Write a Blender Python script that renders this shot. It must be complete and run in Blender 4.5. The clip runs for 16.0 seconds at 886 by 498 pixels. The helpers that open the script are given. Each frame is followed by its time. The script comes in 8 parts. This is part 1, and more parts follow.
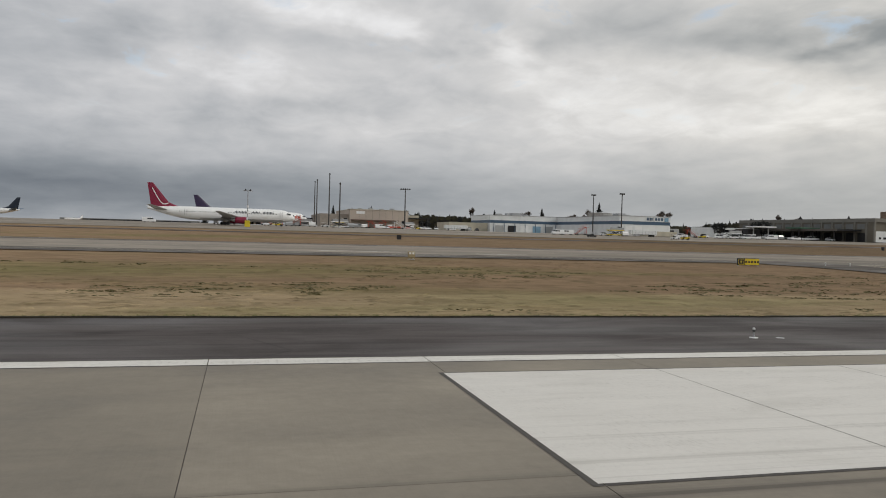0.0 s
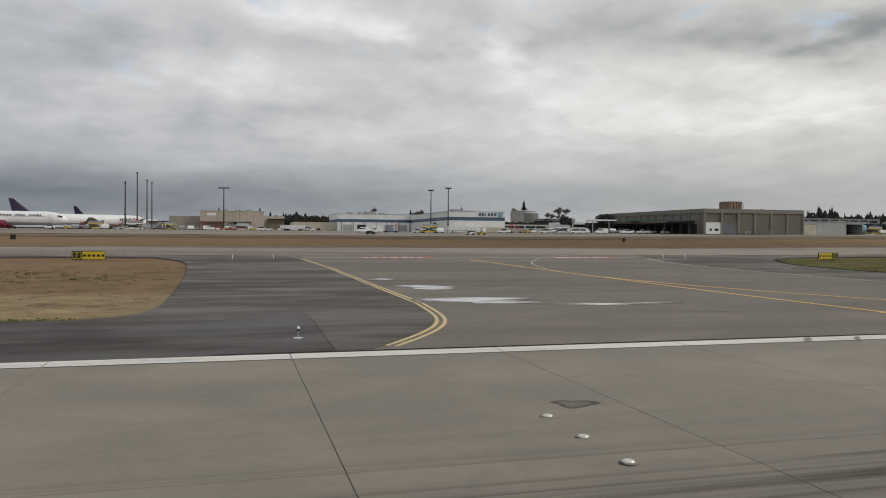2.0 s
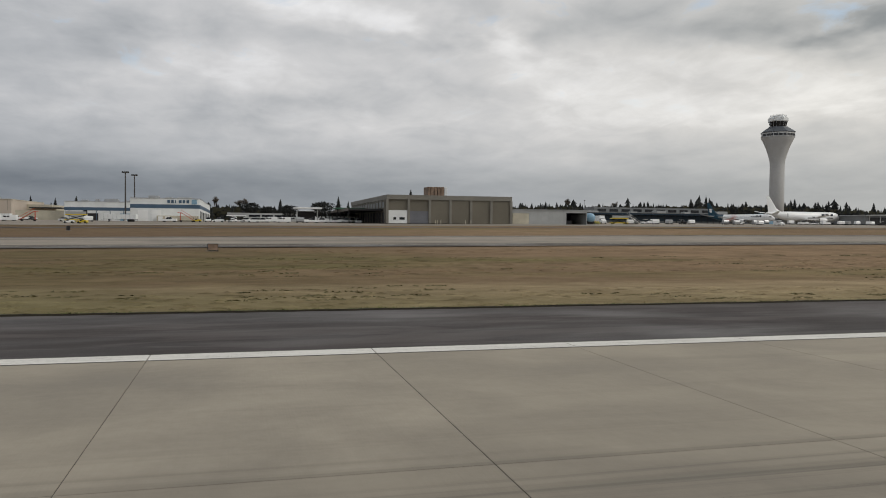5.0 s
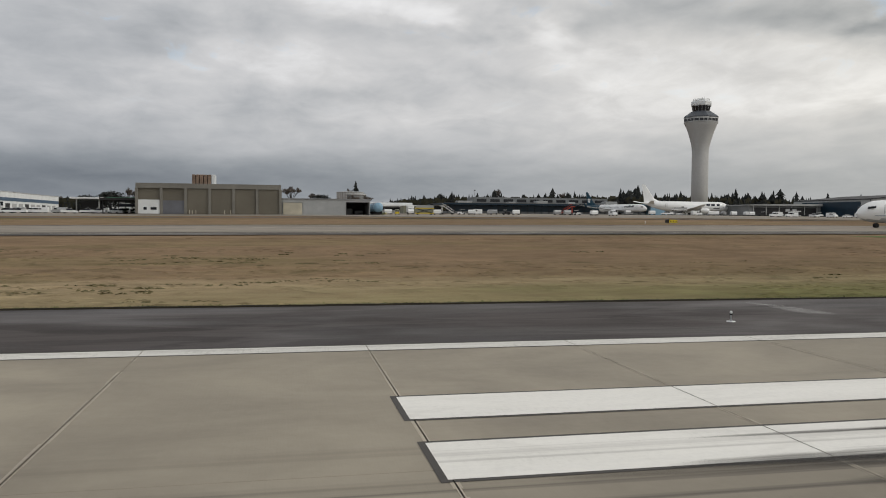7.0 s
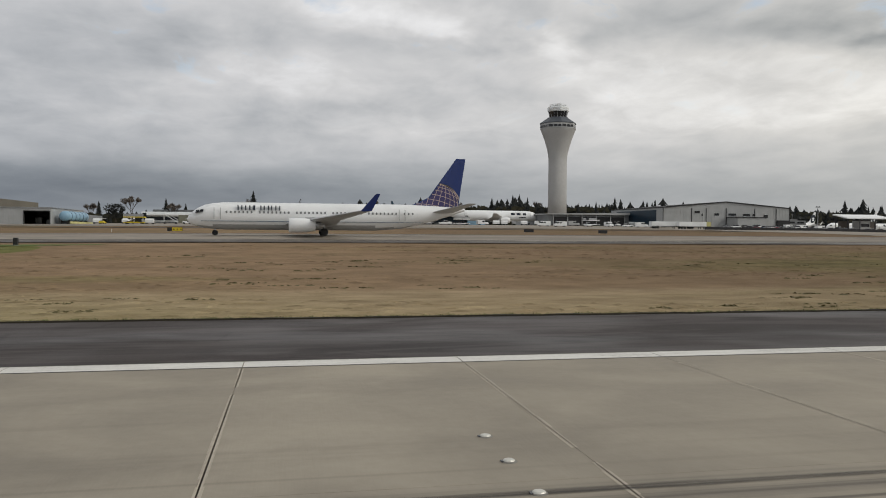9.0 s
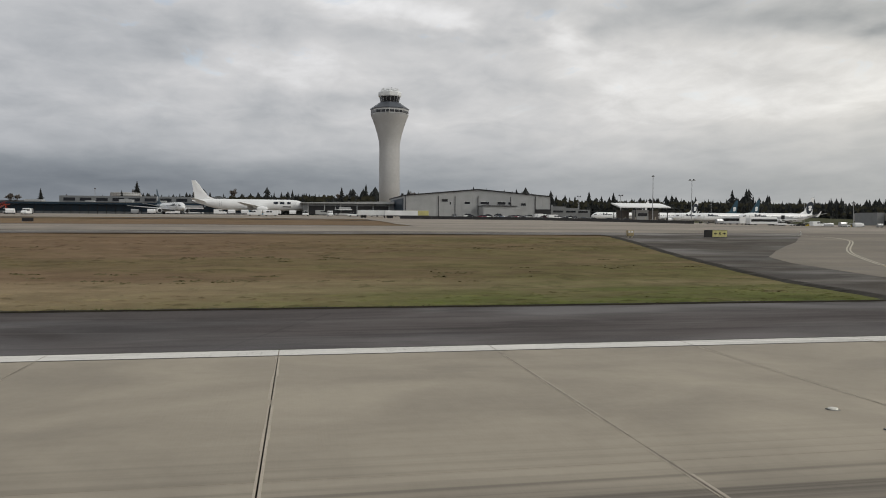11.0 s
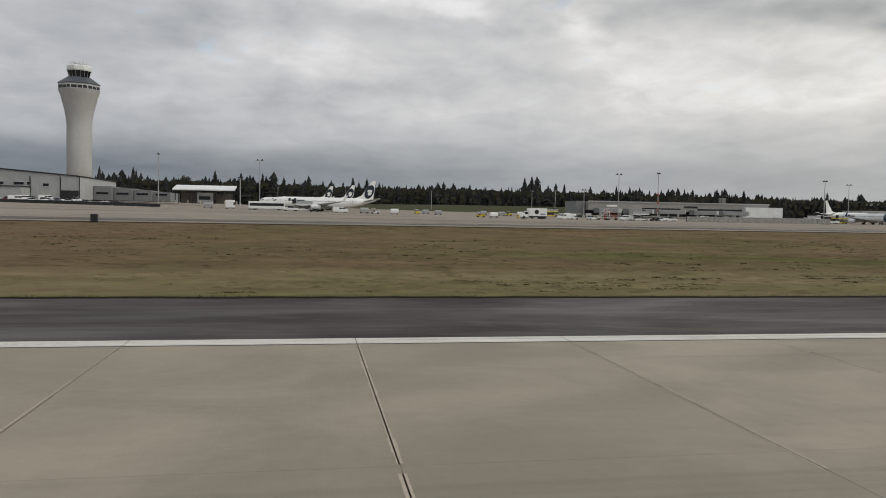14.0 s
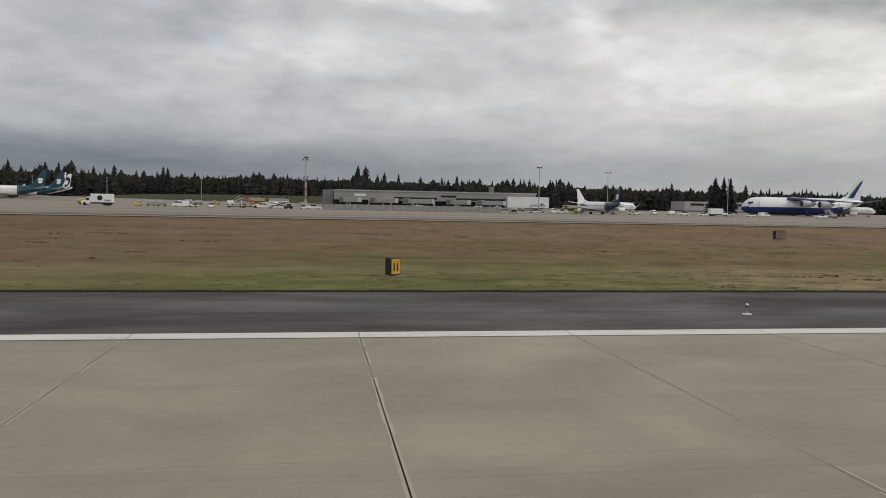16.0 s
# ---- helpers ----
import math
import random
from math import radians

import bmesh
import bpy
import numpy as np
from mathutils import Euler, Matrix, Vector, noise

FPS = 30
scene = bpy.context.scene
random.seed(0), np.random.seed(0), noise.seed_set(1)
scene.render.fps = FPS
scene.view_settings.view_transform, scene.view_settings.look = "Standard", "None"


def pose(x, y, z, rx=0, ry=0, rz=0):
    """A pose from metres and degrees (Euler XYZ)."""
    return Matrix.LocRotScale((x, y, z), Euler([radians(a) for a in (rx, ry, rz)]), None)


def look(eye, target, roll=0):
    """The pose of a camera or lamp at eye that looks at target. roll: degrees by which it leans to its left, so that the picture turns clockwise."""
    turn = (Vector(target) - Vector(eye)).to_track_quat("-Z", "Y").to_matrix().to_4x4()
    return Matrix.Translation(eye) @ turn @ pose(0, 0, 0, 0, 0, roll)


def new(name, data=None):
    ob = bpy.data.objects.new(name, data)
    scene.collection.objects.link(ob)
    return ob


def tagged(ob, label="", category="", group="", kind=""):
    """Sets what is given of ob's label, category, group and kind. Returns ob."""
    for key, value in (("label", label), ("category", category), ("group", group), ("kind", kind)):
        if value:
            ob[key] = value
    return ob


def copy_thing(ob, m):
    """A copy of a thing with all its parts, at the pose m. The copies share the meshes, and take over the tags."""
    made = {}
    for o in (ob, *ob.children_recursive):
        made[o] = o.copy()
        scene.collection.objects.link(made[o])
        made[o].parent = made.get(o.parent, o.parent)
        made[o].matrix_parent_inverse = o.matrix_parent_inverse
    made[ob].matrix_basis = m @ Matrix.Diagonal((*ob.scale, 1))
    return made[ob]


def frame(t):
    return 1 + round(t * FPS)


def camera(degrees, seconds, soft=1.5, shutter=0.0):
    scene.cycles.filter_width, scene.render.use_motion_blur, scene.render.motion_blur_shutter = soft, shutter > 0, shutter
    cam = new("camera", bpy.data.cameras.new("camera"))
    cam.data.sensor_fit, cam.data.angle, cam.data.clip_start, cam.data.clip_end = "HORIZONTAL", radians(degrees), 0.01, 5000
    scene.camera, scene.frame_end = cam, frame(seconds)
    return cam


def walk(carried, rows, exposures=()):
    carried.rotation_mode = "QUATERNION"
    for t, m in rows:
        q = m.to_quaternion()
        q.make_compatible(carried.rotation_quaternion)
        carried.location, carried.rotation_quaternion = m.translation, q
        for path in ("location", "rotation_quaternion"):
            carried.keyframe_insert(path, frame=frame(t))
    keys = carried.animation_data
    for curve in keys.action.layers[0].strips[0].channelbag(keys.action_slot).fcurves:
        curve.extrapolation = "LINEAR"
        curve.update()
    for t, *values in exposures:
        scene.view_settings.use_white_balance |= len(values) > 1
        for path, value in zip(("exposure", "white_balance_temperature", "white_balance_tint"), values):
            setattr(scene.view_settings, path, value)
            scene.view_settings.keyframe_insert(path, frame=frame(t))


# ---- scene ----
# The airfield is built in full-size metres and set down at 0.56 of full size, because the take-off run is faster
# than the camera is allowed to go. x runs along the runway, y across it towards the apron.
SC = 0.56
PATH = [  # seconds, distance along the runway, eye height, pitch, roll, turn to the right (metres, degrees)
    (0, -361.97, 3.673, -1.12, 1.56, 14.60),
    (0.5, -343.24, 3.687, -1.03, 1.45, 15.02),
    (1, -324.00, 3.620, -1.17, 0.70, 15.40),
    (1.2, -316.16, 3.558, -1.15, 0.18, 15.35),
    (1.5, -304.25, 3.505, -1.13, 0.21, 15.25),
    (2, -283.97, 3.386, -0.94, 0.42, 15.17),
    (2.5, -263.19, 3.353, -0.74, 0.25, 15.38),
    (3, -241.88, 3.346, -0.72, 0.35, 15.75),
    (3.3, -228.84, 3.336, -0.87, 0.50, 15.86),
    (3.5, -220.05, 3.348, -1.03, 0.49, 15.87),
    (4, -197.70, 3.477, -1.37, 0.58, 15.99),
    (4.2, -188.61, 3.483, -1.36, 0.60, 15.94),
    (4.8, -160.85, 3.527, -1.50, 0.54, 14.99),
    (5.4, -132.33, 3.572, -1.63, 0.48, 14.03),
    (6.5, -78.08, 3.653, -1.89, 0.37, 12.28),
    (6.9, -57.72, 3.625, -2.03, 0.44, 11.62),
    (7, -52.58, 3.650, -2.12, 0.46, 11.60),
    (7.5, -26.55, 3.672, -2.34, 0.90, 11.85),
    (8, 0.00, 3.721, -2.09, 0.59, 11.22),
    (8.5, 27.08, 3.705, -1.63, 0.53, 11.23),
    (9, 54.69, 3.695, -1.26, 0.41, 11.08),
    (9.2, 65.88, 3.687, -1.32, 0.40, 11.02),
    (9.8, 99.97, 3.665, -1.50, 0.39, 10.85),
    (10.4, 134.81, 3.642, -1.68, 0.37, 10.68),
    (11, 170.41, 3.619, -1.86, 0.36, 10.51),
    (11.5, 200.65, 3.600, -2.01, 0.35, 10.37),
    (12, 231.42, 3.585, -2.15, 0.27, 10.44),
    (12.3, 250.14, 3.585, -2.22, 0.41, 10.38),
    (12.5, 262.72, 3.599, -2.23, 0.61, 10.30),
    (13, 294.54, 3.636, -2.39, 0.66, 10.07),
    (13.5, 326.88, 3.638, -2.50, 0.86, 9.95),
    (14, 359.74, 3.653, -2.61, 1.00, 9.73),
    (14.5, 393.13, 3.663, -2.57, 0.91, 9.55),
    (15, 427.04, 3.681, -2.65, 0.90, 9.36),
    (15.5, 461.46, 3.671, -2.82, 0.93, 9.31),
    (16, 496.40, 3.648, -3.05, 1.04, 9.24),
]


def cam_pose(x, z, pitch, roll, yaw):
    p, q = radians(pitch), radians(yaw)
    eye = Vector((x, 0.455, z)) * SC
    return look(eye, eye + Vector((math.sin(q) * math.cos(p), math.cos(q) * math.cos(p), math.sin(p))), roll)


cam = camera(59.5, 16.0, soft=1.0)
walk(cam, [(t, cam_pose(*r)) for t, *r in PATH], [(0.0, 0.0), (0.5, -0.14), (1.0, -0.14), (1.5, -0.02), (2.0, 0.0), (3.5, -0.02), (4.0, -0.08), (4.4, -0.05), (6.3, 0.0), (16.0, 0.0)])


# ---- node helpers
def tree(data):
    data.use_nodes = True
    data.node_tree.nodes.clear()
    return data.node_tree


def nd(nt, kind, **values):
    n = nt.nodes.new(kind)
    for k, v in values.items():
        n.inputs[k].default_value = v
    return n


def lk(nt, a, b):
    nt.links.new(a, b)


def val(nt, op, a, b=None, clamp=False):
    n = nt.nodes.new("ShaderNodeMath")
    n.operation, n.use_clamp = op, clamp
    for i, v in enumerate((a, b)):
        if v is None:
            continue
        if isinstance(v, (int, float)):
            n.inputs[i].default_value = v
        else:
            lk(nt, v, n.inputs[i])
    return n.outputs[0]


def blend(nt, fac, a, b, mode="MIX"):
    n = nt.nodes.new("ShaderNodeMix")
    n.data_type, n.blend_type = "RGBA", mode
    for sock, v in ((n.inputs[0], fac), (n.inputs[6], a), (n.inputs[7], b)):
        if isinstance(v, (int, float)):
            sock.default_value = v
        elif isinstance(v, tuple):
            sock.default_value = (*v, 1)
        else:
            lk(nt, v, sock)
    return n.outputs[2]


def ramp(nt, fac, stops):
    n = nt.nodes.new("ShaderNodeValToRGB")
    e = n.color_ramp.elements
    while len(e) < len(stops):
        e.new(0.5)
    for el, (p, c) in zip(e, stops):
        el.position = p
        el.color = (c, c, c, 1) if isinstance(c, (int, float)) else (*c, 1)
    lk(nt, fac, n.inputs[0])
    return n.outputs[0]


def noise_of(nt, vec, scale, detail=4.0, rough=0.55, distort=0.0):
    n = nd(nt, "ShaderNodeTexNoise", Scale=scale, Detail=detail, Roughness=rough, Distortion=distort)
    lk(nt, vec, n.inputs["Vector"])
    return n.outputs[0]


def stretched(nt, vec, sx, sy, sz):
    n = nd(nt, "ShaderNodeMapping")
    n.inputs["Scale"].default_value = (sx, sy, sz)
    lk(nt, vec, n.inputs["Vector"])
    return n.outputs[0]


# ---- world: broken overcast
SUN_AZ, SUN_EL = radians(110), radians(34)
# cloud heaps and darker rolls over the airfield: bearing, elevation, half width, half height (degrees), lighter or darker
HEAPS = [(-7.0, 13.4, 5.4, 1.5, -0.20), (-1.7, 10.4, 6.3, 1.9, 0.15), (3.5, 8.8, 7.9, 0.9, -0.13), (7.4, 15.1, 4.6, 1.5, 0.22), (10.7, 13.3, 6.7, 0.8, -0.16), (16.9, 15.6, 2.9, 1.3, -0.12), (19.6, 13.9, 2.5, 1.3, 0.20), (25.1, 15.0, 4.6, 1.6, -0.19),
         (23.2, 11.0, 3.8, 1.7, 0.08), (36.5, 13.6, 5.4, 1.2, -0.19), (43.2, 13.1, 2.7, 1.6, -0.40), (33.4, 11.2, 8.4, 1.9, 0.15), (27.7, 7.6, 10.0, 1.9, 0.08), (41.2, 9.3, 4.2, 1.7, 0.10), (-13.0, 9.5, 8.0, 4.5, -0.13)]
world = bpy.data.worlds.new("overcast")
scene.world = world
wt = tree(world)
tc = nd(wt, "ShaderNodeTexCoord")
sep = nd(wt, "ShaderNodeSeparateXYZ")
lk(wt, tc.outputs["Generated"], sep.inputs[0])
up = val(wt, "MAXIMUM", sep.outputs[2], 0.0)
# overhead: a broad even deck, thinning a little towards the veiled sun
flat = stretched(wt, tc.outputs["Generated"], 1.0, 1.0, 3.0)
big = noise_of(wt, flat, 2.6, 5.0, 0.5, 0.3)
high = ramp(wt, big, [(0.30, (0.20, 0.218, 0.245)), (0.43, (0.38, 0.397, 0.415)), (0.52, (0.555, 0.556, 0.545)), (0.60, (0.75, 0.737, 0.705)), (0.70, (0.90, 0.90, 0.89))])
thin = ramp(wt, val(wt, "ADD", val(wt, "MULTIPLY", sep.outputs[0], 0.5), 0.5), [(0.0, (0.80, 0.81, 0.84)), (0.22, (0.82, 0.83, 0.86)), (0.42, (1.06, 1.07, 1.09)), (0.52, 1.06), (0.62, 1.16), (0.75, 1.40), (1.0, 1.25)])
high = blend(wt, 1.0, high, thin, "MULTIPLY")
# lower down: the deck's underside in perspective, flattening towards the horizon
over = val(wt, "ADD", up, 0.22)
deck = nd(wt, "ShaderNodeCombineXYZ")
lk(wt, val(wt, "DIVIDE", sep.outputs[0], over), deck.inputs[0])
lk(wt, val(wt, "DIVIDE", sep.outputs[1], over), deck.inputs[1])
deck = deck.outputs[0]
rolls = noise_of(wt, deck, 2.0, 7.0, 0.52, 0.25)
wisps = noise_of(wt, stretched(wt, deck, 1.0, 0.8, 1.0), 5.2, 8.0, 0.58, 0.4)
warp = nd(wt, "ShaderNodeTexNoise", Scale=3.2, Detail=4.0, Roughness=0.55)
lk(wt, deck, warp.inputs["Vector"])
ws = nd(wt, "ShaderNodeSeparateColor")
lk(wt, warp.outputs["Color"], ws.inputs[0])
bearing = val(wt, "MULTIPLY", val(wt, "ARCTAN2", sep.outputs[0], sep.outputs[1]), 180 / math.pi)
rise = val(wt, "MULTIPLY", val(wt, "ARCSINE", sep.outputs[2]), 180 / math.pi)
wb = val(wt, "ADD", bearing, val(wt, "MULTIPLY", val(wt, "ADD", ws.outputs[0], -0.5), 15.0))
we = val(wt, "ADD", rise, val(wt, "MULTIPLY", val(wt, "ADD", ws.outputs[1], -0.5), 4.5))
cloud = val(wt, "ADD", val(wt, "MULTIPLY", val(wt, "ADD", rolls, -0.5), 0.52), val(wt, "MULTIPLY", val(wt, "ADD", wisps, -0.5), 0.38))
calm = ramp(wt, val(wt, "DIVIDE", rise, 10.0), [(0.0, 0.3), (0.42, 0.38), (0.75, 1.0)])
cloud = val(wt, "ADD", val(wt, "MULTIPLY", cloud, calm), 0.665)
for b0, e0, bw, ew, lift in HEAPS:
    du = val(wt, "POWER", val(wt, "ABSOLUTE", val(wt, "DIVIDE", val(wt, "ADD", wb, -b0), bw)), 2.0)
    dv = val(wt, "POWER", val(wt, "ABSOLUTE", val(wt, "DIVIDE", val(wt, "ADD", we, -e0), ew)), 2.0)
    cloud = val(wt, "ADD", cloud, val(wt, "MULTIPLY", val(wt, "POWER", 0.4, val(wt, "ADD", du, dv)), lift))
# the deck thickens to slate grey low in the sky, most of all to the north
turn = val(wt, "DIVIDE", val(wt, "ADD", wb, 60.0), 120.0)
depth = ramp(wt, turn, [(0.20, 0.55), (0.32, 0.62), (0.52, 0.52), (0.64, 0.34), (0.80, 0.30), (1.0, 0.2)])
band = ramp(wt, val(wt, "DIVIDE", val(wt, "ADD", rise, val(wt, "MULTIPLY", val(wt, "ADD", ws.outputs[1], -0.5), 1.6)), 10.0), [(0.0, 0.55), (0.07, 0.72), (0.16, 0.94), (0.30, 1.0), (0.40, 0.74), (0.52, 0.32), (0.80, 0.0)])
cloud = val(wt, "SUBTRACT", cloud, val(wt, "MULTIPLY", val(wt, "MULTIPLY", depth, band), 0.92))
tone = ramp(wt, cloud, [(0.0, (0.133, 0.154, 0.182)), (0.25, (0.272, 0.295, 0.324)), (0.50, (0.450, 0.466, 0.492)), (0.72, (0.618, 0.622, 0.640)), (0.92, (0.84, 0.846, 0.872))])
# warmer towards the veiled sun
warm = ramp(wt, turn, [(0.30, 0.0), (0.62, 0.35), (0.85, 1.0)])
tone = blend(wt, warm, tone, blend(wt, 1.0, tone, (1.10, 1.07, 0.99), "MULTIPLY"))
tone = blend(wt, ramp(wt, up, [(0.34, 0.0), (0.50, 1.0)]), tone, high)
sky = nd(wt, "ShaderNodeTexSky")
sky.sky_type, sky.sun_disc, sky.sun_elevation, sky.sun_rotation = "NISHITA", False, SUN_EL, SUN_AZ
clear = blend(wt, 1.0, sky.outputs[0], (0.17, 0.165, 0.155), "MULTIPLY")
gap = ramp(wt, wisps, [(0.60, 0.0), (0.72, 0.5)])
gap = val(wt, "MULTIPLY", gap, ramp(wt, up, [(0.13, 0.0), (0.20, 1.0)]))
tone = blend(wt, gap, tone, clear)
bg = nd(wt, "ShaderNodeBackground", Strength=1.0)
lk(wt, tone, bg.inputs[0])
lk(wt, bg.outputs[0], nd(wt, "ShaderNodeOutputWorld").inputs[0])

sun_lamp = bpy.data.lights.new("sun", "SUN")
sun_lamp.energy, sun_lamp.angle, sun_lamp.color = 1.1, radians(22), (1.0, 0.95, 0.86)
sun = new("sun", sun_lamp)
sun.matrix_world = look((math.cos(SUN_EL) * math.cos(radians(-20)) * 50, math.cos(SUN_EL) * math.sin(radians(-20)) * 50, 50 * math.sin(SUN_EL)), (0, 0, 0))


# ---- materials
def surface(name, col, rough=0.6, metal=0.0, amp=0.18, coarse=0.25, fine=5.0, bump=0.08, island=0.0, spec=0.5, tint=None):
    """Paint, metal, cladding: a base colour with broad soiling and fine grain."""
    m = bpy.data.materials.new(name)
    nt = tree(m)
    pos = nd(nt, "ShaderNodeTexCoord").outputs["Object"]
    a = noise_of(nt, pos, coarse, 3.0)
    b = noise_of(nt, pos, fine, 5.0, 0.65)
    fac = val(nt, "ADD", val(nt, "MULTIPLY", a, 0.6), val(nt, "MULTIPLY", b, 0.4))
    dark, light = tuple(c * (1 - amp * 1.6) for c in col), tuple(min(1, c * (1 + amp)) for c in col)
    colour = blend(nt, ramp(nt, fac, [(0.30, 0.0), (0.70, 1.0)]), tint or dark, light)
    if island:
        g = nd(nt, "ShaderNodeNewGeometry").outputs["Random Per Island"]
        colour = blend(nt, val(nt, "MULTIPLY", g, island), colour, tuple(c * 0.35 for c in col))
    p = nd(nt, "ShaderNodeBsdfPrincipled", Roughness=rough, Metallic=metal)
    p.inputs["Specular IOR Level"].default_value = spec
    lk(nt, colour, p.inputs["Base Color"])
    if bump:
        bn = nd(nt, "ShaderNodeBump", Strength=bump, Distance=0.05)
        lk(nt, b, bn.inputs["Height"])
        lk(nt, bn.outputs[0], p.inputs["Normal"])
    lk(nt, p.outputs[0], nd(nt, "ShaderNodeOutputMaterial").inputs[0])
    return m


def field_pos(nt):
    """Full-size metres on the airfield."""
    n = nd(nt, "ShaderNodeMapping")
    n.inputs["Scale"].default_value = (1 / SC,) * 3
    lk(nt, nd(nt, "ShaderNodeNewGeometry").outputs["Position"], n.inputs["Vector"])
    return n.outputs[0]


def grass_ground(name="winter_grass", tussock=False):
    m = bpy.data.materials.new(name)
    nt = tree(m)
    pos = field_pos(nt)
    sp = nd(nt, "ShaderNodeSeparateXYZ")
    lk(nt, pos, sp.inputs[0])
    y = val(nt, "ABSOLUTE", sp.outputs[1])
    long = stretched(nt, pos, 0.6, 1.0, 1.0)
    patch = noise_of(nt, stretched(nt, pos, 0.012, 0.05, 0.1), 1.0, 4.0, 0.55, 0.4)
    clump = noise_of(nt, long, 0.55, 6.0, 0.62, 0.3)
    blades = noise_of(nt, stretched(nt, pos, 1.0, 1.7, 1.0), 4.5, 4.0, 0.7)
    straw = blend(nt, ramp(nt, clump, [(0.28, 0.0), (0.70, 1.0)]), (0.276, 0.203, 0.123), (0.402, 0.309, 0.195))
    green = blend(nt, ramp(nt, clump, [(0.30, 0.0), (0.66, 1.0)]), (0.075, 0.096, 0.020), (0.155, 0.190, 0.050))
    brown = blend(nt, ramp(nt, clump, [(0.26, 0.0), (0.70, 1.0)]), (0.198, 0.134, 0.082), (0.288, 0.200, 0.125))
    # the unmown strip beyond the mown edge is browner
    far = ramp(nt, val(nt, "DIVIDE", val(nt, "ADD", y, val(nt, "MULTIPLY", patch, 4.0)), 100.0), [(0.478, 0.0), (0.505, 1.0)])
    colour = blend(nt, val(nt, "MULTIPLY", far, 0.95), straw, brown)
    edge = ramp(nt, val(nt, "DIVIDE", y, 100.0), [(0.325, 0.38), (0.345, 0.08), (0.45, 0.0)])
    wet = val(nt, "ADD", ramp(nt, patch, [(0.52, 0.0), (0.68, 0.42)]), edge, True)
    # damp green stretches along the strip
    lush = ramp(nt, val(nt, "DIVIDE", val(nt, "ADD", val(nt, "ADD", sp.outputs[0], 400.0), val(nt, "MULTIPLY", val(nt, "ADD", clump, -0.5), 30.0)), 1000.0), [(0.0, 0.02), (0.16, 0.03), (0.20, 0.15), (0.27, 0.15), (0.34, 0.1), (0.38, 0.5), (0.42, 0.4), (0.46, 0.05), (0.56, 0.1), (0.655, 0.85), (0.665, 0.80), (0.69, 0.95), (0.705, 0.6), (0.715, 0.1), (0.87, 0.05), (0.895, 0.75), (0.915, 0.55), (0.925, 0.05), (0.938, 0.8), (0.96, 0.7), (0.98, 0.1)])
    meadow = ramp(nt, val(nt, "DIVIDE", val(nt, "ADD", val(nt, "ADD", sp.outputs[0], 400.0), val(nt, "MULTIPLY", val(nt, "ADD", clump, -0.5), 30.0)), 1000.0), [(0.17, 0.0), (0.178, 0.85), (0.196, 0.8), (0.215, 0.38), (0.25, 0.12), (0.27, 0.0), (0.56, 0.0), (0.59, 0.45), (0.61, 0.5), (0.64, 0.5), (0.66, 0.0), (0.73, 0.0), (0.755, 0.32), (0.82, 0.28), (0.85, 0.0)])
    meadow = val(nt, "MULTIPLY", meadow, ramp(nt, noise_of(nt, stretched(nt, pos, 0.10, 0.20, 1.0), 1.0, 4.0, 0.6, 0.5), [(0.36, 0.35), (0.56, 1.0)]))
    meadow = val(nt, "MULTIPLY", meadow, ramp(nt, val(nt, "DIVIDE", y, 100.0), [(0.86, 1.0), (0.95, 0.0)]))
    wet = val(nt, "ADD", wet, meadow, True)
    reach = ramp(nt, val(nt, "DIVIDE", val(nt, "ADD", y, val(nt, "MULTIPLY", patch, 20.0)), 100.0), [(0.46, 1.0), (0.54, 0.45), (0.72, 0.0)])
    wet = val(nt, "ADD", wet, val(nt, "MULTIPLY", lush, reach), True)
    # a watered round of green about the electrical box
    ex = val(nt, "POWER", val(nt, "DIVIDE", val(nt, "ADD", sp.outputs[0], -26.8), 3.9), 2.0)
    ey = val(nt, "POWER", val(nt, "DIVIDE", val(nt, "ADD", y, -82.5), 6.5), 2.0)
    wet = val(nt, "ADD", wet, ramp(nt, val(nt, "ADD", val(nt, "ADD", ex, ey), val(nt, "MULTIPLY", clump, 0.3)), [(0.85, 0.75), (1.25, 0.0)]), True)
    colour = blend(nt, wet, colour, green)
    colour = blend(nt, ramp(nt, blades, [(0.30, 0.22), (0.50, 0.0)]), colour, (0.050, 0.038, 0.018))
    # grass brightness by stretches; the north end includes an exposure dip
    sward = ramp(nt, val(nt, "DIVIDE", val(nt, "ADD", sp.outputs[0], 400.0), 1000.0), [(0.0, 1.10), (0.05, 0.95), (0.11, 0.86), (0.15, 0.74), (0.19, 0.64), (0.24, 0.68), (0.30, 1.0), (0.35, 0.99), (0.38, 0.86), (0.415, 0.88), (0.437, 1.04), (0.462, 1.0), (0.485, 0.80), (0.58, 0.74), (0.64, 0.70), (0.70, 0.66), (0.82, 0.70), (0.87, 0.72), (0.92, 0.84)])
    colour = blend(nt, 1.0, colour, sward, "MULTIPLY")
    mottle = noise_of(nt, stretched(nt, pos, 0.12, 0.26, 1.0), 1.0, 5.0, 0.6, 0.6)
    colour = blend(nt, 1.0, colour, ramp(nt, mottle, [(0.34, 0.86), (0.5, 1.0), (0.66, 1.12)]), "MULTIPLY")
    # rank dark weeds lying in streaks
    weeds = noise_of(nt, stretched(nt, pos, 0.42, 0.34, 1.0), 1.0, 6.0, 0.66, 0.8)
    zone = noise_of(nt, stretched(nt, pos, 0.010, 0.035, 0.1), 1.0, 2.0, 0.5, 0.3)
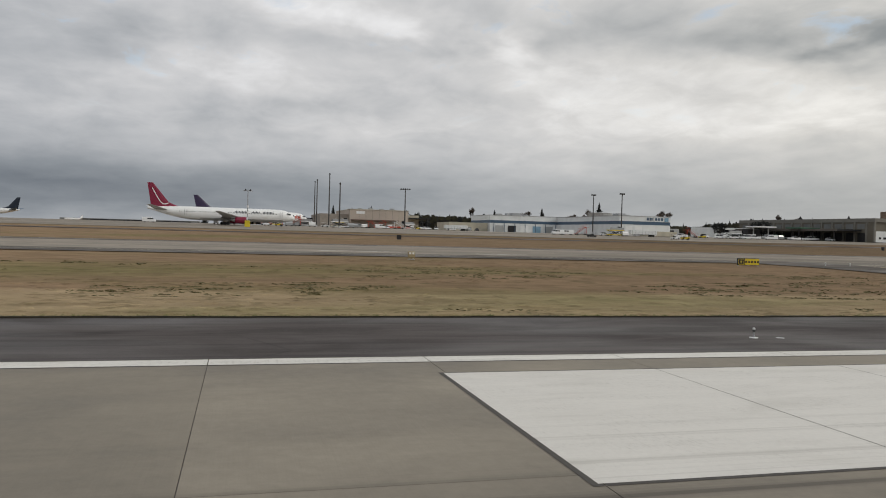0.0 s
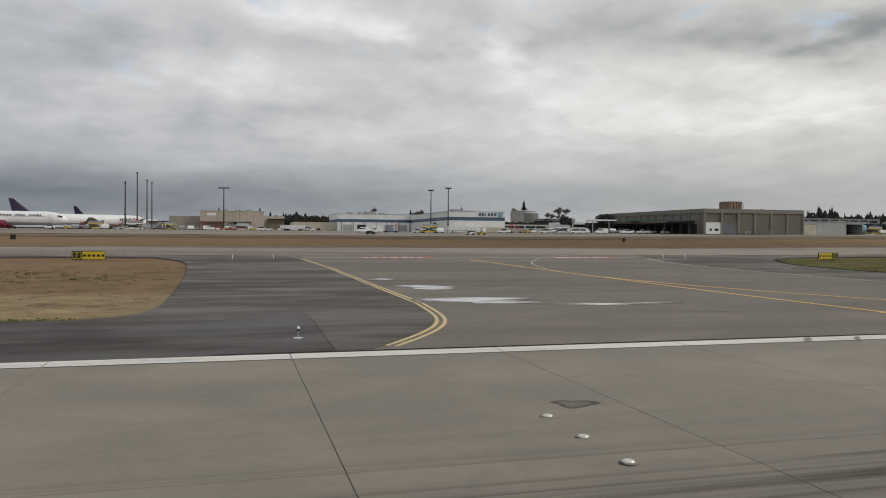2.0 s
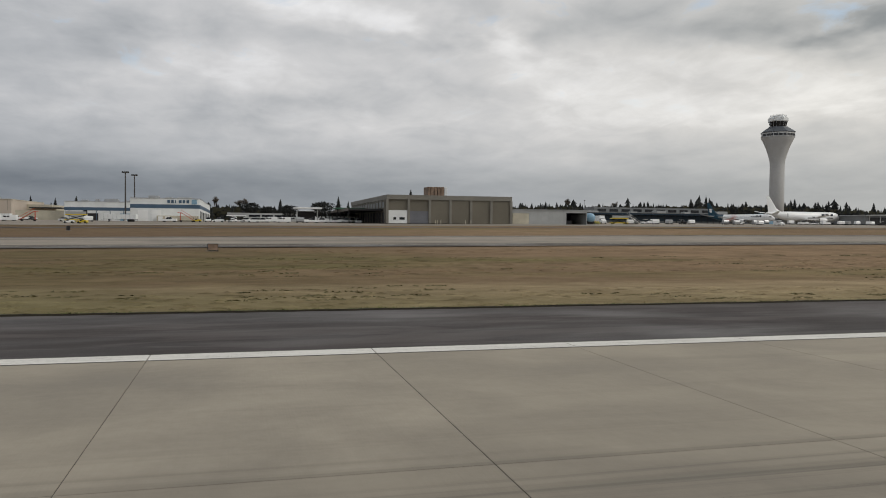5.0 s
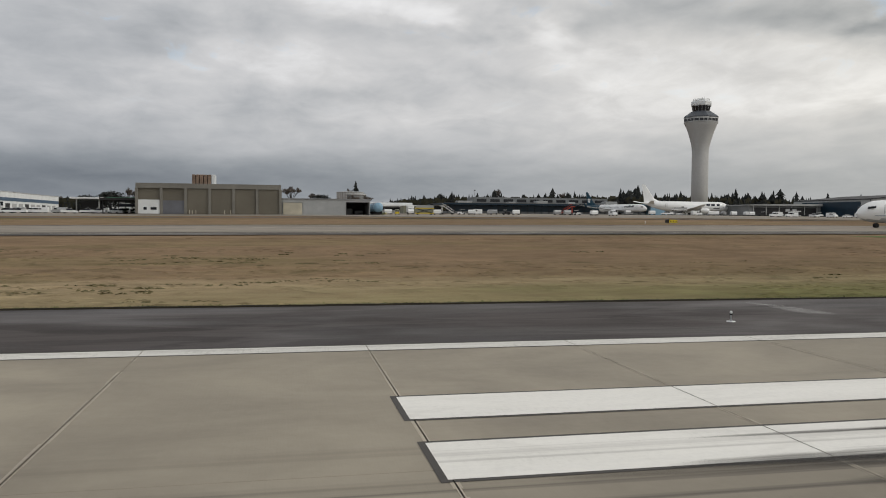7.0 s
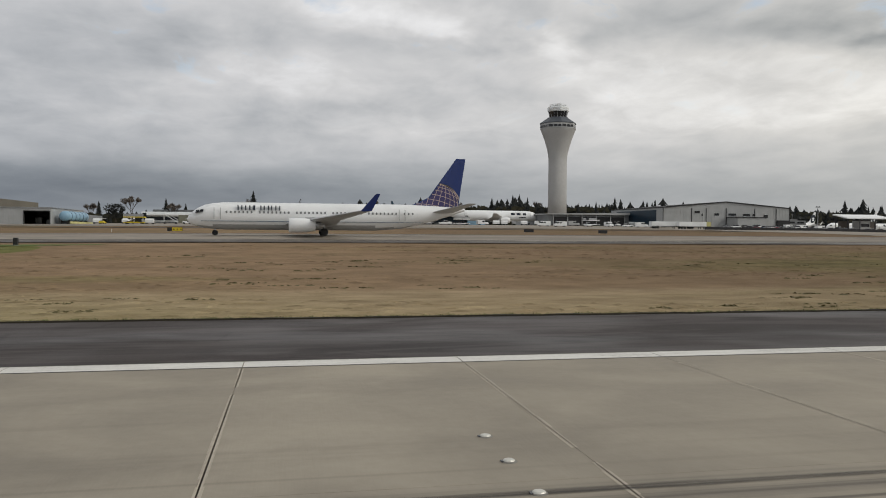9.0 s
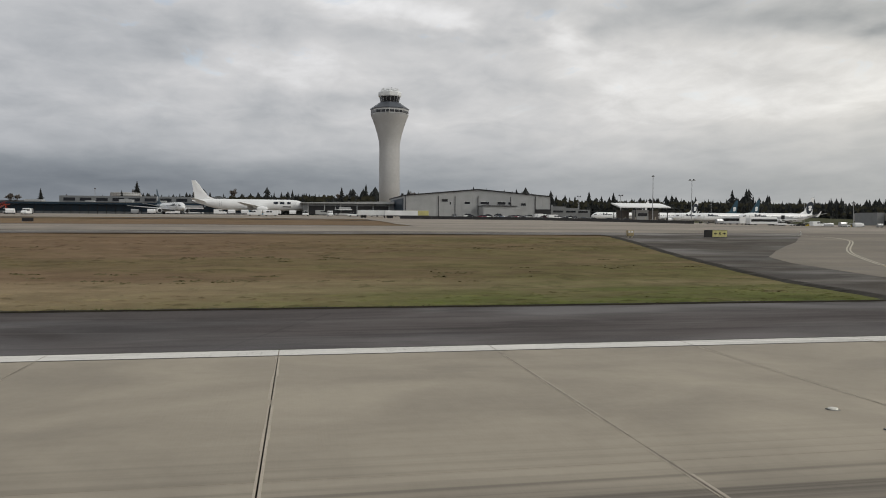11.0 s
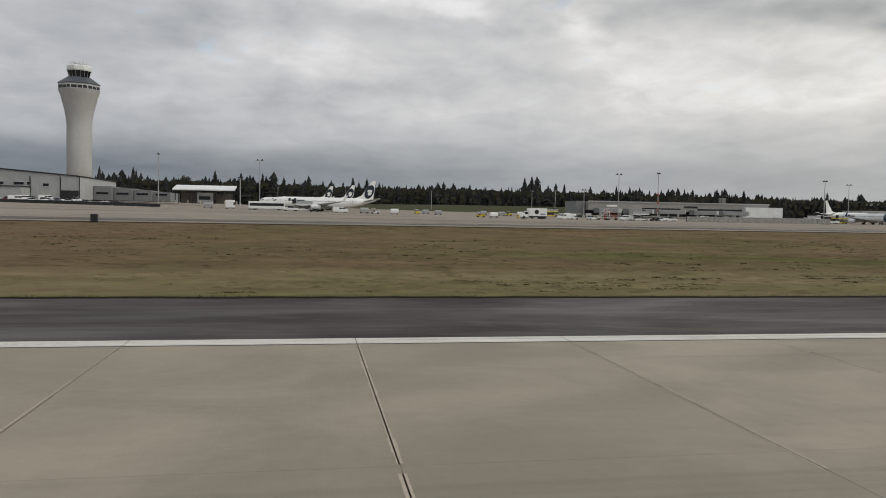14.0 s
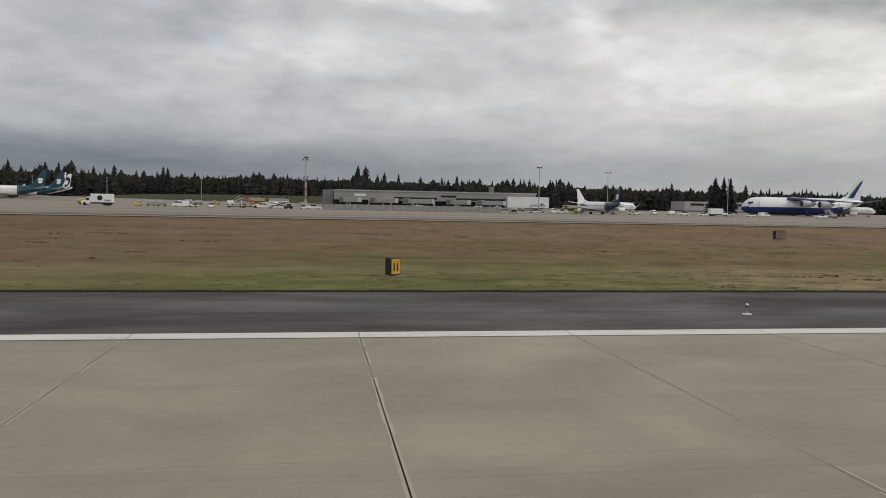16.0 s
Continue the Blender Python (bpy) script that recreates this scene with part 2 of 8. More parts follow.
    zone = val(nt, "ADD", zone, ramp(nt, val(nt, "DIVIDE", val(nt, "ADD", sp.outputs[0], 400.0), 1000.0), [(0.0, 0.14), (0.10, 0.14), (0.13, 0.09), (0.17, 0.0), (0.315, 0.0), (0.33, 0.12), (0.342, 0.12), (0.355, -0.06), (0.44, -0.05), (0.70, 0.0), (0.76, 0.08), (0.81, 0.10), (0.84, 0.0)]))
    rank = val(nt, "MULTIPLY", ramp(nt, weeds, [(0.53, 0.0), (0.66, 0.55)]), ramp(nt, zone, [(0.43, 0.08), (0.53, 1.0)]))
    rank = val(nt, "MULTIPLY", rank, ramp(nt, val(nt, "DIVIDE", y, 100.0), [(0.34, 0.15), (0.42, 0.9), (0.72, 0.9), (0.80, 0.25)]))
    colour = blend(nt, rank, colour, (0.064, 0.060, 0.024))
    if tussock:
        tint = nd(nt, "ShaderNodeNewGeometry").outputs["Random Per Island"]
        colour = blend(nt, 1.0, colour, ramp(nt, tint, [(0.0, 0.70), (0.5, 1.0), (1.0, 1.18)]), "MULTIPLY")
    p = nd(nt, "ShaderNodeBsdfPrincipled", Roughness=0.95)
    p.inputs["Specular IOR Level"].default_value = 0.05
    lk(nt, colour, p.inputs["Base Color"])
    bn = nd(nt, "ShaderNodeBump", Strength=0.7, Distance=0.08)
    lk(nt, val(nt, "ADD", clump, val(nt, "MULTIPLY", blades, 0.6)), bn.inputs["Height"])
    lk(nt, bn.outputs[0], p.inputs["Normal"])
    lk(nt, p.outputs[0], nd(nt, "ShaderNodeOutputMaterial").inputs[0])
    return m


def concrete_slab(name="slab_concrete", rubber=True, base=(0.245, 0.218, 0.177)):
    m = bpy.data.materials.new(name)
    nt = tree(m)
    pos = field_pos(nt)
    sp = nd(nt, "ShaderNodeSeparateXYZ")
    lk(nt, pos, sp.inputs[0])
    rnd = nd(nt, "ShaderNodeObjectInfo").outputs["Random"]
    a = noise_of(nt, stretched(nt, pos, 0.7, 1.0, 1.0), 0.30, 4.0, 0.55, 0.6)
    b = noise_of(nt, pos, 3.2, 5.0, 0.65)
    g = noise_of(nt, stretched(nt, pos, 22.0, 0.6, 1.0), 1.0, 2.0, 0.5)
    fac = val(nt, "ADD", val(nt, "MULTIPLY", a, 0.75), val(nt, "MULTIPLY", b, 0.25))
    colour = blend(nt, ramp(nt, fac, [(0.34, 0.0), (0.68, 1.0)]), tuple(c * 0.70 for c in base), tuple(c * 1.24 for c in base))
    colour = blend(nt, val(nt, "MULTIPLY", rnd, 0.30), colour, tuple(c * 0.62 for c in base))
    colour = blend(nt, ramp(nt, g, [(0.35, 0.035), (0.5, 0.0)]), colour, (0.10, 0.09, 0.075))
    if not rubber:
        stain = noise_of(nt, stretched(nt, pos, 0.012, 0.09, 1.0), 1.0, 5.0, 0.6, 0.6)
        colour = blend(nt, ramp(nt, stain, [(0.48, 0.0), (0.66, 0.55)]), colour, (0.098, 0.082, 0.066))
    if rubber:
        # the concrete turns paler and warmer by stretches along the runway
        pale_stretch = ramp(nt, val(nt, "DIVIDE", val(nt, "ADD", sp.outputs[0], 400.0), 1000.0), [(0.0, 0.15), (0.16, 0.15), (0.20, 0.30), (0.24, 0.45), (0.285, 1.0), (0.335, 1.0), (0.365, 0.58), (0.42, 0.62), (0.50, 0.80), (0.598, 0.85), (0.622, 0.42), (0.67, 0.42), (0.74, 0.72), (0.95, 0.78)])
        colour = blend(nt, pale_stretch, colour, blend(nt, 1.0, colour, (0.95, 0.93, 0.88), "DIVIDE"))
        colour = blend(nt, val(nt, "MULTIPLY", pale_stretch, 0.46), colour, blend(nt, ramp(nt, a, [(0.36, 0.0), (0.64, 1.0)]), (0.370, 0.314, 0.226), (0.500, 0.436, 0.322)))
        # two stretches where the concrete is darker
        dark_stretch = ramp(nt, val(nt, "DIVIDE", val(nt, "ADD", val(nt, "ADD", sp.outputs[0], 400.0), val(nt, "MULTIPLY", a, 20.0)), 1000.0), [(0.144, 0.0), (0.148, 0.10), (0.152, 0.46), (0.157, 0.60), (0.162, 0.50), (0.167, 0.22), (0.180, 0.12), (0.205, 0.04), (0.225, 0.0), (0.598, 0.0), (0.630, 0.24), (0.668, 0.24), (0.70, 0.0)])
        colour = blend(nt, dark_stretch, colour, (0.094, 0.082, 0.066))
        lane = ramp(nt, val(nt, "DIVIDE", sp.outputs[1], 20.0), [(0.30, 1.0), (0.50, 0.85), (0.56, 0.35), (0.64, 0.08), (0.75, 0.0)])
        s1 = noise_of(nt, stretched(nt, pos, 0.014, 1.5, 1.0), 1.0, 3.0, 0.6, 0.1)
        s2 = noise_of(nt, stretched(nt, pos, 0.035, 5.0, 1.0), 1.0, 2.0, 0.5, 0.05)
        worn = ramp(nt, val(nt, "DIVIDE", val(nt, "ADD", sp.outputs[0], 400.0), 1000.0), [(0.56, 1.0), (0.66, 0.22)])
        lane = val(nt, "MULTIPLY", lane, worn)
        marks = val(nt, "MULTIPLY", ramp(nt, s1, [(0.49, 0.0), (0.58, 0.9)]), ramp(nt, s2, [(0.42, 0.25), (0.62, 1.0)]))
        colour = blend(nt, val(nt, "MULTIPLY", marks, lane), colour, (0.040, 0.034, 0.030))
        colour = blend(nt, val(nt, "MULTIPLY", lane, 0.22), colour, (0.085, 0.073, 0.062))
        s3 = noise_of(nt, stretched(nt, pos, 0.05, 0.9, 1.0), 1.0, 3.0, 0.6, 0.3)
        colour = blend(nt, ramp(nt, s3, [(0.60, 0.0), (0.78, 0.22)]), colour, (0.105, 0.092, 0.078))
    p = nd(nt, "ShaderNodeBsdfPrincipled", Roughness=0.72)
    p.inputs["Specular IOR Level"].default_value = 0.30 if rubber else 0.12
    lk(nt, colour, p.inputs["Base Color"])
    lk(nt, ramp(nt, a, [(0.3, 0.60), (0.7, 0.84)]), p.inputs["Roughness"])
    bn = nd(nt, "ShaderNodeBump", Strength=0.25, Distance=0.02)
    lk(nt, val(nt, "ADD", b, val(nt, "MULTIPLY", g, 0.25)), bn.inputs["Height"])
    lk(nt, bn.outputs[0], p.inputs["Normal"])
    lk(nt, p.outputs[0], nd(nt, "ShaderNodeOutputMaterial").inputs[0])
    return m


def asphalt_mat(name="shoulder_asphalt", dark=(0.038, 0.0325, 0.0315), light=(0.086, 0.075, 0.072), seam=0.35):
    m = bpy.data.materials.new(name)
    nt = tree(m)
    pos = field_pos(nt)
    a = noise_of(nt, stretched(nt, pos, 0.34, 0.62, 1.0), 0.42, 4.0, 0.55, 0.5)
    b = noise_of(nt, pos, 6.0, 4.0, 0.7)
    w = noise_of(nt, stretched(nt, pos, 0.09, 0.20, 1.0), 1.0, 3.0, 0.55, 0.4)
    fac = val(nt, "ADD", val(nt, "MULTIPLY", a, 0.7), val(nt, "MULTIPLY", b, 0.3))
    colour = blend(nt, ramp(nt, fac, [(0.30, 0.0), (0.70, 1.0)]), dark, light)
    # newer sealed stretches are darker than the bleached ones
    seal = noise_of(nt, stretched(nt, pos, 0.035, 0.10, 1.0), 1.0, 3.0, 0.5, 0.4)
    colour = blend(nt, 1.0, colour, ramp(nt, seal, [(0.42, 0.86), (0.52, 1.05), (0.64, 1.2)]), "MULTIPLY")
    # paler tongues with ragged borders, and faint streaks along the runway
    tongue = noise_of(nt, stretched(nt, pos, 0.10, 0.42, 1.0), 1.0, 6.0, 0.58, 0.9)
    colour = blend(nt, ramp(nt, tongue, [(0.50, 0.0), (0.545, 0.42), (0.66, 0.62)]), colour, tuple(c * 1.30 for c in light))
    streak = noise_of(nt, stretched(nt, pos, 0.03, 1.7, 1.0), 1.0, 3.0, 0.6, 0.1)
    colour = blend(nt, ramp(nt, streak, [(0.36, 0.40), (0.47, 0.0)]), colour, tuple(c * 0.72 for c in dark))
    crack = nd(nt, "ShaderNodeTexVoronoi", Scale=0.12)
    crack.feature = "DISTANCE_TO_EDGE"
    lk(nt, stretched(nt, pos, 0.35, 1.0, 1.0), crack.inputs["Vector"])
    colour = blend(nt, ramp(nt, crack.outputs[0], [(0.0, seam), (0.004, 0.0)]), colour, (0.022, 0.02, 0.02))
    p = nd(nt, "ShaderNodeBsdfPrincipled", Roughness=0.6)
    lk(nt, ramp(nt, w, [(0.42, 0.14), (0.66, 0.42)]), p.inputs["Specular IOR Level"])
    lk(nt, colour, p.inputs["Base Color"])
    lk(nt, ramp(nt, w, [(0.40, 0.84), (0.68, 0.55)]), p.inputs["Roughness"])
    bn = nd(nt, "ShaderNodeBump", Strength=0.3, Distance=0.02)
    lk(nt, b, bn.inputs["Height"])
    lk(nt, bn.outputs[0], p.inputs["Normal"])
    lk(nt, p.outputs[0], nd(nt, "ShaderNodeOutputMaterial").inputs[0])
    return m


def road_paint(name, col, under, wear=0.5, rubber=False, rough=0.68):
    m = bpy.data.materials.new(name)
    nt = tree(m)
    pos = field_pos(nt)
    a = noise_of(nt, stretched(nt, pos, 0.4, 1.6, 1.0), 0.8, 5.0, 0.6, 0.3)
    b = noise_of(nt, pos, 7.0, 4.0, 0.7)
    g = noise_of(nt, stretched(nt, pos, 20.0, 0.7, 1.0), 1.0, 2.0)
    fac = val(nt, "ADD", val(nt, "MULTIPLY", a, 0.55), val(nt, "MULTIPLY", b, 0.45))
    colour = blend(nt, ramp(nt, fac, [(0.30, 0.0), (0.62, 1.0)]), tuple(c * (0.88 if rubber else 0.74) for c in col), col)
    colour = blend(nt, ramp(nt, val(nt, "ADD", val(nt, "MULTIPLY", fac, 0.7), val(nt, "MULTIPLY", g, 0.3)), [(0.36, wear), (0.46, 0.0)]), colour, under)
    if name == "white_runway_paint":
        rubbed = noise_of(nt, stretched(nt, pos, 0.02, 7.0, 1.0), 1.0, 3.0, 0.6, 0.1)
        bare = noise_of(nt, stretched(nt, pos, 0.018, 0.1, 1.0), 1.0, 2.0, 0.5, 0.2)
        colour = blend(nt, val(nt, "MULTIPLY", ramp(nt, rubbed, [(0.50, 0.0), (0.60, 0.6)]), ramp(nt, bare, [(0.50, 0.08), (0.60, 1.0)])), colour, under)
    if rubber:
        smear = noise_of(nt, stretched(nt, pos, 0.22, 0.55, 1.0), 1.0, 5.0, 0.6, 0.6)
        colour = blend(nt, ramp(nt, smear, [(0.50, 0.0), (0.70, 0.34)]), colour, (0.44, 0.42, 0.38))
        sp = nd(nt, "ShaderNodeSeparateXYZ")
        lk(nt, pos, sp.inputs[0])
        s1 = noise_of(nt, stretched(nt, pos, 0.012, 2.4, 1.0), 1.0, 3.0, 0.6)
        near = ramp(nt, val(nt, "DIVIDE", sp.outputs[1], 20.0), [(0.52, 1.0), (0.68, 0.45), (0.78, 0.0)])
        colour = blend(nt, val(nt, "MULTIPLY", ramp(nt, s1, [(0.54, 0.0), (0.66, 0.42)]), near), colour, (0.17, 0.15, 0.13))
    p = nd(nt, "ShaderNodeBsdfPrincipled", Roughness=rough)
    lk(nt, colour, p.inputs["Base Color"])
    bn = nd(nt, "ShaderNodeBump", Strength=0.2, Distance=0.01)
    lk(nt, b, bn.inputs["Height"])
    lk(nt, bn.outputs[0], p.inputs["Normal"])
    lk(nt, p.outputs[0], nd(nt, "ShaderNodeOutputMaterial").inputs[0])
    return m


def wet_mat(name, wide, sheen=False):
    """Standing rainwater: a dark film that mirrors the sky."""
    m = bpy.data.materials.new(name)
    nt = tree(m)
    p = nd(nt, "ShaderNodeBsdfPrincipled", Roughness=0.17, Metallic=0.92)
    p.inputs["Base Color"].default_value = (0.80, 0.79, 0.77, 1)
    bn = nd(nt, "ShaderNodeBump", Strength=0.04, Distance=0.01)
    pos = field_pos(nt)
    lk(nt, noise_of(nt, pos, 1.2, 3.0), bn.inputs["Height"])
    lk(nt, bn.outputs[0], p.inputs["Normal"])
    # towards its ragged rim the film thins to wet dark pavement, then to dry
    damp = nd(nt, "ShaderNodeBsdfPrincipled", Roughness=0.42)
    damp.inputs["Base Color"].default_value = (0.100, 0.090, 0.078, 1)
    gen = nd(nt, "ShaderNodeVectorMath")
    gen.operation = "DISTANCE"
    lk(nt, stretched(nt, nd(nt, "ShaderNodeTexCoord").outputs["Generated"], 1.0, 1.0, 0.0), gen.inputs[0])
    gen.inputs[1].default_value = (0.5, 0.5, 0.0)
    rim = val(nt, "MULTIPLY", val(nt, "MULTIPLY", gen.outputs["Value"], gen.outputs["Value"]), 1.25)
    film = noise_of(nt, stretched(nt, pos, 0.20, 0.60, 1.0), 1.0, 6.0, 0.60, 0.6)
    depth = val(nt, "ADD", val(nt, "ADD", film, rim), -0.04 if wide else 0.0)
    mixer, dry = nd(nt, "ShaderNodeMixShader"), nd(nt, "ShaderNodeMixShader")
    lk(nt, ramp(nt, depth, [(0.80, 0.0), (0.95, 1.0)] if sheen else [(0.50, 0.0), (0.66, 1.0)]), mixer.inputs[0])
    lk(nt, p.outputs[0], mixer.inputs[1])
    lk(nt, damp.outputs[0], mixer.inputs[2])
    lk(nt, ramp(nt, depth, [(0.42, 0.62), (0.54, 0.82), (0.68, 1.0)] if sheen else [(0.60, 0.0), (0.78, 1.0)]), dry.inputs[0])
    lk(nt, mixer.outputs[0], dry.inputs[1])
    lk(nt, nd(nt, "ShaderNodeBsdfTransparent").outputs[0], dry.inputs[2])
    lk(nt, dry.outputs[0], nd(nt, "ShaderNodeOutputMaterial").inputs[0])
    return m


def foliage(name, dark, light):
    m = bpy.data.materials.new(name)
    nt = tree(m)
    g = nd(nt, "ShaderNodeNewGeometry").outputs["Random Per Island"]
    o = nd(nt, "ShaderNodeObjectInfo").outputs["Random"]
    n = noise_of(nt, field_pos(nt), 0.25, 4.0)
    fac = val(nt, "ADD", val(nt, "MULTIPLY", g, 0.55), val(nt, "ADD", val(nt, "MULTIPLY", n, 0.35), val(nt, "MULTIPLY", o, 0.1)))
    p = nd(nt, "ShaderNodeBsdfPrincipled", Roughness=0.85)
    p.inputs["Specular IOR Level"].default_value = 0.2
    lk(nt, blend(nt, fac, dark, light), p.inputs["Base Color"])
    lk(nt, p.outputs[0], nd(nt, "ShaderNodeOutputMaterial").inputs[0])
    return m


GRASS, SLAB, ASPHALT, WET = grass_ground(), concrete_slab(), asphalt_mat(), wet_mat("rainwater", True)
TUSSOCK = grass_ground("tussock_grass", True)
OLD_ASPHALT = asphalt_mat("bleached_asphalt", (0.062, 0.054, 0.048), (0.125, 0.110, 0.096), 0.2)
DAMP_FILM = wet_mat("drying_rainwater", False)
SHEEN = wet_mat("thin_rainwater_film", False, True)
APRON = concrete_slab("apron_concrete", False, (0.200, 0.178, 0.150))
BROWN_ASPHALT = asphalt_mat("brown_asphalt", (0.040, 0.034, 0.028), (0.082, 0.071, 0.058), 0.2)
PALE_CONC = concrete_slab("connector_concrete", False, (0.240, 0.212, 0.174))
TAXI_CONC = concrete_slab("taxiway_concrete", False, (0.315, 0.278, 0.232))
WHITE_LINE = road_paint("white_runway_paint", (0.74, 0.72, 0.67), (0.30, 0.28, 0.24), 0.45)
# aiming block: more wear, and white darkened to carry the exposure dip there
WORN_DIM_BLOCK = road_paint("worn_dimmed_marking_paint", (0.68, 0.66, 0.62), (0.36, 0.34, 0.30), 0.26, True)
WHITE_BLOCK = road_paint("white_marking_paint", (0.86, 0.84, 0.79), (0.46, 0.44, 0.39), 0.14, True)
YELLOW_LINE = road_paint("yellow_taxi_paint", (0.86, 0.47, 0.03), (0.27, 0.21, 0.10), 0.30, False, 0.42)
PALE_LINE = road_paint("weathered_yellow_paint", (0.68, 0.51, 0.20), (0.30, 0.26, 0.18), 0.6, False, 0.45)
DULL_LINE = road_paint("faded_yellow_paint", (0.47, 0.43, 0.335), (0.24, 0.21, 0.16), 0.7)
RED_MARK = road_paint("red_hold_paint", (0.55, 0.10, 0.07), (0.25, 0.15, 0.12), 0.5)
BLACK_EDGE = road_paint("black_outline_paint", (0.058, 0.051, 0.045), (0.12, 0.11, 0.09), 0.6)
JOINT = surface("joint_sealant", (0.085, 0.074, 0.062), 0.8)
OLD_JOINT = surface("dusty_joint_sealant", (0.270, 0.236, 0.188), 0.85)
SEAL = surface("pale_joint_edge", (0.405, 0.357, 0.286), 0.8)
FIXTURE = surface("worn_light_casting", (0.66, 0.64, 0.58), 0.4, 0.3)
GREEN_TUFT = foliage("green_grass", (0.050, 0.062, 0.016), (0.15, 0.165, 0.055))
# needles greyed and lightened: distance haze is mixed into their colour
HAZY_NEEDLES = foliage("hazy_conifer_needles", (0.016, 0.0185, 0.0185), (0.047, 0.050, 0.047))
TWIGS = foliage("bare_twigs", (0.10, 0.088, 0.078), (0.20, 0.175, 0.155))
BARK = surface("bark", (0.07, 0.055, 0.042), 0.9, fine=3.0)
WHITE = surface("white_gloss_paint", (0.84, 0.85, 0.85), 0.28, amp=0.05)
WHITE2 = surface("white_cladding", (0.76, 0.78, 0.78), 0.5, amp=0.10)
CREAM = surface("cream_cladding", (0.52, 0.48, 0.38), 0.6)
GREY = surface("grey_cladding", (0.20, 0.21, 0.215), 0.55, amp=0.12)
LGREY = surface("light_grey_cladding", (0.40, 0.41, 0.41), 0.55, amp=0.12)
BELLY = surface("grey_gloss_paint", (0.46, 0.47, 0.48), 0.35, amp=0.06)
DGREY = surface("dark_grey_metal", (0.032, 0.032, 0.034), 0.6, spec=0.25)
METAL = surface("galvanised_metal", (0.42, 0.43, 0.44), 0.42, 0.8, amp=0.12)
WOODPOLE = surface("dark_mast", (0.060, 0.055, 0.052), 0.75)
BLACK = surface("black_rubber", (0.018, 0.018, 0.018), 0.75)
NAVY = surface("black_navy_paint", (0.010, 0.018, 0.034), 0.3, amp=0.08)
GLASS = surface("dark_glazing", (0.012, 0.014, 0.018), 0.15, amp=0.05, bump=0)
BLUE = surface("navy_gloss_paint", (0.014, 0.035, 0.165), 0.3, amp=0.08)
BAND = surface("slate_blue_band", (0.060, 0.110, 0.175), 0.5)
TEAL = surface("dark_blue_glazing", (0.012, 0.030, 0.050), 0.35, amp=0.2, spec=0.3)
TEALPAINT = surface("teal_gloss_paint", (0.008, 0.056, 0.092), 0.3, amp=0.08)
PURPLE = surface("purple_gloss_paint", (0.026, 0.016, 0.060), 0.3, amp=0.08)
CRIMSON = surface("crimson_gloss_paint", (0.23, 0.012, 0.045), 0.3, amp=0.08)
RED = surface("orange_red_paint", (0.56, 0.060, 0.022), 0.45)
LAMPRED = surface("weathered_red_paint", (0.36, 0.070, 0.032), 0.6)
YELLOW = surface("yellow_sign_face", (0.66, 0.50, 0.020), 0.4, amp=0.10)
AMBER = surface("amber_sign_face", (0.62, 0.34, 0.020), 0.4, amp=0.12)
GREEN = surface("green_paint", (0.040, 0.120, 0.070), 0.5)
LIME = surface("pale_yellow_paint", (0.60, 0.56, 0.24), 0.5)
LBLUE = surface("pale_blue_paint", (0.25, 0.42, 0.56), 0.45)
CONC = surface("tower_concrete", (0.47, 0.47, 0.465), 0.75, amp=0.10, coarse=0.06, fine=0.7)
TAN = surface("tan_precast", (0.50, 0.43, 0.365), 0.8, amp=0.12, coarse=0.08)
PANEL = surface("brown_grey_precast", (0.158, 0.143, 0.112), 0.8, amp=0.14, coarse=0.10)
FRAMEC = surface("grey_precast_frame", (0.215, 0.205, 0.180), 0.8, amp=0.14, coarse=0.15)
RUST = surface("rusty_louvre_metal", (0.26, 0.180, 0.130), 0.75, amp=0.35, coarse=0.5, fine=2.0)
ROOFG = surface("dark_roof_felt", (0.07, 0.07, 0.07), 0.85)
LENS = surface("frosted_lamp_glass", (0.80, 0.80, 0.78), 0.2, amp=0.04)
GOLD = surface("gold_line_paint", (0.62, 0.45, 0.24), 0.35, amp=0.08)


# ---- mesh helpers
def finish(bm, smooth=False):
    bmesh.ops.recalc_face_normals(bm, faces=bm.faces)
    me = bpy.data.meshes.new("mesh")
    bm.to_mesh(me)
    bm.free()
    if smooth:
        for p in me.polygons:
            p.use_smooth = True
    return me


def part(name, bm, material, parent, label="", smooth=False, m=None):
    me = bm if isinstance(bm, bpy.types.Mesh) else finish(bm, smooth)
    me.name = name
    if not me.materials:
        me.materials.append(material)
    ob = new(name, me)
    ob.parent = parent
    if m:
        ob.matrix_basis = m
    return tagged(ob, label)


def thing(name, label, category, x=0.0, y=0.0, z=0.0, rz=0.0, group="", kind=""):
    ob = new(name)
    ob.empty_display_size = 0.5
    ob.matrix_basis = pose(SC * x, SC * y, SC * z, 0, 0, rz) @ Matrix.Scale(SC, 4)
    return tagged(ob, label, category, group, kind)


def solid(name, bm, material, label, category, x=0.0, y=0.0, z=0.0, rz=0.0, group="", kind="", smooth=False):
    me = bm if isinstance(bm, bpy.types.Mesh) else finish(bm, smooth)
    me.name = name
    if not me.materials:
        me.materials.append(material)
    ob = new(name, me)
    ob.matrix_basis = pose(SC * x, SC * y, SC * z, 0, 0, rz) @ Matrix.Scale(SC, 4)
    return tagged(ob, label, category, group, kind)


def clone(ob, x, y, z, rz=0.0):
    return copy_thing(ob, pose(SC * x, SC * y, SC * z, 0, 0, rz))


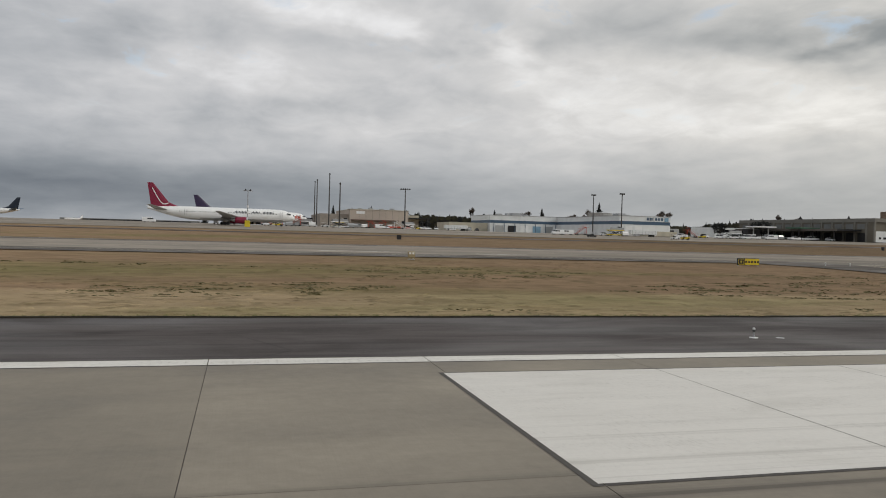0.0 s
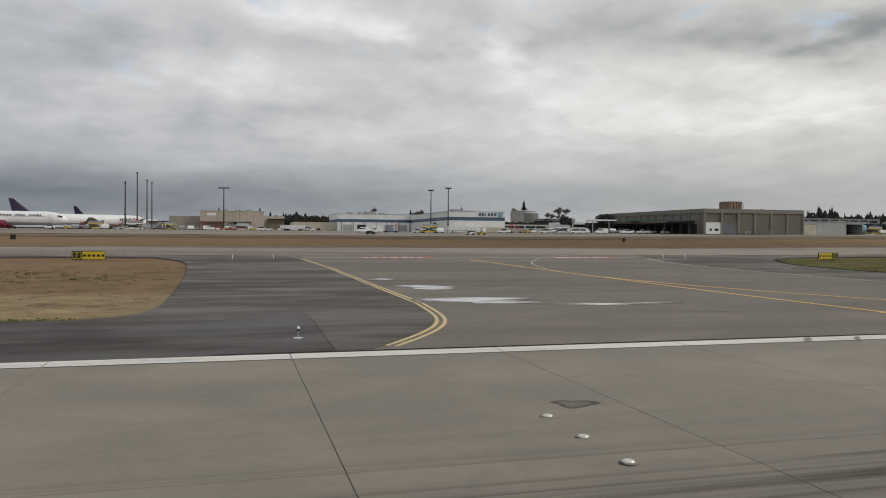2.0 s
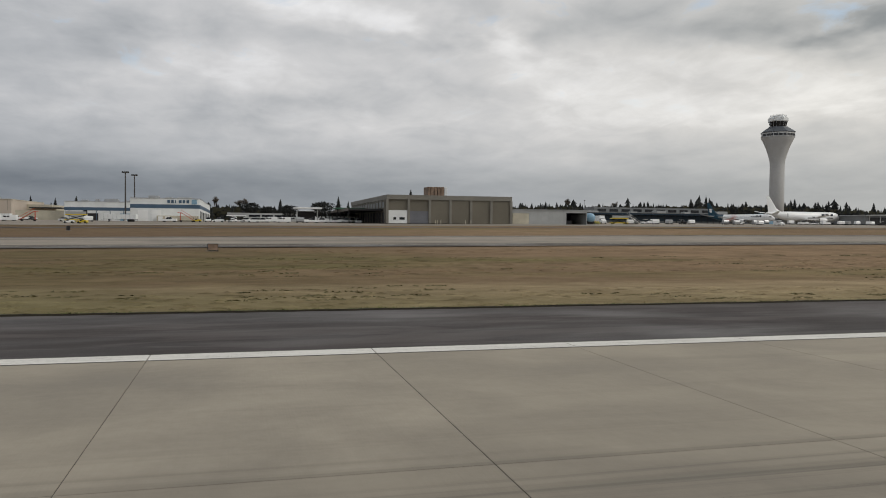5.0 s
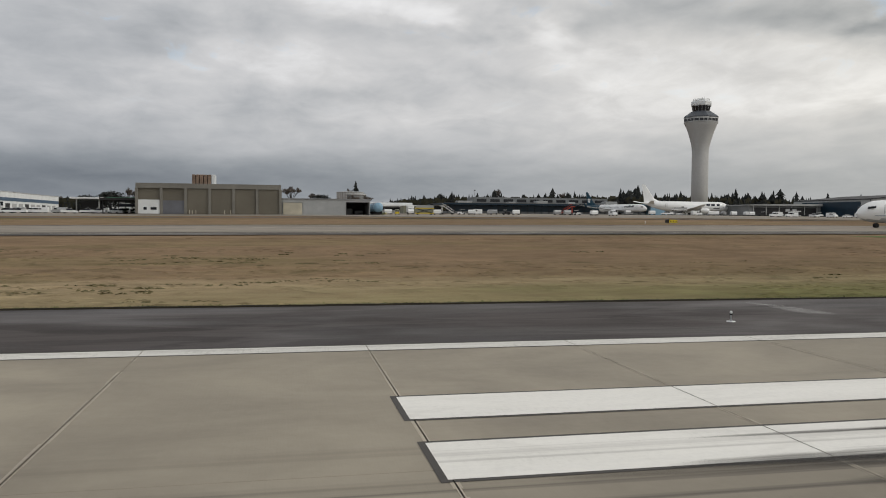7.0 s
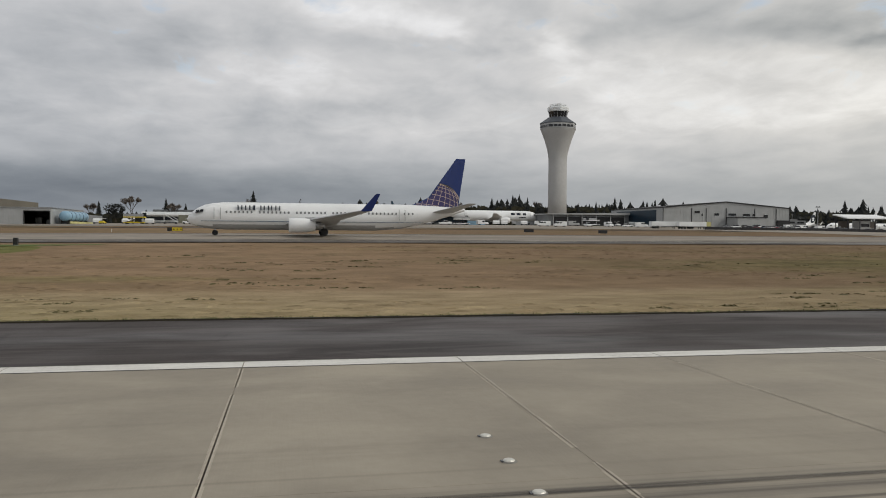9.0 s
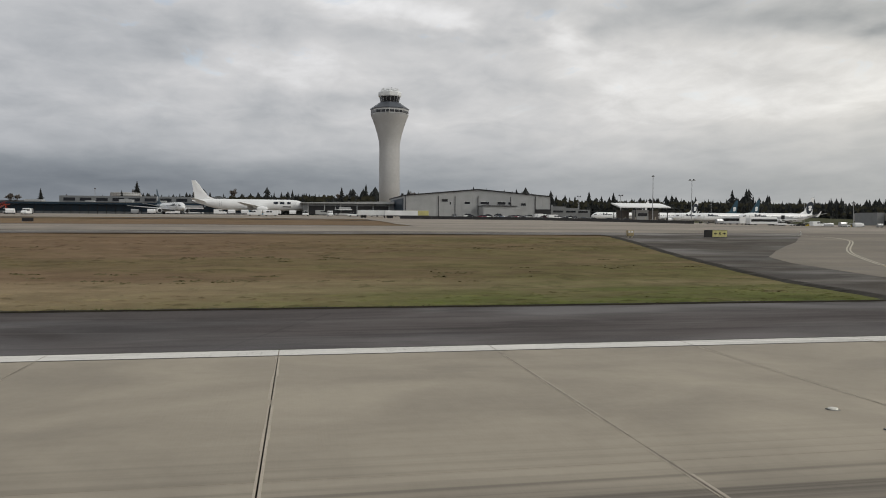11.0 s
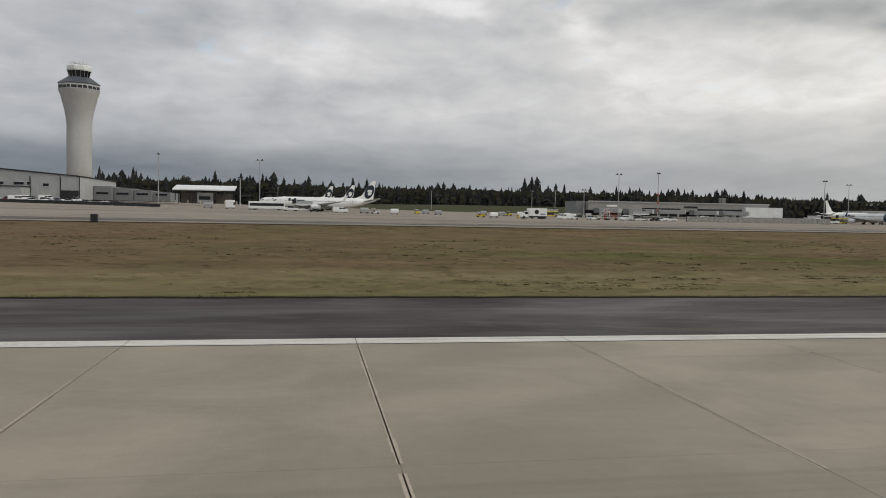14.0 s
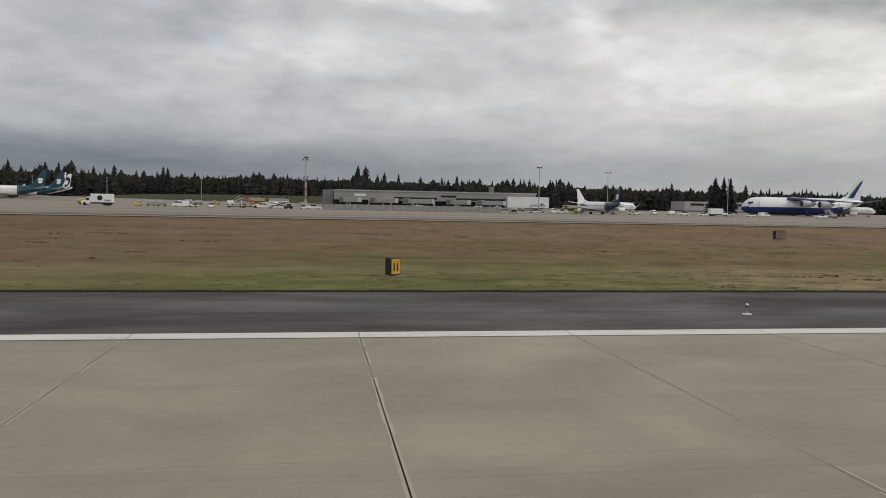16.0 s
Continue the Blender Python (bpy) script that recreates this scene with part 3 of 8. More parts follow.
def box(bm, x0, x1, y0, y1, z0, z1, bevel=0.0):
    v = [bm.verts.new((x, y, z)) for z in (z0, z1) for x, y in ((x0, y0), (x1, y0), (x1, y1), (x0, y1))]
    faces = [bm.faces.new([v[i] for i in q]) for q in ((3, 2, 1, 0), (4, 5, 6, 7), (0, 1, 5, 4), (1, 2, 6, 5), (2, 3, 7, 6), (3, 0, 4, 7))]
    if bevel:
        edges = {e for f in faces for e in f.edges}
        bmesh.ops.bevel(bm, geom=list(edges), offset=bevel, segments=1, affect="EDGES", profile=0.7)
    return bm


def boxes(*rows, bevel=0.0):
    bm = bmesh.new()
    for r in rows:
        box(bm, *r, bevel=bevel)
    return bm


def prism(bm, outline, axis, a, b):
    """An outline in the two other axes, pushed from a to b along the axis."""
    def at(p, w):
        return {"x": (w, *p), "y": (p[0], w, p[1]), "z": (*p, w)}[axis]
    lo, hi = ([bm.verts.new(at(p, w)) for p in outline] for w in (a, b))
    n = len(outline)
    bm.faces.new(lo), bm.faces.new(hi[::-1])
    for i in range(n):
        bm.faces.new((lo[i], hi[i], hi[(i + 1) % n], lo[(i + 1) % n]))
    return bm


def loft(bm, rings, cap=True):
    rows = [[bm.verts.new(p) for p in r] for r in rings]
    n = len(rows[0])
    for a, b in zip(rows, rows[1:]):
        for i in range(n):
            bm.faces.new((a[i], a[(i + 1) % n], b[(i + 1) % n], b[i]))
    if cap:
        bm.faces.new(rows[0][::-1]), bm.faces.new(rows[-1])
    return bm


def ring(r, z, n=16, cx=0.0, cy=0.0, axis="z", sy=1.0):
    out = []
    for i in range(n):
        a = 2 * math.pi * i / n
        c, s = r * math.cos(a), r * math.sin(a) * sy
        out.append({"z": (cx + c, cy + s, z), "y": (cx + c, z, cy + s), "x": (z, cx + c, cy + s)}[axis])
    return out


def rod(bm, r0, r1, z0, z1, n=10, cx=0.0, cy=0.0, axis="z"):
    return loft(bm, [ring(r0, z0, n, cx, cy, axis), ring(r1, z1, n, cx, cy, axis)])


def beam(bm, a, b, r, n=6):
    a, b = Vector(a), Vector(b)
    d = (b - a).normalized()
    u = d.orthogonal().normalized()
    w = d.cross(u)
    return loft(bm, [[tuple(p + r * (math.cos(t) * u + math.sin(t) * w)) for t in [2 * math.pi * i / n for i in range(n)]] for p in (a, b)])


# ---- the lie of the land
XK = (-3000, -450, -200, -50, 50, 150, 250, 430, 600, 3000)
YK = (25, 46, 66, 87, 113, 160, 180, 275, 320, 450)
NORTH = (0, 0.08, 0.22, 0.6, 1.1, 1.8, 2.2, 4.2, 5.0, 6.0)
SOUTH = (0, 0.12, 0.95, 2.05, 2.1, 2.05, 2.0, 1.8, 1.9, 4.0)
ZK = np.array((NORTH, NORTH, NORTH, (0, 0.10, 0.70, 1.6, 2.4, 3.1, 3.5, 5.2, 5.9, 7.0), (0, 0.12, 0.95, 2.1, 3.0, 3.5, 4.0, 5.5, 6.6, 8.0), (0, 0.12, 0.95, 2.1, 3.0, 3.6, 4.1, 5.6, 6.8, 8.0), (0, 0.12, 0.95, 2.1, 2.9, 3.4, 3.8, 5.3, 6.7, 8.0), (0, 0.12, 0.95, 2.1, 2.4, 2.45, 2.45, 2.4, 2.6, 5.0), SOUTH, SOUTH))


def zg(x, y):
    return float(np.interp(x, XK, [np.interp(y, YK, row) for row in ZK]))


def span_of(a, b, step):
    n = max(1, int(math.ceil((b - a) / step)))
    return [a + (b - a) * i / n for i in range(n + 1)]


def grid_mesh(xs, ys, lift=0.0, keep=None):
    bm = bmesh.new()
    v = [[bm.verts.new((x, y, zg(x, y) + lift)) for x in xs] for y in ys]
    for j in range(len(ys) - 1):
        for i in range(len(xs) - 1):
            bm.faces.new((v[j][i], v[j][i + 1], v[j + 1][i + 1], v[j + 1][i]))
    return bm


def strip_mesh(rows, lift, cols=8, soft=False):
    """A patch of pavement from rows of y, west edge, east edge, laid on the land; soft: its edges curve."""
    ys, west, east = (np.array(c, float) for c in zip(*rows))

    def edge(side, y):
        if not soft:
            return float(np.interp(y, ys, side))
        slope = np.gradient(side, ys)
        i = min(max(int(np.searchsorted(ys, y)) - 1, 0), len(ys) - 2)
        h = ys[i + 1] - ys[i]
        u = (y - ys[i]) / h
        return float((1 + 2 * u) * (1 - u) ** 2 * side[i] + u * (1 - u) ** 2 * h * slope[i] + u * u * (3 - 2 * u) * side[i + 1] + u * u * (u - 1) * h * slope[i + 1])

    bm, last = bmesh.new(), None
    for ya, yb in zip(ys, ys[1:]):
        for y in span_of(ya, yb, 0.8 if soft else 2.5)[0 if last is None else 1:]:
            l, r = edge(west, y), edge(east, y)
            row = [bm.verts.new((x, y, zg(x, y) + lift)) for x in [l + (r - l) * i / cols for i in range(cols + 1)]]
            if last:
                for i in range(cols):
                    bm.faces.new((last[i], last[i + 1], row[i + 1], row[i]))
            last = row
    return bm


def flowing(points, step):
    """A line drawn through points, rounded at its corners."""
    pts = [Vector((*p, 0)) for p in points]
    dense = []
    for i in range(len(pts) - 1):
        p0, p1, p2, p3 = pts[max(i - 1, 0)], pts[i], pts[i + 1], pts[min(i + 2, len(pts) - 1)]
        n = max(2, int((p2 - p1).length / step))
        for k in range(n):
            t = k / n
            dense.append(0.5 * ((2 * p1) + (p2 - p0) * t + (2 * p0 - 5 * p1 + 4 * p2 - p3) * t * t + (3 * p1 - p0 - 3 * p2 + p3) * t ** 3))
    dense.append(pts[-1])
    for _ in range(12 if step < 2 else 0):
        dense = [dense[0]] + [0.25 * a + 0.5 * b + 0.25 * c for a, b, c in zip(dense, dense[1:], dense[2:])] + [dense[-1]]
    return dense


def ribbon(points, width, lift, offset=0.0, step=0.6):
    """A painted line through points, following the land; thinner where it crosses the runway."""
    dense = flowing(points, step)
    bm, last = bmesh.new(), None
    for i, p in enumerate(dense):
        d = (dense[min(i + 1, len(dense) - 1)] - dense[max(i - 1, 0)]).normalized()
        side = Vector((-d.y, d.x, 0))
        row = []
        for s in (-0.5, 0.5):
            q = p + side * (offset + s * width)
            row.append(bm.verts.new((q.x, q.y, zg(q.x, q.y) + (lift if p.y > 22.95 else lift * 0.13))))
        if last:
            bm.faces.new((last[0], last[1], row[1], row[0]))
        last = row
    return bm


# ---- ground and pavements
def build_ground():
    xs = [-2600, -1600, -1000] + span_of(-700, 1300, 10) + [1800, 2600]
    ys = [-2600, -1200, -400, -120] + span_of(-60, 25, 17) + span_of(25, 180, 4)[1:] + span_of(180, 460, 8)[1:] + [620, 900, 1500, 2600]
    me = finish(grid_mesh(xs, ys, -0.06), True)
    return solid("ground", me, GRASS, "straw-coloured winter grass airfield with greener patches", "grass", kind="structure")


build_ground()


def paving(name, bm, mat, label, category="pavement"):
    return solid(name, bm, mat, label, category, kind="structure")


LONG = span_of(-700, 1300, 10)
paving("shoulder_near", grid_mesh(LONG, span_of(22.93, 32.9, 2.4), 0.012), ASPHALT, "dark worn asphalt runway shoulder beside the grass")
paving("shoulder_west", grid_mesh([-700, 1300], [-32.2, -22.93], 0.012), ASPHALT, "dark worn asphalt runway shoulder beside the grass")
# north connector taxiway
TURF_NORTH_W = [(-292.5, 32.6), (-290.1, 32.9), (-288.5, 33.7), (-287.6, 35.6), (-287.2, 39.1), (-287.2, 46.0), (-287.4, 55.6), (-287.8, 69.5), (-288.3, 82.0), (-290, 88)]
TURF_NORTH_E = [(-214.5, 88), (-221.0, 78), (-222.9, 71.6), (-223.4, 63.0), (-223.8, 52.3), (-222.6, 46.1), (-220.0, 41.9), (-216.4, 38.9), (-211.4, 36.5), (-206.5, 34.6), (-201.5, 33.2), (-199, 32.9)]
paving("connector_shoulder_north", strip_mesh([(32.0, -292, -197), (33.2, -289.4, -201.5), (34.6, -288.0, -206.5), (36.5, -287.5, -211.4), (38.9, -287.2, -216.4), (41.9, -287.2, -220.0), (46.1, -287.2, -222.6), (52.3, -287.3, -223.8), (63, -287.5, -223.4), (71.6, -287.9, -222.9), (78, -288.2, -221), (88, -290, -214.5), (94, -293, -206)], 0.020, 14, True), OLD_ASPHALT, "bleached brown asphalt shoulder of the connecting taxiway")
paving("asphalt_patch_north", strip_mesh([(23.0, -284.5, -281.1), (34.4, -284.3, -280.9)], 0.0265, 3), ASPHALT, "dark newer asphalt patch in the taxiway shoulder")
paving("connector_old_edge_north", strip_mesh([(22.95, -281.05, -279.3), (26, -281.0, -277.0), (34.4, -280.85, -275.0)], 0.0265, 4), OLD_ASPHALT, "bleached brown asphalt beside the taxiway edge lines")
paving("connector_concrete_north", strip_mesh([(22.93, -280.0, -210.5), (25, -278.6, -213.2), (30, -276.2, -219.4), (33.3, -275.6, -223.7), (36.9, -275.3, -228.2), (40, -275.2, -231.3), (44.7, -275.2, -234.2), (51, -275.2, -235.4), (64.6, -275.4, -235.5), (79, -275.6, -235.2), (86, -276.2, -233), (101, -279, -228)], 0.034, 10, True), APRON, "grey concrete connecting taxiway with oil stains")
# south connector taxiway
TURF_SOUTH_W = [(198.6, 32.95), (199.5, 33.2), (199.9, 34.6), (200.2, 37), (201.6, 48.2), (203.6, 62.0), (206.7, 79.7), (208, 89)]
TURF_SOUTH_E = [(312, 88), (299, 81), (285, 71.5), (276, 65.3), (267.3, 58.4), (263.2, 53.8), (258.8, 48.3), (256, 43.5), (254.4, 39.5), (253.4, 36.2), (253.1, 34.4), (253.6, 33.2), (255.2, 32.95)]
paving("connector_shoulder_south", strip_mesh([(32.2, 199.4, 253.6), (33.2, 199.6, 253.4), (34.4, 199.9, 253.2), (36.2, 200.1, 253.4), (39.5, 200.5, 254.4), (43.5, 201, 256), (48.3, 201.6, 258.8), (53.8, 202.4, 263.2), (58.4, 203.1, 267.3), (65.3, 204.1, 276), (71.5, 205.2, 285), (81, 207, 299), (88, 208, 312), (94, 208, 330)], 0.020, 14, True), BROWN_ASPHALT, "dark asphalt shoulder of the connecting taxiway")
paving("connector_concrete_south", strip_mesh([(22.93, 208.4, 246.2), (32.9, 209, 246.1), (45.6, 209.4, 246.1), (45.7, 209.4, 252.0), (57.0, 209.7, 252.0), (57.1, 209.7, 258.5), (63.0, 211.5, 258.5), (63.1, 211.6, 265.1), (68.7, 216, 265.1), (68.8, 216, 271.5), (74.5, 221, 271.7), (74.6, 221, 279), (80.5, 226.5, 279.3), (80.6, 226.5, 288), (101, 242, 302)], 0.034, 10), PALE_CONC, "grey-brown concrete connecting taxiway with stepped edge")
# parallel taxiway, its shoulders, the service road and the apron
paving("taxiway_shoulder_near", grid_mesh(LONG, span_of(93.5, 101, 3.8), 0.026), OLD_ASPHALT, "brown bleached asphalt edge of the parallel taxiway")
paving("taxiway", grid_mesh(LONG, span_of(101, 128, 4), 0.030), TAXI_CONC, "long grey concrete parallel taxiway")
paving("taxiway_shoulder_far", grid_mesh(span_of(-700, 190, 10), span_of(128, 134, 3), 0.022), OLD_ASPHALT, "brown bleached asphalt edge of the parallel taxiway")
paving("service_road", grid_mesh(span_of(-700, 190, 10), span_of(204, 212, 4), 0.022), ASPHALT, "narrow dark asphalt service road across the grass")
paving("apron_north", grid_mesh(span_of(-700, 190, 10), span_of(236, 460, 8), 0.026), TAXI_CONC, "wide grey concrete aircraft parking apron", "apron")
paving("apron_south", grid_mesh(span_of(190, 1300, 10), span_of(128, 460, 8), 0.024), TAXI_CONC, "wide grey-brown concrete aircraft parking apron", "apron")
paving("apron_edge_south", grid_mesh(span_of(250, 1300, 10), span_of(89.5, 93.5, 4), 0.022), TAXI_CONC, "grey-brown concrete edge of the apron", "apron")


def tyre_stains():
    rng = random.Random(5)
    bm = bmesh.new()
    for k in range(46):
        cx, cy = rng.choice(((-255, 50), (-255, 60), (-248, 40), (228, 45), (235, 60), (-255, 75)))
        x, y, l, w = cx + rng.uniform(-17, 14), cy + rng.uniform(-12, 12), rng.uniform(2, 9), rng.uniform(0.2, 0.7)
        v = []
        for i in range(9):
            u = i / 8
            h = w * math.sin(math.pi * min(max(u, 0.06), 0.94)) * rng.uniform(0.6, 1.1)
            q = x + l * (u - 0.5)
            yy = y + 0.5 * math.sin(u * 3 + k)
            v.append([bm.verts.new((q, yy + s * h, zg(q, yy + s * h) + 0.039)) for s in (-0.5, 0.5)])
        for a, b in zip(v, v[1:]):
            bm.faces.new((a[0], b[0], b[1], a[1]))
    return bm


def turf_lip(points, seed, flip=1):
    """The ragged earth edge where turf overhangs the asphalt; the grass lies to the left of the line, or to its right."""
    rng = random.Random(seed)
    path = flowing(points, 0.9) if len(points) > 2 else [Vector((x, points[0][1], 0)) for x in span_of(points[0][0], points[1][0], 0.9)]
    bm, last = bmesh.new(), None
    for i, p in enumerate(path):
        d = (path[min(i + 1, len(path) - 1)] - path[max(i - 1, 0)]).normalized()
        side = Vector((-d.y, d.x, 0)) * flip
        o = rng.uniform(-0.12, 0.08)
        row = []
        for q, dz in ((o, 0.016), (o + 0.05, 0.082), (o + rng.uniform(0.15, 0.4), 0.060), (o + 0.65, -0.075)):
            c = p + side * q
            row.append(bm.verts.new((c.x, c.y, zg(c.x, c.y) + dz)))
        if last:
            for k in range(3):
                bm.faces.new((last[k], row[k], row[k + 1], last[k + 1]))
        last = row
    return bm


# turf edge coloured almost black: the shade of its small step is painted in
SHADED_TURF = surface("shaded_turf_edge", (0.020, 0.016, 0.008), 0.95, amp=0.4, coarse=1.5)
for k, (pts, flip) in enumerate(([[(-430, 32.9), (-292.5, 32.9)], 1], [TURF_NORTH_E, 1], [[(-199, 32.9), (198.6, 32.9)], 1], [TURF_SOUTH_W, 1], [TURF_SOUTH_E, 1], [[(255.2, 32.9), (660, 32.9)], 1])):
    solid("turf_edge", turf_lip(pts, 70 + k, flip), SHADED_TURF, "ragged turf edge, shade of its step in the colour", "turf", kind="structure")

OIL = road_paint("oil_stain", (0.10, 0.088, 0.075), (0.20, 0.18, 0.15), 0.9)
solid("pavement_stains", tyre_stains(), OIL, "dark oil and rubber stains on taxiway concrete", "stain", kind="stuff")


def blot(cx, cy, rx, ry, lift, seed, n=64, slant=0.0):
    rng = random.Random(seed)
    bm = bmesh.new()
    ph = [rng.uniform(0, 6.28) for _ in range(4)]
    rim = []
    for i in range(n):
        a = 2 * math.pi * i / n
        k = 1 + 0.22 * math.sin(2 * a + ph[0]) + 0.16 * math.sin(3 * a + ph[1]) + 0.10 * math.sin(5 * a + ph[2]) + 0.08 * math.sin(9 * a + ph[3]) + 0.07 * math.sin(17 * a + ph[1]) + 0.05 * math.sin(29 * a + ph[0])
        y = cy + ry * k * math.sin(a)
        x = cx + rx * k * math.cos(a) + slant * (y - cy)
        rim.append(bm.verts.new((x, y, zg(x, y) + lift)))
    c = bm.verts.new((cx, cy, zg(cx, cy) + lift))
    for i in range(n):
        bm.faces.new((c, rim[i], rim[(i + 1) % n]))
    return bm


PUDDLES = [(-271.0, 38.6, 3.2, 2.4), (-266.0, 35.6, 3.6, 1.0), (-272.0, 48.8, 2.2, 2.6), (-273.4, 56.3, 1.3, 1.3), (236.8, 26.3, 8.8, 2.5), (241.8, 26.0, 5.2, 2.0), (229.6, 26.8, 3.2, 1.9), (242.5, 28.9, 6.5, 0.45), (250.2, 24.4, 2.4, 0.5), (218.6, 29.2, 3.4, 0.7), (309.3, 27.7, 1.5, 3.9), (253.2, 28.0, 1.7, 3.4), (297.5, 29.9, 2.8, 0.9)]
for i, (px, py, rx, ry) in enumerate(PUDDLES):
    solid("puddle", blot(px, py, rx, ry, 0.0465 + 0.0009 * i, 40 + i, slant={309.3: -0.36, 253.2: 0.8}.get(px, 0.0)), SHEEN if px in (309.3, 297.5) else WET if px > 200 else DAMP_FILM, "shallow rainwater puddle mirroring the grey sky", "puddle", group="rain puddles", kind="structure")


for k, (px, py, rx, ry, slant, film) in enumerate([(-32.0, 29.2, 0.75, 3.0, -0.16, SHEEN), (309.4, 27.0, 0.55, 2.6, -0.36, WET)]):
    solid("wet_streak", blot(px, py, rx, ry, 0.066 + 0.001 * k, 60 + k, slant=slant), film, "rainwater streak draining across the asphalt shoulder", "puddle", group="rain streaks", kind="structure")


def stain_film(name, col, rough, low, high):
    """A thin stain that the pavement shows through; how far it has soaked in is kept on the mesh."""
    m = bpy.data.materials.new(name)
    nt = tree(m)
    pos = field_pos(nt)
    p = nd(nt, "ShaderNodeBsdfPrincipled", Roughness=rough)
    p.inputs["Base Color"].default_value = (*col, 1)
    soak = nd(nt, "ShaderNodeAttribute")
    soak.attribute_name = "soak"
    thin = noise_of(nt, stretched(nt, pos, 0.25, 9.0, 1.0), 1.0, 4.0, 0.6, 0.1)
    thick = val(nt, "MULTIPLY", soak.outputs["Fac"], ramp(nt, thin, [(0.36, high), (0.52, 0.5 * (low + high)), (0.68, low)]))
    mixer = nd(nt, "ShaderNodeMixShader")
    lk(nt, thick, mixer.inputs[0])
    lk(nt, nd(nt, "ShaderNodeBsdfTransparent").outputs[0], mixer.inputs[1])
    lk(nt, p.outputs[0], mixer.inputs[2])
    lk(nt, mixer.outputs[0], nd(nt, "ShaderNodeOutputMaterial").inputs[0])
    return m


def rimmed(cx, cy, rx, ry, lift, seed, core=0.62, n=36):
    """A drying patch: its rim is darkest and fades both ways."""
    rng = random.Random(seed)
    bm = bmesh.new()
    soak = bm.verts.layers.float.new("soak")
    ph = [rng.uniform(0, 6.28) for _ in range(3)]
    rims = []
    for q, wet in ((1.16, 0.0), (0.98, 1.0), (core + 0.06, 0.9), (core - 0.14, 0.38), (0.06, 0.30)):
        row = []
        for i in range(n):
            a = 2 * math.pi * i / n
            k = q * (1 + 0.24 * math.cos(a) * math.cos(2 * a) + 0.12 * math.sin(3 * a + ph[1]) + 0.06 * math.sin(7 * a + ph[2] + q))
            v = bm.verts.new((cx + rx * k * math.cos(a), cy + ry * k * math.sin(a), lift))
            v[soak] = wet
            row.append(v)
        rims.append(row)
    for outer, inner in zip(rims, rims[1:]):
        for i in range(n):
            bm.faces.new((outer[i], outer[(i + 1) % n], inner[(i + 1) % n], inner[i]))
    bm.faces.new(rims[-1])
    return bm


DAMP = stain_film("damp_concrete", (0.075, 0.060, 0.048), 0.75, 0.42, 0.72)
for i, (px, py, rx, ry, core) in enumerate([(-306.8, 19.3, 0.72, 0.50, 0.66), (-304.1, 19.05, 0.80, 0.56, 0.68), (-302.0, 19.1, 0.92, 0.58, 0.70), (-298.6, 19.5, 0.6, 0.32, 0.3), (-277.3, 14.9, 0.42, 0.33, 0.74)]):
    solid("damp_patch", rimmed(px, py, rx, ry, 0.004, 90 + i, core), DAMP, "dark damp ring drying on runway concrete", "stain", group="damp patches", kind="structure")


# start along the runway, length, distance across it, width, drift
NORTH_MARKS = [(-272.5, 9, 10.95, 0.3, 0.0), (-281, 24, 9.6, 0.42, 0.0), (-276, 17, 10.5, 0.22, 0.0), (-244.6, 9, 11.25, 0.26, -0.01), (-243.6, 9.5, 18.7, 0.1, -0.72), (-240, 26, 10.2, 0.55, -0.01), (-203, 20, 11.65, 0.3, 0.018), (-206, 34, 10.45, 0.55, 0.0), (-265.9, 1.1, 21.75, 0.35, 1.0), (-263.9, 1.0, 21.7, 0.28, 1.05), (-262.3, 0.9, 21.7, 0.18, 1.1), (-299, 15, 10.1, 0.36, -0.012)]
SOUTH_MARKS = [(-82, 16, 11.5, 0.1, 0.012), (-77, 14, 10.15, 0.4, 0.008), (-49, 16, 10.75, 0.34, -0.004), (-26.5, 5.7, 13.35, 0.1, -0.014), (-17.5, 9, 13.12, 0.09, -0.02), (-44, 14, 11.35, 0.08, -0.004), (-11, 9.5, 13.3, 0.13, -0.045), (-3.5, 10, 13.05, 0.12, -0.03), (-12, 8, 11.6, 0.16, 0.01), (-4, 12, 11.6, 0.15, -0.045), (-47, 12, 11.0, 0.5, 0.0), (-46, 9, 12.3, 0.16, 0.0), (-45, 14, 9.9, 0.7, 0.0), (20, 26, 11.65, 0.15, 0.014), (25, 30, 11.2, 0.17, -0.006), (52, 15, 10.9, 0.2, 0.002), (198, 14, 11.2, 0.09, 0.0)]
# broad faint smudges that darken the concrete further there
SMUDGES = [(-260, 15, 11.2, 2.4, 0.05), (-258, 14, 14.0, 2.3, 0.03), (-255, 13, 16.8, 2.5, 0.0), (-254, 9, 12.8, 2.0, 0.0)]


def skid_mark(bm, x, l, y, w, drift, lift, rng, n=16):
    """A tapering tyre mark or a broad faint smudge, fading at its rims and ends."""
    soak = bm.verts.layers.float.get("soak") or bm.verts.layers.float.new("soak")
    last = None
    for i in range(n + 1):
        u = i / n
        h = w * max(0.3, math.sin(math.pi * u) ** 0.4) * rng.uniform(0.75, 1.15)
        q, yy = x + l * u, y + drift * l * u
        dark = math.sin(math.pi * u) ** 0.6 * rng.uniform(0.75, 1.0) * (0.26 if w > 1.4 else 1.0)
        row = []
        for e, d in ((-0.75, 0.0), (-0.3, 1.0), (0.3, 1.0), (0.75, 0.0)):
            c = bm.verts.new((q, yy + e * h, lift))
            c[soak] = d * dark
            row.append(c)
        if last:
            for e in range(3):
                bm.faces.new((last[e], row[e], row[e + 1], last[e + 1]))
        last = row
    return bm


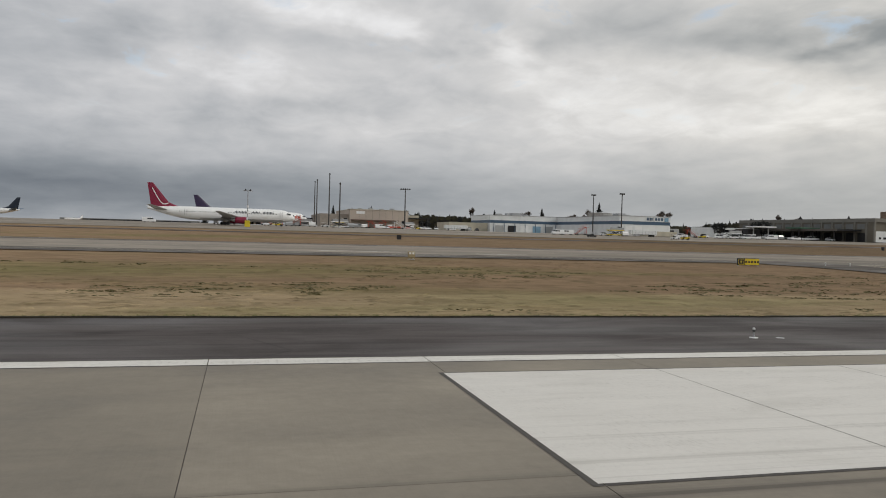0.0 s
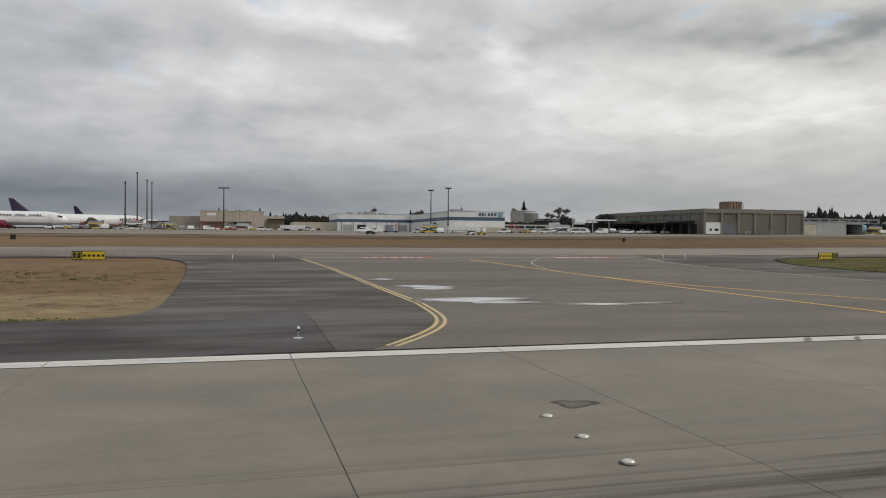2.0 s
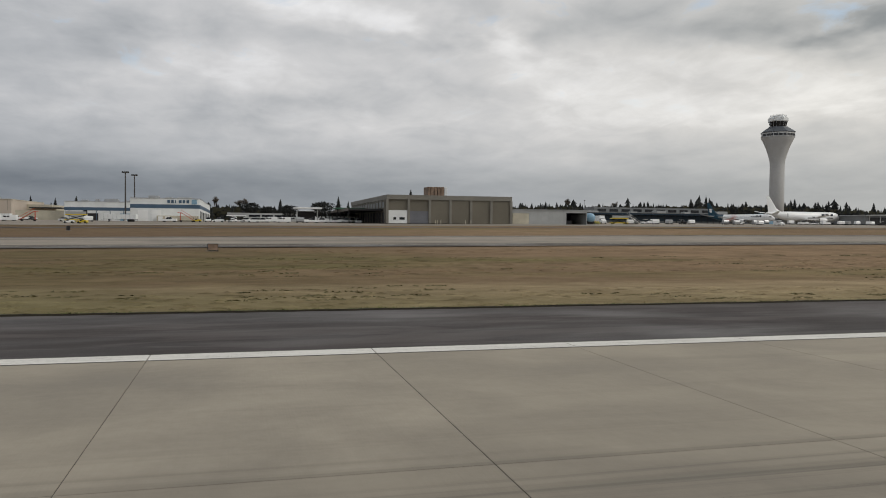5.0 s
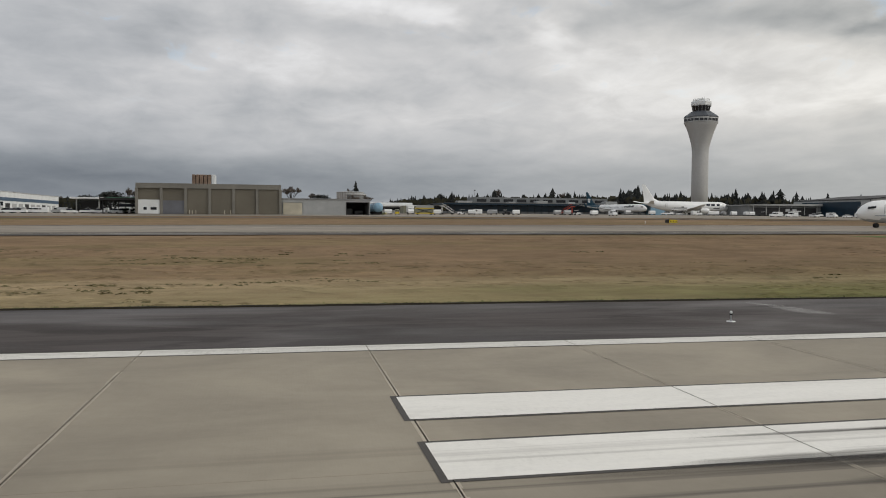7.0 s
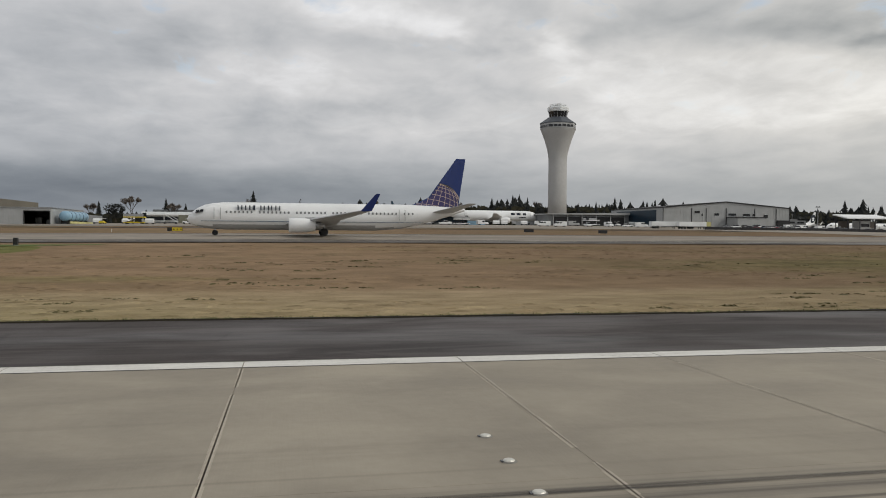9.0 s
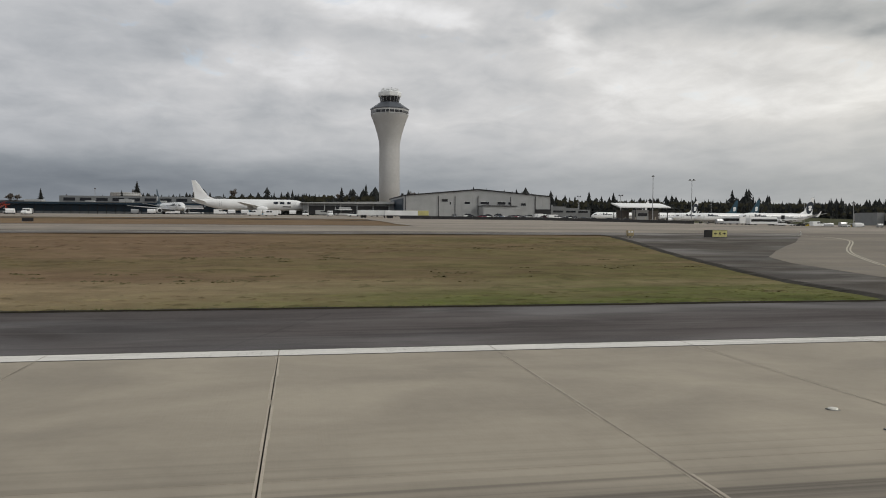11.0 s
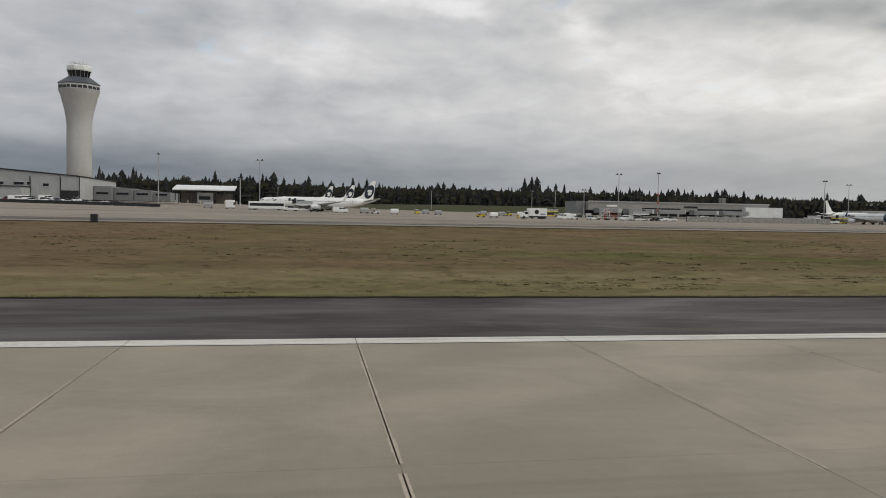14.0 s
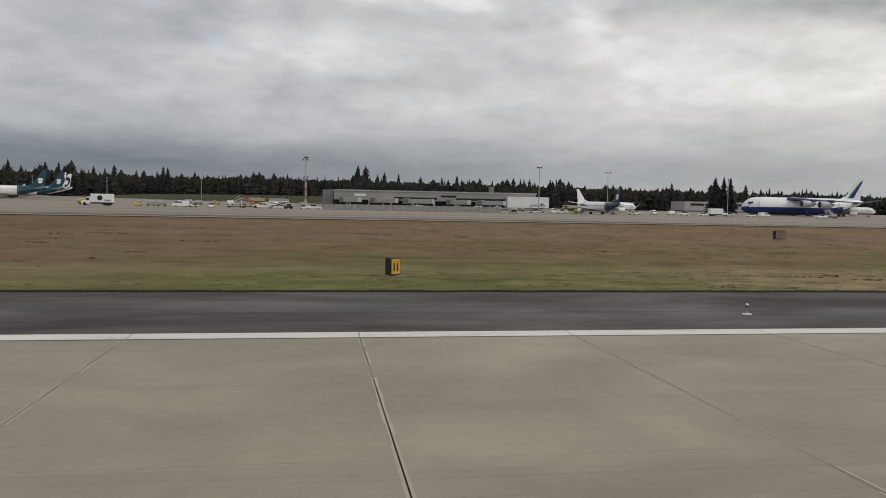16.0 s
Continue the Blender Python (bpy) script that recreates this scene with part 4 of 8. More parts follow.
SKID = stain_film("tyre_rubber", (0.040, 0.034, 0.030), 0.7, 0.30, 0.88)
rng = random.Random(77)
for k, row in enumerate(NORTH_MARKS + SOUTH_MARKS + SMUDGES):
    wide = row[3] > 1.4
    solid("pavement_smudge" if wide else "tyre_mark", skid_mark(bmesh.new(), *row, 0.0112 + 0.00001 * k, rng), SKID, "broad faint dark smudge on runway concrete" if wide else "long dark tyre mark on runway concrete", "stain", group="rubber smudges" if wide else "tyre marks", kind="structure")
marks = bmesh.new()
for k in range(46):
    skid_mark(marks, rng.uniform(-150, 120), rng.uniform(14, 70), rng.choice((9.4, 8.6, 7.6, 6.5, 5.5, 4.5)) + rng.gauss(0, 0.3), rng.uniform(0.10, 0.27), rng.uniform(-0.01, 0.01), 0.0117 + 0.00001 * k, rng)
solid("faint_tyre_marks", marks, SKID, "faint tyre marks along the middle of the runway", "stain", kind="stuff")


# ---- runway markings
def marking(name, bm, mat, label):
    return solid(name, bm, mat, label, "marking", kind="structure")


# joint number, and where that joint lies along the runway
KNOTS = ((-56, -393.4), (-48, -344.4), (-41, -301.1), (-38, -282.4), (-31, -239.5), (-24, -196.4), (-4, -74.7), (0, -50.25), (18, 59.5), (41, 200.5), (56, 292.95), (72, 392.0), (89, 497.6), (100, 566.0))


def joint(k):
    return float(np.interp(k, *zip(*KNOTS)))


def painted(x0, x1, y0, y1, lift, step=12.0, cut=True):
    """A painted strip along the runway, broken at the slab joints."""
    bm = bmesh.new()
    cuts = [joint(k) for k in range(-56, 101)] if cut else []
    stops = [x0] + [q for q in cuts if x0 + 0.1 < q < x1 - 0.1] + [x1]
    for a, b in zip(stops, stops[1:]):
        xs = span_of(a + (0.013 if a > x0 else 0), b - (0.013 if b < x1 else 0), step)
        v = [[bm.verts.new((x, y, lift)) for x in xs] for y in (y0, y1)]
        for i in range(len(xs) - 1):
            bm.faces.new((v[0][i], v[0][i + 1], v[1][i + 1], v[1][i]))
    return bm


marking("edge_line_near", painted(-700, 1300, 21.95, 22.86, 0.0075), WHITE_LINE, "solid white runway edge line on concrete")
for y0 in (21.87, 22.862):
    marking("edge_line_border", painted(-700, 1300, y0, y0 + 0.078, 0.0135 if y0 > 22.5 else 0.006, 40), BLACK_EDGE, "thin black border beside the white edge line")
marking("edge_line_far", painted(-700, 1300, -22.86, -21.95, 0.006), WHITE_LINE, "solid white runway edge line on concrete")
BLOCKS = [(-356.74, -310.45, 10.97, 20.12), (-202.69, -179.83, 10.97, 12.80), (-202.69, -179.83, 14.33, 16.15), (-50.32, -27.46, 10.97, 12.80), (-50.32, -27.46, 14.33, 16.15), (102.2, 125.06, 10.97, 12.80), (255.87, 278.73, 10.97, 12.80)]
for x0, x1, y0, y1 in BLOCKS:
    for s in (1, -1):
        a, b = sorted((s * y0, s * y1))
        wide = (y1 - y0) > 5
        marking("touchdown_outline", painted(x0 - 0.12, x1 + 0.14, a - 0.10, b + 0.10, 0.0075), BLACK_EDGE, "thin black outline round a white runway bar")
        bar = thing("aiming_point_block" if wide else "touchdown_bar", "broad white painted aiming point block" if wide else "long white painted touchdown zone bar", "marking", kind="structure")
        stops = [x0] + [q for q in [joint(k) for k in range(-56, 101)] if x0 + 0.1 < q < x1 - 0.1] + [x1]
        for p, q in zip(stops, stops[1:]):
            part("painted_panel", painted(p + (0.013 if p > x0 else 0), q - (0.013 if q < x1 else 0), a, b, 0.0105, 12, False), WORN_DIM_BLOCK if wide else WHITE_BLOCK, bar)

TAXI_NORTH = {
    "lead_in": [(-257.0, 88), (-255.4, 66), (-255.3, 38), (-255.0, 27), (-255.1, 21.9), (-255.3, 15), (-255.2, 9.2), (-255.2, 1)],
    "turn_north": [(-255.3, 29.5), (-255.7, 24.6), (-257.1, 20.8), (-258.8, 17.1), (-260.1, 14.9), (-261.5, 12.9), (-263.2, 10.8), (-266.5, 7.5), (-271, 4)],
    "turn_south": [(-255.4, 59), (-254.1, 50.3), (-252.5, 44.0), (-249.6, 35.8), (-245.4, 28.6), (-240.6, 23.5), (-237.7, 19.8), (-234.5, 16.5), (-229.8, 12.2), (-223, 7)],
    "fillet_taxi": [(-255.2, 66), (-254.4, 72), (-251.5, 82), (-243, 96), (-225, 110), (-205, 114.5)],
    "fillet_taxi_far": [(-256.2, 72), (-258, 84), (-266, 98), (-284, 111), (-305, 114.5)],
}
TAXI_SOUTH = {
    "curve_in": [(225.2, 23.4), (225.4, 21.2), (226.3, 17.7), (227.5, 14.8), (229.0, 12.3), (230.1, 10.7), (234, 7), (241, 3)],
    "curve_back": [(225.3, 23.6), (224.9, 21.2), (223.8, 17.3), (222.8, 14.5), (221.1, 11.6), (219.8, 9.8), (216, 6), (209, 3)],
    "curve_straight": [(225.25, 23.6), (225.35, 21.3), (225.45, 17.0), (225.65, 13.4), (225.9, 10.7), (226.0, 9.5), (226.0, 1.0)],
    "curve_out": [(225.2, 23.2), (225.5, 28.0), (226.1, 36.0), (227.2, 43.0), (228.3, 48.0), (230.2, 52.0)],
    "fillet_out": [(230.2, 52.0), (232.4, 55.5), (239.0, 64.5), (243.0, 68.5), (248.2, 73.0), (256.2, 78.6), (263.2, 84.3), (268.0, 90), (271.5, 99), (274, 108), (282, 114.5)],
}
for k, (nm, pts) in enumerate([*TAXI_NORTH.items(), *TAXI_SOUTH.items()]):
    faint = nm.startswith("fillet")
    if not faint:
        marking("taxi_line_outline", ribbon(pts, 0.54, 0.0375 + k * 0.0006), BLACK_EDGE, "black border under a yellow taxiway line")
    marking("taxi_line", ribbon(pts, 0.30 if nm == "fillet_out" else 0.16 if faint else 0.31, 0.043 + k * 0.0006), PALE_LINE if nm == "fillet_out" else DULL_LINE if faint else YELLOW_LINE, "curved yellow taxiway centre line on concrete")
marking("taxi_line", ribbon([(-700, 114.5), (1300, 114.5)], 0.2, 0.040, step=10), DULL_LINE, "long faded yellow taxiway centre line")
DOUBLE = {
    "a_far": [(-276.4, 90), (-275.2, 70), (-275.1, 50.7), (-275.1, 38.0)],
    "a": [(-275.1, 37.7), (-275.8, 30.5), (-277.4, 26.5), (-279.3, 23.6)],
    "b": [(-232.5, 90), (-235.2, 79), (-235.5, 64.6), (-235.4, 51.2), (-234.0, 44.5), (-231.1, 40.0), (-228.1, 36.9), (-223.7, 33.3), (-219.9, 30.4), (-216.2, 27.2), (-212.9, 24.4), (-211.6, 23.2)],
    "c": [(209.5, 23.2), (209.7, 27.1), (210.4, 32.5), (212.0, 40.4), (213.6, 47.5), (216.2, 54.6)],
    "faded_c": [(216.4, 55.1), (220.7, 63.2), (225.0, 70.0), (234.1, 81.1), (236.2, 85.0), (236.8, 91.4), (235, 98)],
    "d": [(240.5, 23.2), (241.0, 28.0), (241.9, 33.8), (243.5, 40.0), (245.8, 46.8), (248.6, 51.8), (252.0, 56.8)],
    "faded": [(252.4, 57.3), (262, 68), (277, 83), (296, 95)],
}
for nm, pts in DOUBLE.items():
    for off in (-0.16, 0.16):
        marking("taxi_edge_line", ribbon(pts, 0.16, 0.0425, off), DULL_LINE if nm in ("b", "faded", "faded_c") else PALE_LINE if nm in ("a_far", "a", "c", "d") else YELLOW_LINE, "one of two thin yellow taxiway edge lines")
for y, x0, x1 in ((98.2, -700, -292), (98.2, -210, 205), (98.2, 330, 1300), (130.6, -700, 185)):
    for off in (0, 0.32):
        marking("taxi_edge_line", ribbon([(x0, y + off), (x1, y + off)], 0.16, 0.036, step=10), DULL_LINE, "one of two thin faded taxiway edge lines")
marking("hold_line", ribbon([(-276, 93.2), (-232, 93.2)], 0.5, 0.045), DULL_LINE, "faded yellow hold line across the taxiway")
marking("hold_line", ribbon([(246, 88.2), (300, 90.6)], 0.5, 0.045), DULL_LINE, "faded yellow hold line across the taxiway")


def hold_sign_paint(x0, x1, y, seed):
    """A red ground marking with unreadable white bars."""
    rng = random.Random(seed)
    base = marking("red_hold_marking", ribbon([(x0, y), (x1, y)], 2.6, 0.047), RED_MARK, "red surface-painted hold marking with worn white bars")
    x = x0 + 0.6
    while x < x1 - 1.0:
        w = rng.uniform(0.5, 1.0)
        bm = ribbon([(x, y), (x + w, y)], rng.uniform(1.1, 1.8), 0.052, rng.uniform(-0.2, 0.2), step=0.6)
        part("bar", bm, WHITE_LINE, base).matrix_basis = Matrix.Identity(4)
        x += w + rng.uniform(0.3, 0.7)


for row in ((-269.4, -260.2, 93.0, 1), (-244.6, -235.6, 92.6, 2), (256, 265.4, 89.8, 3), (283.2, 291.6, 91.4, 4)):
    hold_sign_paint(*row)
for x0, x1, y, w in ((208.5, 210.4, 28.6, 0.14), (298.4, 300, 29.9, 0.10)):
    marking("pavement_dash", ribbon([(x0, y), (x1, y)], w, 0.041), WHITE_LINE, "short worn white dash painted on asphalt")
for x0, x1, y in ((-330, -322, 104.5), (-352, -340, 105.5), (80, 88, 101.8), (104, 112, 101.5), (540, 640, 97.5), (548, 700, 92.5)):
    marking("pavement_dash", ribbon([(x0, y), (x1, y)], 0.5, 0.041), WHITE_LINE, "long worn white dash painted on concrete")


# ---- runway lights and signs
def edge_light():
    t = thing("runway_edge_light", "small white elevated runway edge light on asphalt", "light", group="runway edge lights")
    bm = bmesh.new()
    rod(bm, 0.17, 0.16, 0.0, 0.02, 14)
    part("base_plate", bm, WHITE2, t, "white base plate")
    bm = bmesh.new()
    rod(bm, 0.025, 0.025, 0.03, 0.24, 8)
    rod(bm, 0.045, 0.045, 0.05, 0.09, 8)
    part("stem", bm, METAL, t)
    bm = bmesh.new()
    loft(bm, [ring(r, z, 12) for r, z in ((0.04, 0.24), (0.06, 0.26), (0.06, 0.29), (0.045, 0.30))])
    part("collar", bm, DGREY, t)
    bm = bmesh.new()
    loft(bm, [ring(r, z, 12) for r, z in ((0.050, 0.30), (0.055, 0.34), (0.04, 0.38), (0.012, 0.40))])
    part("lens", bm, LENS, t, "frosted glass lens", True)
    return t


LIGHTS = [-342.9, -281.9, -160.0, -99.0, -36.5, 24.5, 85.4, 146.4, 207.4, 268.0, 328.8, 389.8, 450.7, 511.7, 572.6, 633.6]
master = None
for x in LIGHTS:
    if master is None:
        master = edge_light()
        master.matrix_basis = pose(SC * x, SC * 26.1, SC * (zg(x, 26.1) + 0.012)) @ Matrix.Scale(SC, 4)
    else:
        clone(master, x, 26.1, zg(x, 26.1) + 0.012)
for x in (-341.8, 25.7, 390.9):
    bm = bmesh.new()
    loft(bm, [ring(0.17, 0.0, 12), ring(0.15, 0.012, 12)])
    solid("junction_cover", bm, LGREY, "flat round pale metal junction cover on asphalt", "cover plate", x, 26.0, zg(x, 26.0) + 0.014, group="junction covers")


def inset_light(framed):
    t = thing("inset_runway_light", "flush metal runway light in a dark sealed square" if framed else "flush metal runway light set in plain concrete", "light", group="touchdown zone lights")
    bm = bmesh.new()
    loft(bm, [ring(r, z, 16) for r, z in ((0.14, 0.0), (0.132, 0.008), (0.11, 0.014), (0.10, 0.016))])
    part("rim", bm, FRAMEC, t)
    bm = bmesh.new()
    loft(bm, [ring(r, z, 12) for r, z in ((0.10, 0.016), (0.085, 0.034), (0.05, 0.040))])
    part("cover", bm, FIXTURE, t)
    bm = boxes((-0.14, -0.10, -0.05, 0.05, 0.008, 0.019))
    part("lens", bm, GLASS, t)
    if framed:
        bm = boxes((-0.21, 0.21, 0.18, 0.215, 0.0, 0.006), (-0.21, 0.21, -0.215, -0.18, 0.0, 0.006), (0.175, 0.21, -0.18, 0.18, 0.0, 0.006), (-0.21, -0.175, -0.18, 0.18, 0.0, 0.006))
        part("sealed_frame", bm, JOINT, t, "dark sealed square joint")
    return t


masters = {}
for k in range(20):
    for y in (10.9, 12.45, 14.0):
        x, framed = float(np.interp(k, (0, 4, 5, 11, 12, 13, 19), (-339.76, -216.7, -185.75, -2.85, 27.55, 58.15, 242.1))), k < 2
        if framed not in masters:
            masters[framed] = inset_light(framed)
            masters[framed].matrix_basis = pose(SC * x, SC * y, SC * 0.0135) @ Matrix.Scale(SC, 4)
        else:
            clone(masters[framed], x, y, 0.0135 if framed else 0.001)


def glyph(text, size, parent, x, y, z, mat, label=""):
    cu = bpy.data.curves.new("lettering", "FONT")
    cu.body, cu.size, cu.align_x, cu.align_y, cu.extrude = text, size, "CENTER", "CENTER", 0.004
    ob = bpy.data.objects.new("lettering", cu)
    me = bpy.data.meshes.new_from_object(ob)
    bpy.data.objects.remove(ob)
    return part("lettering", me, mat, parent, label, m=pose(x, y, z, 90, 0, 0))


def guidance_sign(label, x, y, panels, h=0.9, legs=0.12, rz=0.0, group="taxiway signs"):
    """Panels from the west end: width, face material, and what it bears."""
    t = thing("taxiway_sign", label, "sign", x, y, zg(x, y) - 0.05, rz, group)
    w = sum(p[0] for p in panels)
    part("housing", boxes((0, w, -0.10, 0.10, legs, legs + h), bevel=0.02), DGREY, t)
    for i in range(3):
        lx = 0.12 + (w - 0.24) * i / 2
        bm = bmesh.new()
        rod(bm, 0.03, 0.03, 0.0, legs + 0.01, 6, lx)
        rod(bm, 0.09, 0.09, 0.0, 0.06, 8, lx)
        part("leg", bm, METAL, t)
    u = 0.0
    for pw, mat, what in panels:
        part("panel", boxes((u + 0.03, u + pw - 0.03, -0.112, -0.101, legs + 0.05, legs + h - 0.05)), mat, t)
        ink = GOLD if mat in (BLACK, DGREY) else BLACK
        if what.startswith("#"):
            for k in range(int(what[1:])):
                n = int(what[1:])
                c = u + pw * (k + 0.5) / n
                part("bar", boxes((c - 0.14, c + 0.14, -0.120, -0.113, legs + h * 0.36, legs + h * 0.62)), DGREY, t)
        elif what == "<B>":
            glyph("B", h * 0.62, t, u + pw / 2, -0.115, legs + h / 2, BLACK)
            for s in (-1, 1):
                bm = bmesh.new()
                c = u + pw / 2 + s * pw * 0.30
                prism(bm, [(c + s * 0.22, legs + h / 2), (c - s * 0.02, legs + h * 0.66), (c - s * 0.02, legs + h * 0.34)][::s], "y", -0.12, -0.113)
                box(bm, *sorted((c - s * 0.24, c - s * 0.021)), -0.12, -0.113, legs + h * 0.45, legs + h * 0.55)
                part("arrow", bm, BLACK, t)
        elif what:
            glyph(what, h * 0.66, t, u + pw / 2, -0.115, legs + h / 2, YELLOW)
            f, g = 0.09, 0.05
            part("border", boxes((u + f, u + pw - f, -0.12, -0.113, legs + h - f - g, legs + h - f), (u + f, u + pw - f, -0.12, -0.113, legs + f, legs + f + g), (u + f, u + f + g, -0.12, -0.113, legs + f + g, legs + h - f - g), (u + pw - f - g, u + pw - f, -0.12, -0.113, legs + f + g, legs + h - f - g)), YELLOW, t)
        u += pw
    return t


guidance_sign("low black and yellow taxiway sign with letter E", -300.0, 87.6, [(1.0, BLACK, "E"), (2.2, YELLOW, "#5")])
guidance_sign("low yellow and black taxiway sign with letter E", -208.8, 86.9, [(2.15, YELLOW, "#4"), (1.0, BLACK, "E")])
guidance_sign("low yellow and black taxiway sign with letter H", 308.1, 87.4, [(2.1, YELLOW, "#5"), (0.8, BLACK, "H"), (1.2, BLACK, "")])
guidance_sign("low pale yellow sign with arrows and letter B", 218.8, 87.3, [(1.0, BLACK, ""), (2.0, LIME, "<B>")])
guidance_sign("small yellow taxiway sign beyond the parallel taxiway", 30.8, 160.1, [(0.9, BLACK, ""), (2.0, YELLOW, "#3")], 0.75)
guidance_sign("small dark taxiway sign seen from behind", 105.4, 165.9, [(2.2, DGREY, "")], 0.7)
guidance_sign("small dark taxiway sign seen from behind", 119.4, 157.4, [(2.0, DGREY, "")], 0.7)


def cube_sign(label, x, y, face, w=0.70, h=0.98, rz=0.0):
    t = thing("runway_side_sign", label, "sign", x, y, zg(x, y) - 0.05, rz, "square signs in the grass")
    part("housing", boxes((-w / 2, w / 2, -0.22, 0.22, 0.07, h), bevel=0.03), DGREY, t)
    part("panel", boxes((-w / 2 + 0.06, w / 2 - 0.06, -0.235, -0.221, 0.13, h - 0.07)), face, t)
    if face is AMBER:
        for k in (-0.16, 0.07):
            part("bar", boxes((k, k + 0.09, -0.243, -0.236, 0.28, h - 0.25)), BLACK, t)
    for sx in (-w / 3, w / 3):
        bm = bmesh.new()
        rod(bm, 0.04, 0.04, 0.0, 0.08, 6, sx)
        part("leg", bm, METAL, t)
    part("pad", boxes((-w / 2 - 0.2, w / 2 + 0.2, -0.4, 0.4, 0.0, 0.03)), FRAMEC, t, "concrete pad")
    return t


cube_sign("square amber runway exit sign on a small pad", -316.4, 39.6, AMBER, rz=-42)
cube_sign("square sign standing in grass, black back towards runway", -163.2, 38.9, BLACK)
cube_sign("square amber runway sign standing in green grass", 289.8, 40.8, AMBER, rz=44)
cube_sign("square amber runway sign standing in short grass", 500.3, 40.6, AMBER, rz=36)
cube_sign("low brown electrical box in the grass", -154.3, 86.8, RUST, 1.1, 0.8)
cube_sign("low dark electrical box in a green patch", 26.5, 88.3, BLACK, 0.42, 0.8)
cube_sign("low brown electrical box in the grass", 541.0, 70.0, RUST, 1.1, 0.9)
cube_sign("low dark electrical box in the grass", 337.0, 88.3, DGREY, 0.7, 0.9)
cube_sign("small dark box on the far grass strip", -327.0, 175.0, DGREY, 1.0, 1.1)
cube_sign("small dark box on the far grass strip", -187.0, 180.6, DGREY, 0.7, 1.0)


def guard_post(x, y, mat, label):
    t = thing("marker_post", label, "post", x, y, zg(x, y) - 0.03, 0, "marker posts")
    bm = bmesh.new()
    for s in (-0.22, 0.22):
        rod(bm, 0.09, 0.09, 0.0, 0.62, 10, s)
    part("tube", bm, mat, t)
    part("head", boxes((-0.40, 0.40, -0.22, 0.22, 0.24, 0.95), bevel=0.05), surface("tan_enamel", (0.36, 0.29, 0.16), 0.5) if "tan_enamel" not in bpy.data.materials else bpy.data.materials["tan_enamel"], t)
    part("lamp_eye", boxes((-0.30, -0.06, -0.235, -0.221, 0.62, 0.86), (0.06, 0.30, -0.235, -0.221, 0.62, 0.86)), LENS, t)
    part("plate", boxes((-0.4, 0.4, -0.25, 0.25, 0.0, 0.03)), METAL, t)


guard_post(-342.9, 88.1, CREAM, "short cream guard light post beside the taxiway")
guard_post(209.2, 87.3, CREAM, "short cream guard light post beside the taxiway")
for x, y in ((-284, 90.5), (-279.5, 91), (-229.5, 91), (-226.5, 90.6), (267.5, 96), (306, 95), (238, 96), (22.2, 152.4)):
    bm = bmesh.new()
    rod(bm, 0.05, 0.04, 0.0, 0.35, 8)
    loft(bm, [ring(r, z, 10) for r, z in ((0.06, 0.35), (0.09, 0.37), (0.08, 0.45), (0.02, 0.48))])
    solid("taxiway_edge_light", bm, LENS, "small elevated taxiway edge light on a stem", "light", x, y, zg(x, y), group="taxiway edge lights")


def papi(x, y):
    t = thing("approach_slope_light", "low orange-red approach slope light box on thin legs", "light", x, y, zg(x, y) - 0.03, 0, "approach slope lights")
    bm = bmesh.new()
    prism(bm, [(-0.44, 0.40), (0.40, 0.40), (0.40, 0.62), (-0.36, 0.66), (-0.44, 0.60)], "y", -0.30, 0.30)
    part("lamp_box", bm, LAMPRED, t)
    part("lens_strip", boxes((-0.60, -0.442, -0.27, 0.27, 0.42, 0.62)), DGREY, t)
    for sx in (-0.34, 0.30):
        for sy in (-0.2, 0.2):
            bm = bmesh.new()
            rod(bm, 0.025, 0.025, 0.02, 0.40, 6, sx, sy)
            part("leg", bm, DGREY, t)
    bm = bmesh.new()
    rod(bm, 0.03, 0.03, 0.02, 0.50, 6, 0.62, 0.0)
    part("cable_post", bm, METAL, t)
    part("pad", boxes((-0.7, 0.9, -0.32, 0.32, -0.05, 0.04)), FRAMEC, t, "weathered concrete pad")


for y in (39.2, 48.4, 57.5, 67.2):
    papi(-203.6, y)


def equipment_rack():
    t = thing("power_cabinet_rack", "grey steel rack holding two white electrical cabinets", "cabinet", -203.1, 79.2, zg(-203.1, 79.2), 0)
    for sx in (-1.2, 1.2):
        bm = bmesh.new()
        rod(bm, 0.05, 0.05, 0.0, 1.75, 8, sx)
        part("post", bm, METAL, t)
    part("rail", boxes((-1.3, 1.3, -0.05, 0.05, 0.55, 0.63), (-1.3, 1.3, -0.05, 0.05, 1.15, 1.21)), METAL, t)
    for sx in (-0.75, 0.35):
        part("cabinet", boxes((sx, sx + 0.85, -0.32, -0.06, 0.60, 1.35), bevel=0.03), WHITE2, t, "white steel cabinet")
    part("small_box", boxes((-1.15, -0.85, -0.25, -0.06, 0.7, 1.2), bevel=0.02), LGREY, t)
    part("pad", boxes((-1.5, 1.8, -0.5, 0.5, -0.1, 0.04)), FRAMEC, t)
    bm = bmesh.new()
    rod(bm, 0.05, 0.05, 0.0, 0.55, 8, 1.65, 0.1)
    part("bollard", bm, CREAM, t)


